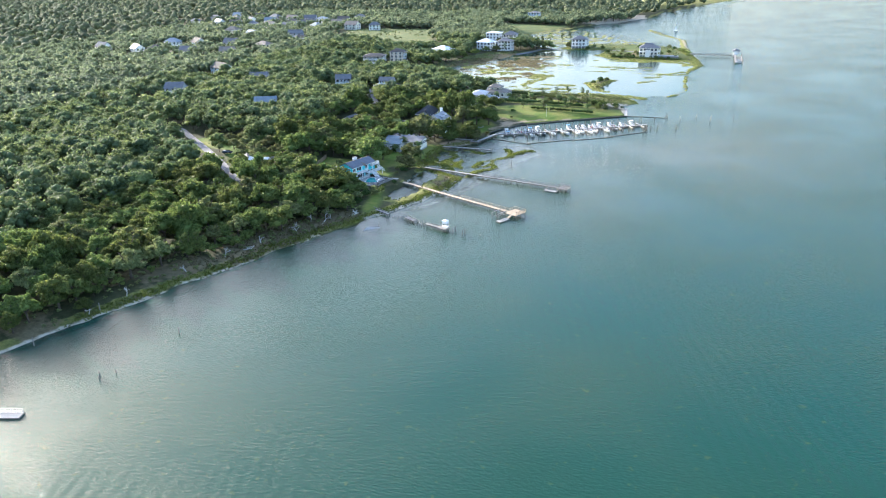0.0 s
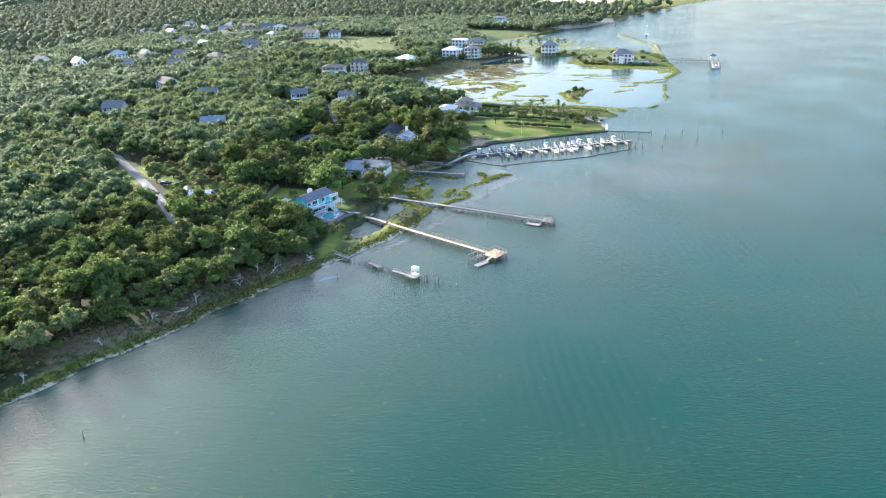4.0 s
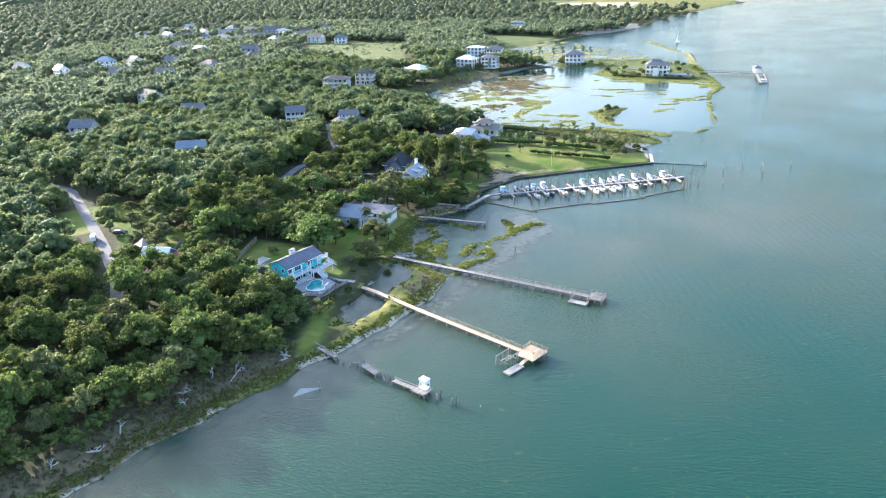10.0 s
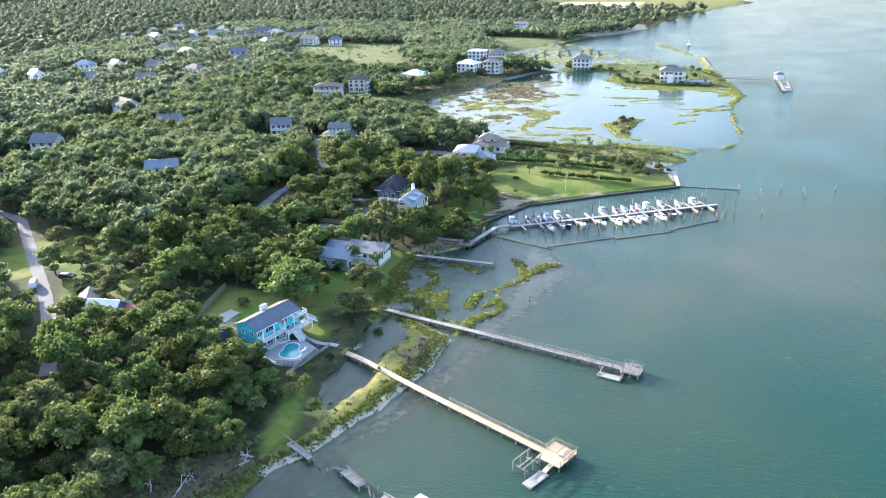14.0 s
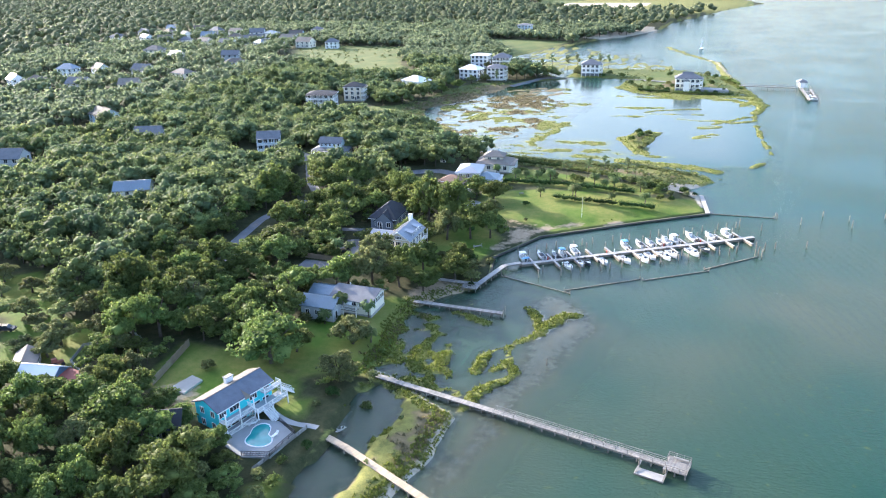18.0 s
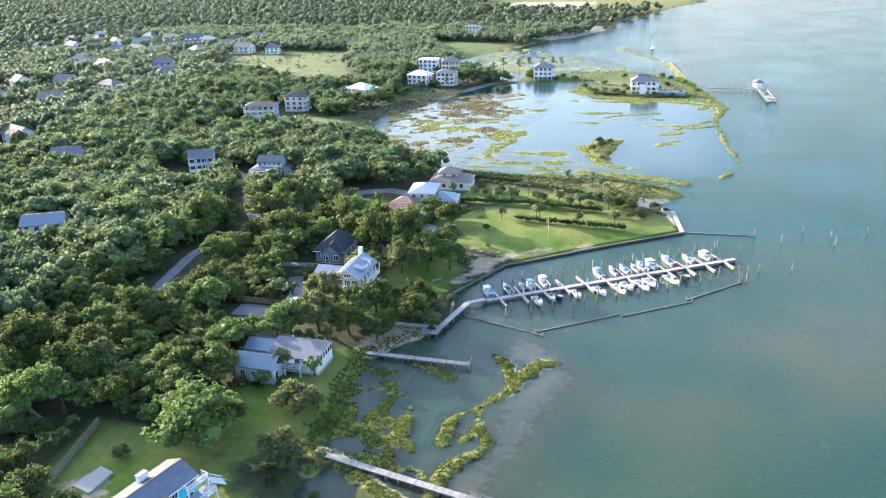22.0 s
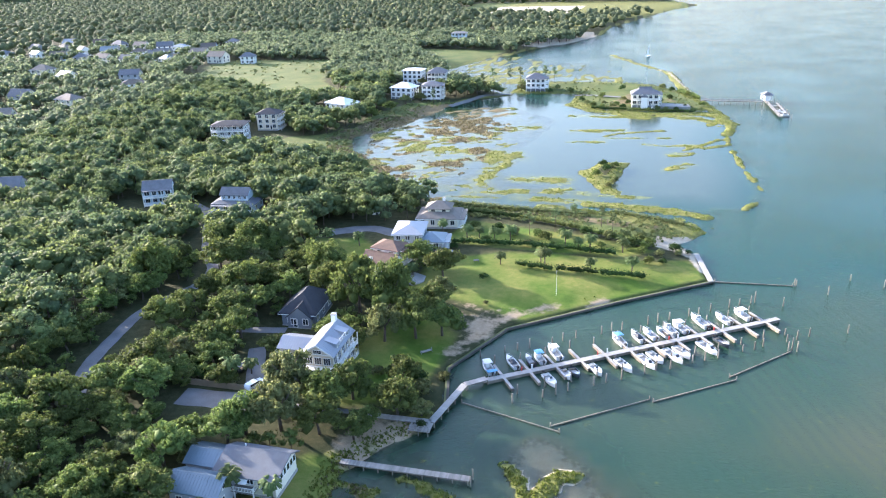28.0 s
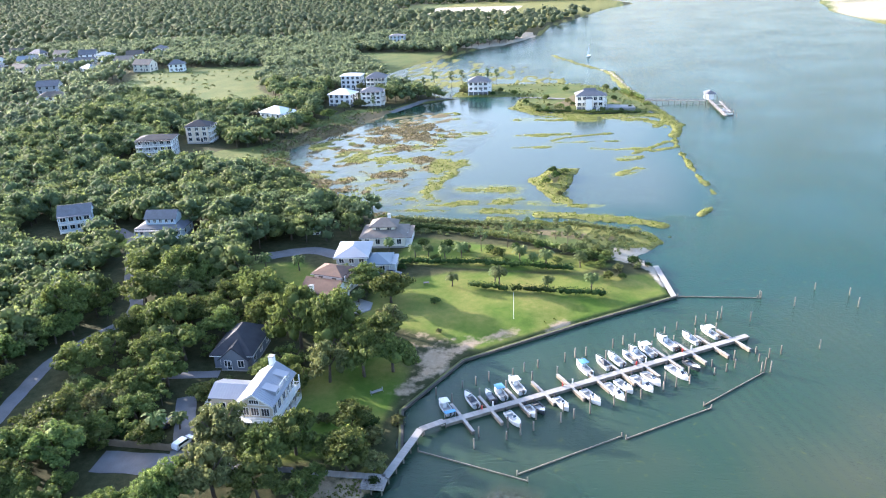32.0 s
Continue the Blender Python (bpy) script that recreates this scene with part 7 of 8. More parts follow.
house("brown_roof_house", "white house with a brown shingle roof", -95.8, -13.6, -12, 10.5, 8.0, 1, M["white"], M["brown_roof"], "gable", 2.4, 0.4, 3.2, {"S": 2, "E": 2, "N": 3, "W": 2}, "", (-1.5, -4.4, 2.2, M["white"]))
house("brown_roof_annexe", "white annexe under a brown shingle roof", -95.6, -6.4, -12, 8.6, 6.6, 2, M["white"], M["brown_roof"], "hip", 2.0, 0.4, 2.5, {"S": 2, "E": 2, "N": 2}, "E", depth=1.4)
house("metal_roof_house", "grey house with a blue-grey hipped metal roof", -94.0, 9.4, 8, 9.0, 12.0, 2, M["grey_wall"], M["metal_roof"], "hip", 2.1, 0.4, 2.6, {"S": 3, "E": 3, "N": 2, "W": 3}, "")
house("metal_roof_wing", "low grey wing with a blue-grey metal roof", -86.6, 8.2, 8, 8.0, 8.0, 1, M["grey_wall"], M["blue_metal"], "hip", 2.2, 0.4, 2.8, {"S": 2, "E": 3}, "E")
h = house("shingle_house", "large house with two tiers of taupe hipped roof and white porches", -89.8, 31.2, 6, 14.0, 11.5, 1, M["cream"], M["taupe_roof"], "hip", 2.8, 0.8, 3.0, {"S": 4, "E": 4, "N": 3, "W": 3}, "E")
block(h, 7.6, 5.6, 4.6, 6.5, M["cream"], name="upper_wall")
part("upper_roof", hip_geo(7.6, 5.6, 6.5, 2.2, 0.9), M["taupe_roof"], h)
for u in (-0.25, 0.25):
    window(h, u * 7.6, -2.8, 5.4, 1.3, 0.8, "S")
chimney(h, 1.5, 1.0, 7.0, 9.4, 0.9, 0.9, M["white"])
farm = house("porch_house", "pale house with a grey roof and a deep white porch", -168.4, 30.0, 6, 16.0, 9.0, 1, M["pale_blue"], M["grey_roof"], "hip", 1.9, 1.5, 2.8, {"S": 5, "E": 2, "N": 4, "W": 2}, "S")
block(farm, 10.4, 5.4, 5.0, 7.6, M["pale_blue"], 2.0, name="upper_wall")
part("upper_roof", gable_geo(10.4, 5.4, 7.6, 2.0, 0.5), M["grey_roof"], farm)
for u in (-0.4, -0.2, 0.0, 0.2, 0.4):
    window(farm, u * 10.4, -2.7, 6.0, 0.9, 1.2, "S")
stairs(farm, 0.0, -6.7, -0.2, 1.5, 3.0, 2.4, 0)
house("glass_front_house", "pale house with a steep grey roof and tall windows", -205.0, 34.0, 25, 10.5, 8.0, 2, M["pale_blue"], M["grey_roof"], "gable", 2.6, 0.8, 2.9, {"S": 4, "E": 2, "N": 3, "W": 2}, "S", depth=1.6)
house("tall_grey_house", "three-storey grey house with white balconies", -231.5, 137.0, 14, 17.0, 10.5, 3, M["grey_wall"], M["charcoal"], "hip", 1.9, 0.8, 2.8, {"S": 5, "E": 3, "N": 4, "W": 3}, "S")
house("tall_beige_house", "three-storey beige house with a charcoal hipped roof", -224.5, 167.0, 10, 11.5, 10.0, 3, M["beige"], M["charcoal"], "hip", 2.8, 0.7, 2.75, {"S": 3, "E": 3, "N": 3, "W": 3}, "E")
house("white_roof_house", "white house with a bright white metal roof", -202.0, 219.0, -22, 16.0, 12.0, 1, M["white"], M["white_roof"], "hip", 3.2, 2.4, 3.2, {"S": 4, "E": 3, "N": 3, "W": 3}, "E")
house("tall_white_house", "tall white waterfront house with a white roof", -176.0, 266.0, -10, 15.0, 11.0, 2, M["white"], M["white_roof"], "hip", 3.2, 1.6, 3.0, {"S": 4, "E": 3, "N": 3, "W": 3}, "")
house("porch_tower_house", "tall white house with porches round it and a grey roof", -157.5, 268.0, 8, 12.0, 10.5, 3, M["white"], M["grey_roof"], "hip", 2.4, 0.9, 2.75, {"S": 4, "E": 3, "N": 3, "W": 3}, "SE")
house("boxy_white_house", "tall boxy white house with a low white roof", -186.0, 322.0, 0, 14.0, 11.0, 3, M["white"], M["white_roof"], "hip", 1.6, 1.4, 3.0, {"S": 4, "E": 3, "N": 3, "W": 3}, "")
house("tall_cream_house", "tall cream house with a steep grey hipped roof", -166.5, 316.0, 6, 13.0, 11.0, 3, M["cream"], M["grey_roof"], "hip", 3.4, 1.4, 2.9, {"S": 5, "E": 3, "N": 3, "W": 3}, "S")
house("causeway_house", "white raised house with porches by the causeway", -94.6, 311.0, 4, 13.0, 11.0, 2, M["white"], M["grey_roof"], "hip", 3.4, 2.2, 3.0, {"S": 4, "E": 3, "N": 3, "W": 3}, "ES")
isl = house("island_house", "large cream house with a grey hipped roof on the island", -21.5, 260.0, 4, 15.5, 11.0, 2, M["cream"], M["grey_roof"], "hip", 3.4, 1.4, 3.2, {"S": 5, "E": 3, "N": 3, "W": 3}, "E")
block(isl, 6.4, 4.4, 7.6, 9.4, M["cream"], 2.0, name="dormer_wall")
part("dormer_roof", gable_geo(6.4, 4.4, 9.4, 2.0, 0.5), M["grey_roof"], isl)
balcony(isl, "S", 15.5, 11.0, 4.6, 2.2, 0.12, 0.5, 1.4)
balcony(isl, "S", 15.5, 11.0, 4.6, 2.2, -0.5, -0.22, 1.4)
stairs(isl, 4.5, -7.8, -0.3, 1.6, 2.0, 3.0, 0)
part("bay", Geo().prism([(-2.6, -7.6), (1.2, -7.6), (1.2, -5.4), (-2.6, -5.4)], -0.4, 6.4), M["white"], isl)
part("bay_roof", hip_geo(3.8, 2.4, 6.4, 1.2, 0.3).mesh("bay_roof", M["grey_roof"]), None, isl, m=pose(-0.7, -6.5, 0))
pad("island_terrace", [(-13, 262), (4, 260), (5, 252), (-12, 252)], 0.0, 2.3, M["concrete"], "pale terrace beside the island house", "terrace")
house("lone_far_house", "pale four-square house above the far marsh", -212.0, 574.0, 5, 15.0, 12.0, 3, M["pale_blue"], M["grey_roof"], "hip", 1.8, 1.5, 3.0, {"S": 4, "E": 3, "N": 3, "W": 3}, "")
house("blue_roof_house", "house with a pale blue metal roof deep among trees", -212.0, -52.0, 28, 13.0, 8.5, 1, M["cream"], M["blue_metal"], "gable", 2.4, 2.6, 3.0, {"S": 4, "E": 2, "N": 3, "W": 2}, "", None, True)
house("wood_house", "grey house under a pale shingle roof deep among trees", -272.0, 28.0, 20, 13.0, 9.0, 1, M["grey_wall"], M["grey_roof"], "gable", 3.0, 3.0, 3.0, {"S": 4, "E": 2, "N": 3, "W": 2}, "")
barn = house("blue_barn", "blue barn with a rusty and pale roof", -137.0, -167.4, 10, 8.5, 6.0, 1, M["blue_wall"], M["white_roof"], "gable", 1.9, 0.2, 3.0, {"S": 2, "E": 1, "W": 1}, "")
part("lean_to_roof", Geo().add([(4.4, -2.4, 3.1), (8.4, -2.0, 2.3), (8.4, 2.6, 2.3), (4.4, 3.2, 3.1), (4.4, -2.4, 2.95), (8.4, -2.0, 2.15), (8.4, 2.6, 2.15), (4.4, 3.2, 2.95)], [(0, 1, 2, 3), (7, 6, 5, 4), (0, 4, 5, 1), (1, 5, 6, 2), (2, 6, 7, 3)]), M["red_roof"], barn)
part("lean_to_wall", Geo().box(4.3, -1.9, -0.4, 8.2, 2.4, 2.15), M["blue_wall"], barn)
house("long_shed", "long low shed with a pale brown roof", -146.0, -164.0, 128, 9.0, 4.6, 1, M["tan"], M["taupe_roof"], "gable", 1.3, 0.2, 2.5, {"S": 3, "N": 3}, "")
house("garden_house", "low house with a dark shingle roof under the oaks", -100.0, -174.0, 28, 9.0, 6.0, 1, M["slate_wall"], M["charcoal"], "gable", 2.2, 0.3, 2.6, {"S": 3, "N": 3}, "")
house("garden_shed", "tiny white garden shed", -116.0, 37.0, 15, 2.6, 2.2, 1, M["white"], M["grey_roof"], "gable", 0.9, 0.1, 2.1, {"S": 1}, "")
walls = [M["white"], M["cream"], M["grey_wall"], M["pale_blue"], M["white"]]
roofs = [M["grey_roof"], M["taupe_roof"], M["grey_roof"], M["dark_taupe_roof"], M["blue_metal"]]
for i, (x, y) in enumerate(SUBURB):
    k = i % 5
    colour = ("white", "cream", "grey", "pale blue", "white")[k]
    roofc = ("grey", "taupe", "grey", "dark taupe", "blue-grey metal")[k]
    house("suburb_house", "%s house with a %s roof among far trees" % (colour, roofc), x, y, float(rs.uniform(-30, 30)), float(rs.uniform(12, 17)), float(rs.uniform(9, 12)), 2, walls[k], roofs[k],
          "gable" if i % 3 else "hip", float(rs.uniform(3.0, 4.2)), 0.4, 3.0, {"S": 3, "E": 2}, "", group="far houses")


# ==== cars ====
def car(x, y, rz, paint, label, van=False):
    c = thing("parked_car", x, y, gz(x, y) + 0.15, rz, label, "car", "parked cars")
    L, W2, H1, H2 = 4.7, 0.92, 0.95, 2.0 if van else 1.5
    prof = [(-L / 2, 0.35), (-L / 2, H1), (-L / 2 + 0.3, H2), (0.5 if not van else 1.2, H2), (1.2 if not van else 1.8, H1), (L / 2 - 0.1, H1 - 0.15), (L / 2, 0.35)]
    g = Geo()
    n = len(prof)
    for s in (-1, 1):
        for px_, pz in prof:
            g.v.append((px_, s * W2 * (1 if pz <= H1 else 0.82), pz))
    g.f = [tuple(range(n)), tuple(range(2 * n - 1, n - 1, -1))] + [(i, i + n, (i + 1) % n + n, (i + 1) % n) for i in range(n)]
    body = part("body", g, paint, c)
    part("windscreen", Geo().add([(0.56 if not van else 1.25, -0.7, H2 - 0.06), (0.56 if not van else 1.25, 0.7, H2 - 0.06), (1.2 if not van else 1.82, 0.78, H1 + 0.06), (1.2 if not van else 1.82, -0.78, H1 + 0.06)], [(3, 2, 1, 0)]), M["glass"], c, m=pose(0.02, 0, 0.02))
    for s in (-1, 1):
        part("side_window", Geo().add([(-L / 2 + 0.45, s * 0.93, H1 + 0.06), (1.0, s * 0.93, H1 + 0.06), (0.45, s * 0.78, H2 - 0.08), (-L / 2 + 0.55, s * 0.78, H2 - 0.08)], [(0, 1, 2, 3)]), M["glass"], c)
        for xx in (-1.45, 1.45):
            part("wheel", Geo().tube((xx, s * 0.78, 0.33), (xx, s * 0.95, 0.33), 0.33, 0.33, 14), M["tyre"], c)
        part("headlight", Geo().box(L / 2 - 0.06, s * 0.7 - 0.15, 0.6, L / 2 + 0.02, s * 0.7 + 0.15, 0.74), M["metal"], c)


car(-103, -81.2, 70, M["car_white"], "white car parked on the drive")
car(-109.2, -75.0, 70, M["car_dark"], "dark car parked beside the garage")
car(-172, -158.5, 130, M["car_white"], "white van parked beside the lane", True)
car(-167, -151, 20, M["car_dark"], "black car parked on the grass")
car(-80.4, 3.0, 5, M["car_dark"], "dark car parked by the hedge")
tr = thing("tractor", -140.4, -160.2, gz(-140.4, -160.2), 60, "rusty red tractor beside the barn", "tractor")
part("body", Geo().box(-1.4, -0.4, 0.6, 1.2, 0.4, 1.3), M["rust"], tr)
part("cab", Geo().box(-1.3, -0.5, 1.3, -0.2, 0.5, 2.2), M["rust"], tr)
for x, y, r_ in ((-0.9, 0.65, 0.65), (-0.9, -0.65, 0.65), (0.9, 0.5, 0.42), (0.9, -0.5, 0.42)):
    part("wheel", Geo().tube((x, y - 0.15, r_), (x, y + 0.15, r_), r_, r_, 14), M["tyre"], tr)


# ==== fences and garden walls ====
def board_fence(pts, h, material, label, name="board_fence", board=0.3):
    for a, b in zip(pts, pts[1:]):
        L = math.hypot(b[0] - a[0], b[1] - a[1])
        f = thing(name, a[0], a[1], gz(*a), math.degrees(math.atan2(b[1] - a[1], b[0] - a[0])), label, "fence", "garden fences")
        dz = gz(*b) - gz(*a)
        n = int(L / board)
        one = Geo().box(-L / n * 0.47, -0.025, -0.4, L / n * 0.47, 0.025, h).mesh("board", material)
        for j in range(n):
            x = (j + 0.5) * L / n
            part("board", one, None, f, m=pose(x, 0, dz * x / L + 0.05 * math.sin(j * 7.1)))
        for i in range(int(L / 2.4) + 1):
            x = min(L, i * 2.4)
            part("post", Geo().box(x - 0.06, 0.03, dz * x / L - 0.4, x + 0.06, 0.15, dz * x / L + h + 0.1), material, f)
        part("rail", Geo().beam((0, 0.06, h * 0.75), (L, 0.06, dz + h * 0.75), 0.06, 0.1), material, f)


board_fence([(-113.5, -160), (-117.5, -142)], 1.9, M["fence_wood"], "brown board fence at the lawn edge")
board_fence([(-119, -83.2), (-104.6, -83.2)], 1.6, M["fence_wood"], "weathered board fence beside the lane")
board_fence([(-139, -158), (-126, -164.5)], 0.9, M["wall_block"], "low pale garden wall", "garden_wall", 0.9)
board_fence([(-142, -139), (-129, -144.5)], 1.0, M["wall_block"], "low pale garden wall", "garden_wall", 0.9)
board_fence([(-139, -158), (-142, -151), (-138, -147)], 0.8, M["dock_pale"], "thin pale garden rail", "garden_rail", 1.2)
board_fence([(-73, -163), (-76, -178)], 0.9, M["dock_old"], "thin garden fence running down to the marsh", "garden_rail", 1.5)
fp = thing("flagpole", -43, -19, gz(-43, -19), 0, "slender white flagpole on the lawn", "flagpole")
part("pole", Geo().tube((0, 0, -0.3), (0, 0, 7.5), 0.05, 0.03, 8), M["white"], fp)
part("finial", Geo().tube((0, 0, 7.5), (0, 0, 7.65), 0.08, 0.03, 8), M["metal"], fp)
part("halyard_cleat", Geo().box(-0.1, -0.03, 1.1, 0.1, 0.03, 1.2), M["metal"], fp)
dish = thing("satellite_dish", -96.5, -128, gz(-96.5, -128), 200, "pale blue dish on a short pole", "dish")
part("pole", Geo().tube((0, 0, -0.3), (0, 0, 1.4), 0.05, 0.05, 8), M["metal"], dish)
part("bowl", Geo().tube((0, 0, 1.5), (0.25, 0, 1.75), 0.2, 0.75, 14), M["pale_blue"], dish)
sw = thing("garden_swing", -70, -57, gz(-70, -57), 40, "pale bench hammock under the oak", "hammock")
part("bed", Geo().beam((-1.2, 0, 0.55), (1.2, 0, 0.55), 0.9, 0.08), M["dock_pale"], sw)
for s in (-1.4, 1.4):
    part("stand", Geo().beam((s, -0.4, 0), (s, 0, 1.2), 0.08).beam((s, 0.4, 0), (s, 0, 1.2), 0.08), M["dock_pale"], sw)
for x, y, a in ((-84, 3, 0.0), (-69.5, -2, 20.0)):
    t = thing("garden_table", x, y, gz(x, y), a, "small dark garden table", "table", "garden tables")
    part("tabletop", Geo().box(-0.8, -0.5, 0.7, 0.8, 0.5, 0.76), M["dark_vinyl"], t)
    for sx in (-0.7, 0.7):
        for sy in (-0.4, 0.4):
            part("leg", Geo().box(sx - 0.04, sy - 0.04, 0, sx + 0.04, sy + 0.04, 0.7), M["dark_vinyl"], t)


# ==== hedges, palms and bushes ====
def hedge(a, b, width, h, label, seed, leaf="leaf_hedge"):
    r = np.random.default_rng(seed)
    L = math.hypot(b[0] - a[0], b[1] - a[1])
    n = int(L / 0.8)
    t = (np.arange(n) + 0.5) / n
    c = np.stack([a[0] + (b[0] - a[0]) * t + r.normal(scale=0.15, size=n), a[1] + (b[1] - a[1]) * t + r.normal(scale=0.2, size=n), np.full(n, h * 0.5)], 1)
    zz = np.array([gz(x, y) for x, y in c[:, :2]])
    c[:, 2] = zz + h * r.uniform(0.4, 0.62, n)
    v, f = lumps(r, c, r.uniform(0.85, 1.15, n) * width / 2, ICO1, 26, 0.3)
    ob = new("hedge", raw_mesh("hedge", v, f, M[leaf]))
    return tagged(ob, label, "hedge", "garden hedges")


hedge((-57, -2), (-46, -3.2), 2.9, 2.2, "clipped dark green hedge across the lawn", 1)
hedge((-45, -3.2), (-33, -3.6), 2.9, 2.2, "clipped dark green hedge across the lawn", 2)
hedge((-32, -3.6), (-19, -3.4), 2.9, 2.2, "clipped dark green hedge across the lawn", 3)
hedge((-80, 12), (-58, 13.5), 3.2, 2.4, "loose dark green hedge between two lawns", 4)
hedge((-58, 13.5), (-28, 12), 3.0, 2.3, "loose dark green hedge between two lawns", 5)
hedge((-84, 45), (-62, 41), 3.4, 2.6, "tall hedge along the marsh", 6)
hedge((-62, 41), (-40, 32), 3.0, 2.4, "tall hedge along the marsh", 7, "leaf_oak")
hedge((-40, 32), (-18, 20), 3.4, 2.6, "tall hedge along the marsh", 8, "leaf_oak")
hedge((-72, -140), (-79, -148), 2.2, 1.6, "garden shrubs along the path", 9, "leaf_oak")
hedge((-30, 56), (-6, 46), 2.6, 1.5, "low scrub along the marsh edge", 10, "leaf_grey")
hedge((-92, 56), (-40, 50), 3.0, 1.8, "low scrub along the marsh edge", 11, "leaf_grey")
hedge((-52, 250), (-32, 248), 3.0, 2.2, "shrubs before the island house", 12)
hedge((-30, 247), (8, 249), 2.6, 1.6, "shrubs before the island house", 13, "leaf_oak")
hedge((0, 310), (12, 285), 4.0, 3.0, "shrubs along the island shore", 14, "leaf_oak")

PALMS = []
for i in range(3):
    r = np.random.default_rng(300 + i)
    g = Geo()
    top = 3.4 + 0.6 * i
    g.tube((0, 0, -0.3), (0.15, 0.1, top * 0.5), 0.2, 0.16, 8).tube((0.15, 0.1, top * 0.5), (0.1, 0, top), 0.16, 0.19, 8)
    lf = Geo()
    for k in range(26):
        a, lift_ = k * 2.399, 0.9 - 1.5 * (k / 26)
        d = Vector((math.cos(a), math.sin(a), 0))
        s = Vector((-d.y, d.x, 0))
        L = float(r.uniform(1.5, 2.2))
        p0 = Vector((0.1, 0, top))
        p1 = p0 + d * L * 0.55 + Vector((0, 0, L * lift_ * 0.55))
        p2 = p0 + d * L + Vector((0, 0, L * (lift_ - 0.45) * 0.7))
        for j in (-1, 1):
            lf.add([p0, p1 + s * j * 0.42 - Vector((0, 0, 0.12)), p1, p2], [(0, 1, 2), (1, 3, 2)])
        lf.add([p1 + s * 0.42, p2 + s * 0.5 - Vector((0, 0, 0.1)), p2], [(0, 1, 2)])
        lf.add([p1 - s * 0.42, p2 - s * 0.5 - Vector((0, 0, 0.1)), p2], [(0, 1, 2)])
    PALMS.append((g.mesh("trunk", M["bark"], True), lf.mesh("fronds", M["leaf_palm"]), 1.2))
for i, (x, y) in enumerate(((-62, -2), (-50, 1), (-48.4, -1), (-35, -1), (-23, 0), (-36, 13), (-73, 19), (-86, 21), (-93, -4), (-86, -15), (-82.4, -113.6), (-90, -114.8), (-91.4, -121), (-76.6, 17),
                            (-62, 16), (-40, 14.5), (-26, 15), (-44, 15), (-116, -4), (-110, 4), (-109, -80), (-106.4, -76.5), (-96.5, -79.5), (-120, 2), (-76.5, -125), (-67, 16))):
    plant(PALMS[i % 3], x, y, 0.95 + 0.1 * (i % 3), "palm_tree", "fan palm with a slender trunk and ragged green fronds", "palm trees", None, 1.0, ("trunk", "fronds"))
for i, (x, y, s) in enumerate(((-57, 25, 0.6), (-43, 36, 0.6), (-34, 38, 0.55), (-49, 29, 0.62), (-30, 33, 0.5), (-126, 43, 0.8), (-118, 39, 0.85),
                                (-107, 43, 0.8), (-100, 42, 0.75), (-186, 200, 0.8), (-86, 344, 0.8), (-92, 340, 0.9), (-100, 344, 0.8), (-110, 338, 0.9), (-117, 334, 0.9), (-129, 333, 0.9), (-135, 324, 0.8), (-152, 250, 0.7))):
    plant(PINES[i % 3], x, y, s, "pine_tree", "slim pine with an airy green crown", "pine trees")
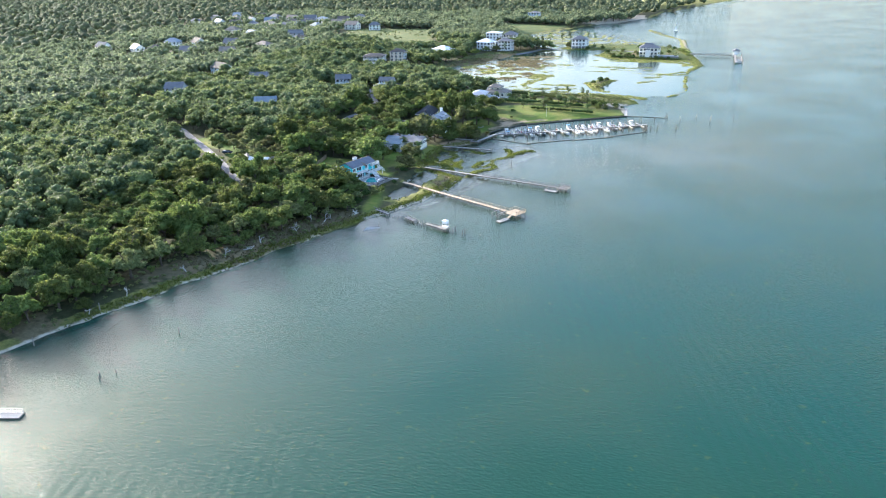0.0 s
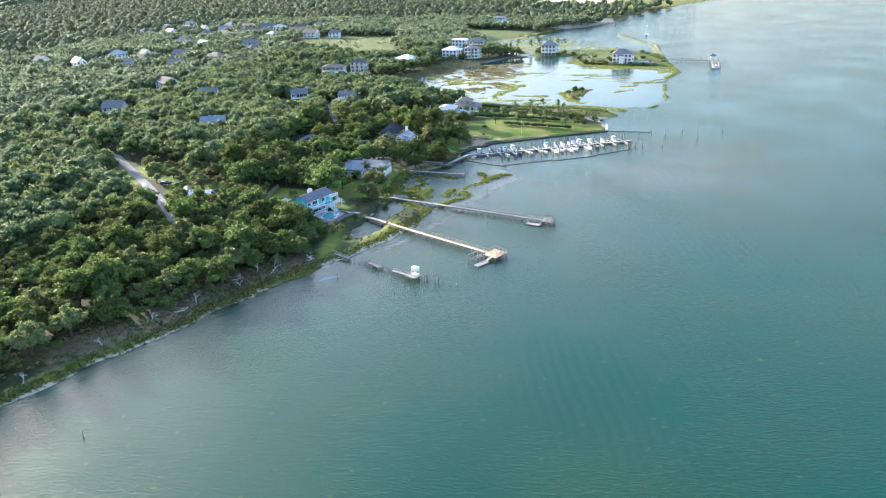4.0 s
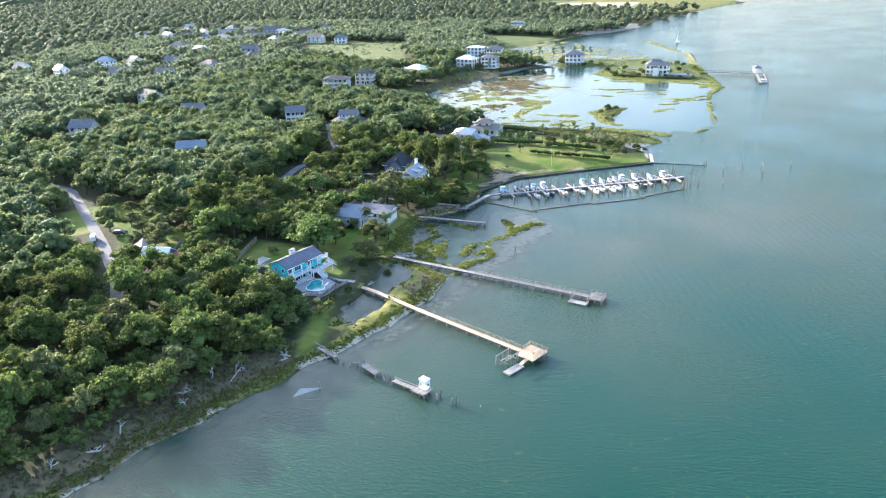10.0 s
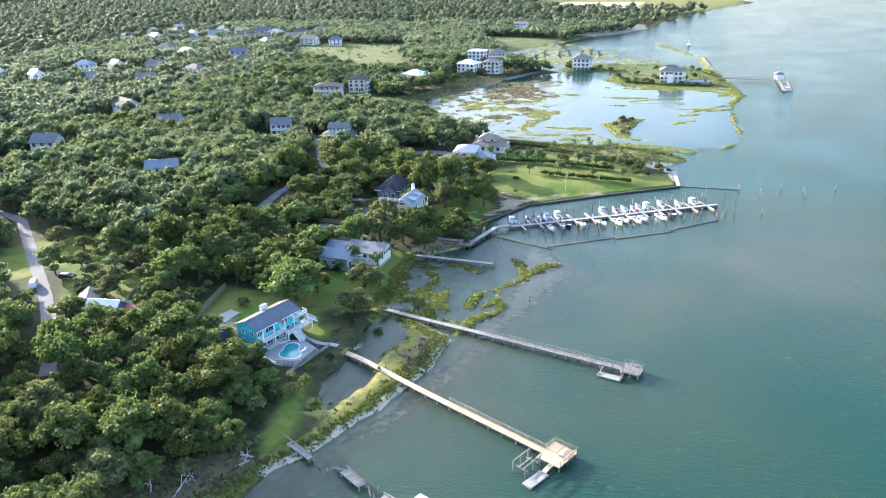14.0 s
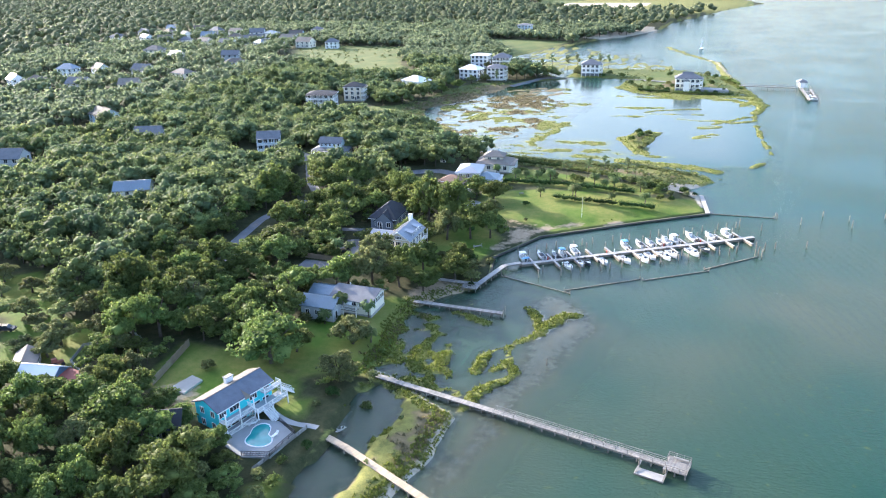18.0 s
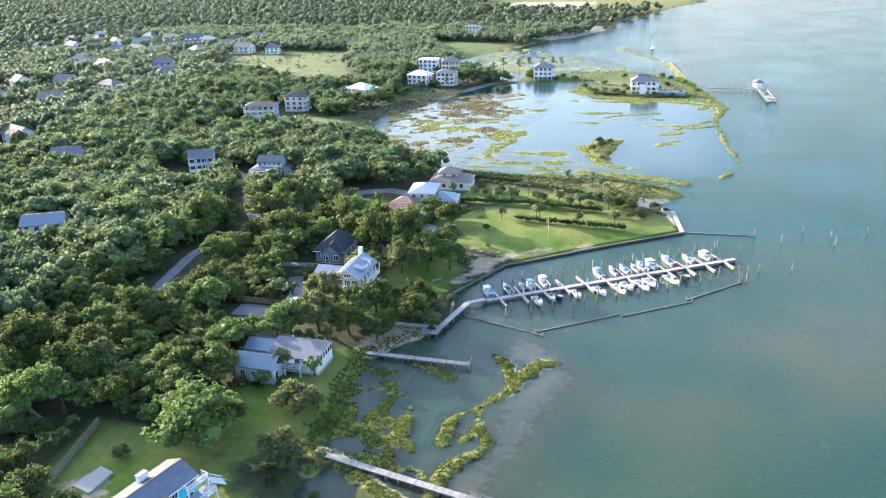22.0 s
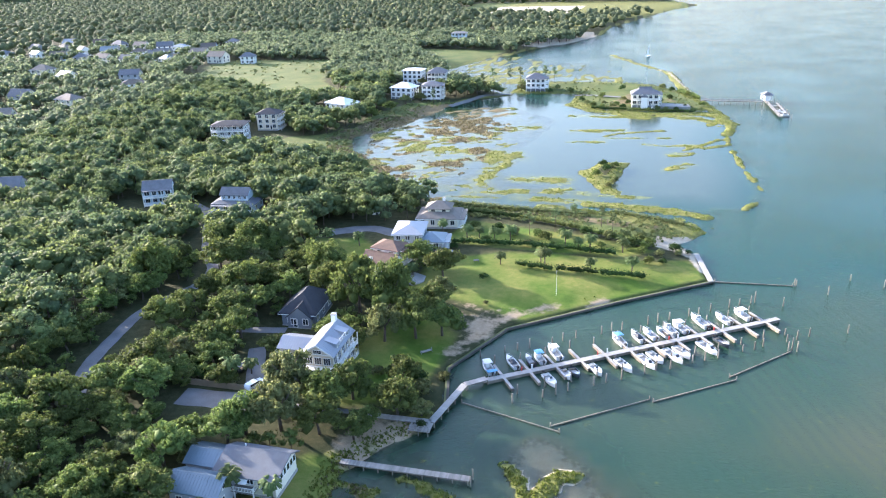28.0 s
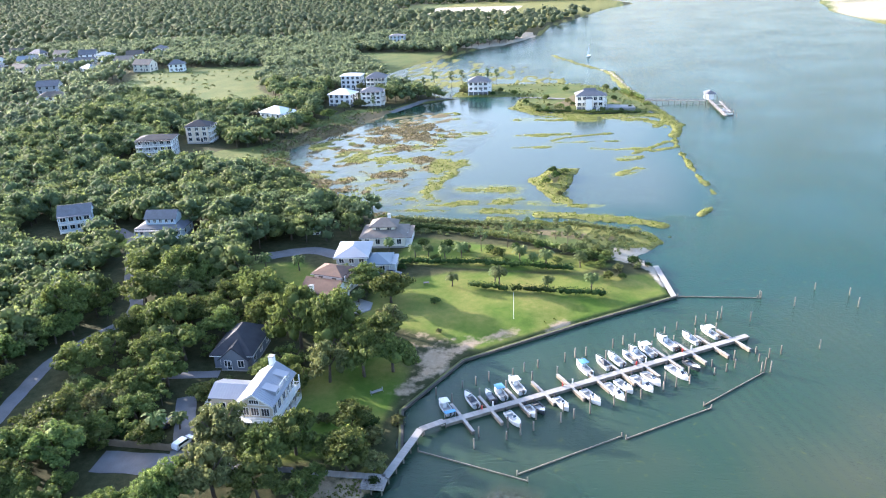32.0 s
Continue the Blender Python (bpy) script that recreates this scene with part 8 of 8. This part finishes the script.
bush_spots = [(-31, 264, 1.4), (-12, 270, 1.5), (-34, 272, 1.6), (-6, 282, 1.5), (-14, 251, 1.2), (-9, 250, 1.1), (-3, 250, 1.2), (-38, 258, 1.5), (-56, 262, 1.5), (-60, 272, 1.6), (-48, 285, 1.5), (-24, 300, 1.6), (-36, 312, 1.7), (-70, 305, 1.6), (-80, 312, 1.7), (-84, 304, 1.4), (-51, 21, 1.5), (-62, 23, 1.6), (-68, 27, 1.5), (-76, 27, 1.5), (-31, 26, 1.6), (-23, 21, 1.7), (-18, 22, 1.6), (-15, 14, 1.2), (-10, 21, 1.5), (-21, 26, 1.5), (-37, 22, 1.3), (-39, 29, 1.4), (-54, 24, 1.3), (-26, 29, 1.4), (-46, 27, 1.3), (-33, 18, 1.0), (-56, 14.6, 1.1), (-48, 14.6, 1.0), (-70, 15, 1.2), (-97, -121.6, 1.3), (-92.5, -121.2, 1.0), (-88, -118.4, 0.9), (-71, -184, 1.3), (-73, -188, 1.5), (-70, -180, 1.1), (-75, -192, 1.6), (-72, -196, 1.3), (-70, -77, 2.2), (-66, -74, 1.8), (-68, -70, 1.6), (-74, -78, 1.7), (-63, -66, 1.2), (-121, -76, 1.3), (-117, -72, 1.2), (-109, -81, 1.3), (-65, -13, 1.0), (-81, -29, 0.9), (-61, -29, 0.6), (-14, 9, 0.9), (-18, 8, 1.2), (-9, 18, 1.0), (-6, 20, 0.8), (-20, 16, 1.2), (-25, 18, 1.1), (-36, 112, 1.6), (-40, 104, 1.4), (-32, 98, 1.2), (-38, 120, 1.5), (-33, 118, 1.4), (-34, 90, 1.0),
              (-79, -124, 0.9), (-72, -128, 0.7), (-69, -140, 1.0), (-74, -150, 1.1), (-72, -174, 0.8), (-74, -179, 1.0), (-70, -168, 0.8), (-66, -150, 0.9), (-75, -155, 0.7), (-63, -86, 1.0), (-66, -80, 1.2), (-78, -70, 1.2), (-76, -45, 1.0),
              (-46, 252, 1.4), (-40, 254, 1.6), (-34, 252, 1.5), (-52, 256, 1.6), (-46, 262, 1.2), (2, 256, 1.2), (12, 262, 1.4), (-10, 322, 1.8), (-4, 312, 1.6), (6, 296, 1.6), (-106, -150, 1.2), (-132, -154, 1.4), (-128, -158, 1.2), (-134, -148, 1.3),
              (-118, -80, 1.3), (-113, -79, 1.1), (-104, -58, 0.9), (-98, -55, 0.8), (-73, -32, 0.7), (-88, -24, 1.1), (-79, 8, 1.0), (-84, 14, 1.0), (-76, 12, 0.9)]
for i, (x, y, s) in enumerate(bush_spots):
    plant(BUSHES[i % 3], x, y, s, "garden_bush", "rounded dense green garden shrub", "garden bushes", None, 1.0, ("stem", "foliage"))


# ==== bleached trees on the shore ====
def dead_tree(x, y, rz, size, fallen, seed):
    r = np.random.default_rng(seed)
    t = thing("dead_tree", x, y, gz(x, y) + 0.1, rz, "fallen bleached tree with bare branches" if fallen else "bleached bare dead tree on the shore", "dead tree", "dead trees")

    def grow(g, p, d, length, rad, level):
        q = p + d * length
        g.tube(p, q, rad, rad * 0.6, 6)
        if level == 0:
            return
        for _ in range(3):
            n = (d + Vector(r.normal(scale=0.65, size=3))).normalized()
            grow(g, p + d * length * float(r.uniform(0.55, 1.0)), n, length * float(r.uniform(0.5, 0.75)), rad * 0.5, level - 1)

    stem = Geo().tube((0, 0, -0.2), (0.4, 0, size * 0.35) if not fallen else (size, 0, 0.5), 0.2, 0.14, 7)
    part("stem", stem, M["dead"], t)
    for k in range(3):
        g = Geo()
        d = Vector((r.normal(scale=0.6), r.normal(scale=0.6), 0.8 if not fallen else 0.4)).normalized()
        base = Vector((0.4, 0, size * 0.33)) if not fallen else Vector((size * (0.5 + 0.22 * k), 0, 0.4))
        grow(g, base, d, size * 0.32, 0.11, 2)
        part("branch", g, M["dead"], t)


for i, (x, y, rz, s, fl) in enumerate(((-83, -228, 20, 4.0, True), (-79, -220, 70, 3.4, False), (-74.5, -219.5, 98, 6.0, True), (-69, -209, 40, 3.0, True), (-67, -205, 200, 2.6, True), (-84, -244, 130, 3.6, True), (-88, -258, 60, 3.6, False),
                                       (-92, -272, 150, 3.2, True), (-78, -231, 300, 3.0, False), (-97, -292, 40, 3.4, False), (-86, -251, 10, 3.0, True), (-68, -160.5, 30, 1.8, True), (-99, -304, 80, 2.4, False))):
    dead_tree(x, y, rz, s, fl, 500 + i)


# ==== marsh grass ====
def grass(name, label, mask, n, seed, height, material, x0, x1, y0, y1):
    r = np.random.default_rng(seed)
    x, y = r.uniform(x0, x1, n * 8), r.uniform(y0, y1, n * 8)
    keep = sample(mask, x, y) > r.uniform(0.25, 0.9, len(x))
    x, y = x[keep][:n], y[keep][:n]
    z = sample(Z, x, y)
    k = len(x) * 3
    a = r.uniform(0, math.pi, k)
    cx, cy, cz = np.repeat(x, 3) + r.normal(scale=0.22, size=k), np.repeat(y, 3) + r.normal(scale=0.22, size=k), np.repeat(z, 3)
    w, h = r.uniform(0.18, 0.4, k), r.uniform(0.6, 1.15, k) * height
    lean = r.normal(scale=0.3, size=(k, 2))
    v = np.stack([np.stack([cx - np.cos(a) * w, cy - np.sin(a) * w, cz - 0.1], 1), np.stack([cx + np.cos(a) * w, cy + np.sin(a) * w, cz - 0.1], 1),
                  np.stack([cx + lean[:, 0] * h, cy + lean[:, 1] * h, cz + h], 1)], 1).reshape(-1, 3)
    ob = new(name, raw_mesh(name, v, np.arange(len(v)).reshape(-1, 3), material))
    tagged(ob, label, "grass", kind="stuff")


dry = (Z > 0.0) & (Z < 0.75)
near_marsh = np.where(dry, np.maximum(np.clip(marsh_green, 0, 1), brown), 0.0)
grass("marsh_grass", "yellow-green marsh grass on the spits and banks", np.where((Y < 60), near_marsh, 0), 15000, 61, 0.45, M["marsh_blade"], -100, -20, -335, 60)
grass("lagoon_grass", "yellow-green marsh grass of the lagoon edges", np.where((Y > 30) & (Z > 0.04), near_marsh * (1 - brown), 0), 7000, 62, 0.34, M["marsh_blade"], -190, 35, 34, 330)
grass("brown_reeds", "brown reeds and dry marsh clumps", np.where(Z > 0, brown, 0), 8000, 63, 0.6, M["marsh_brown"], -190, -40, -270, 220)
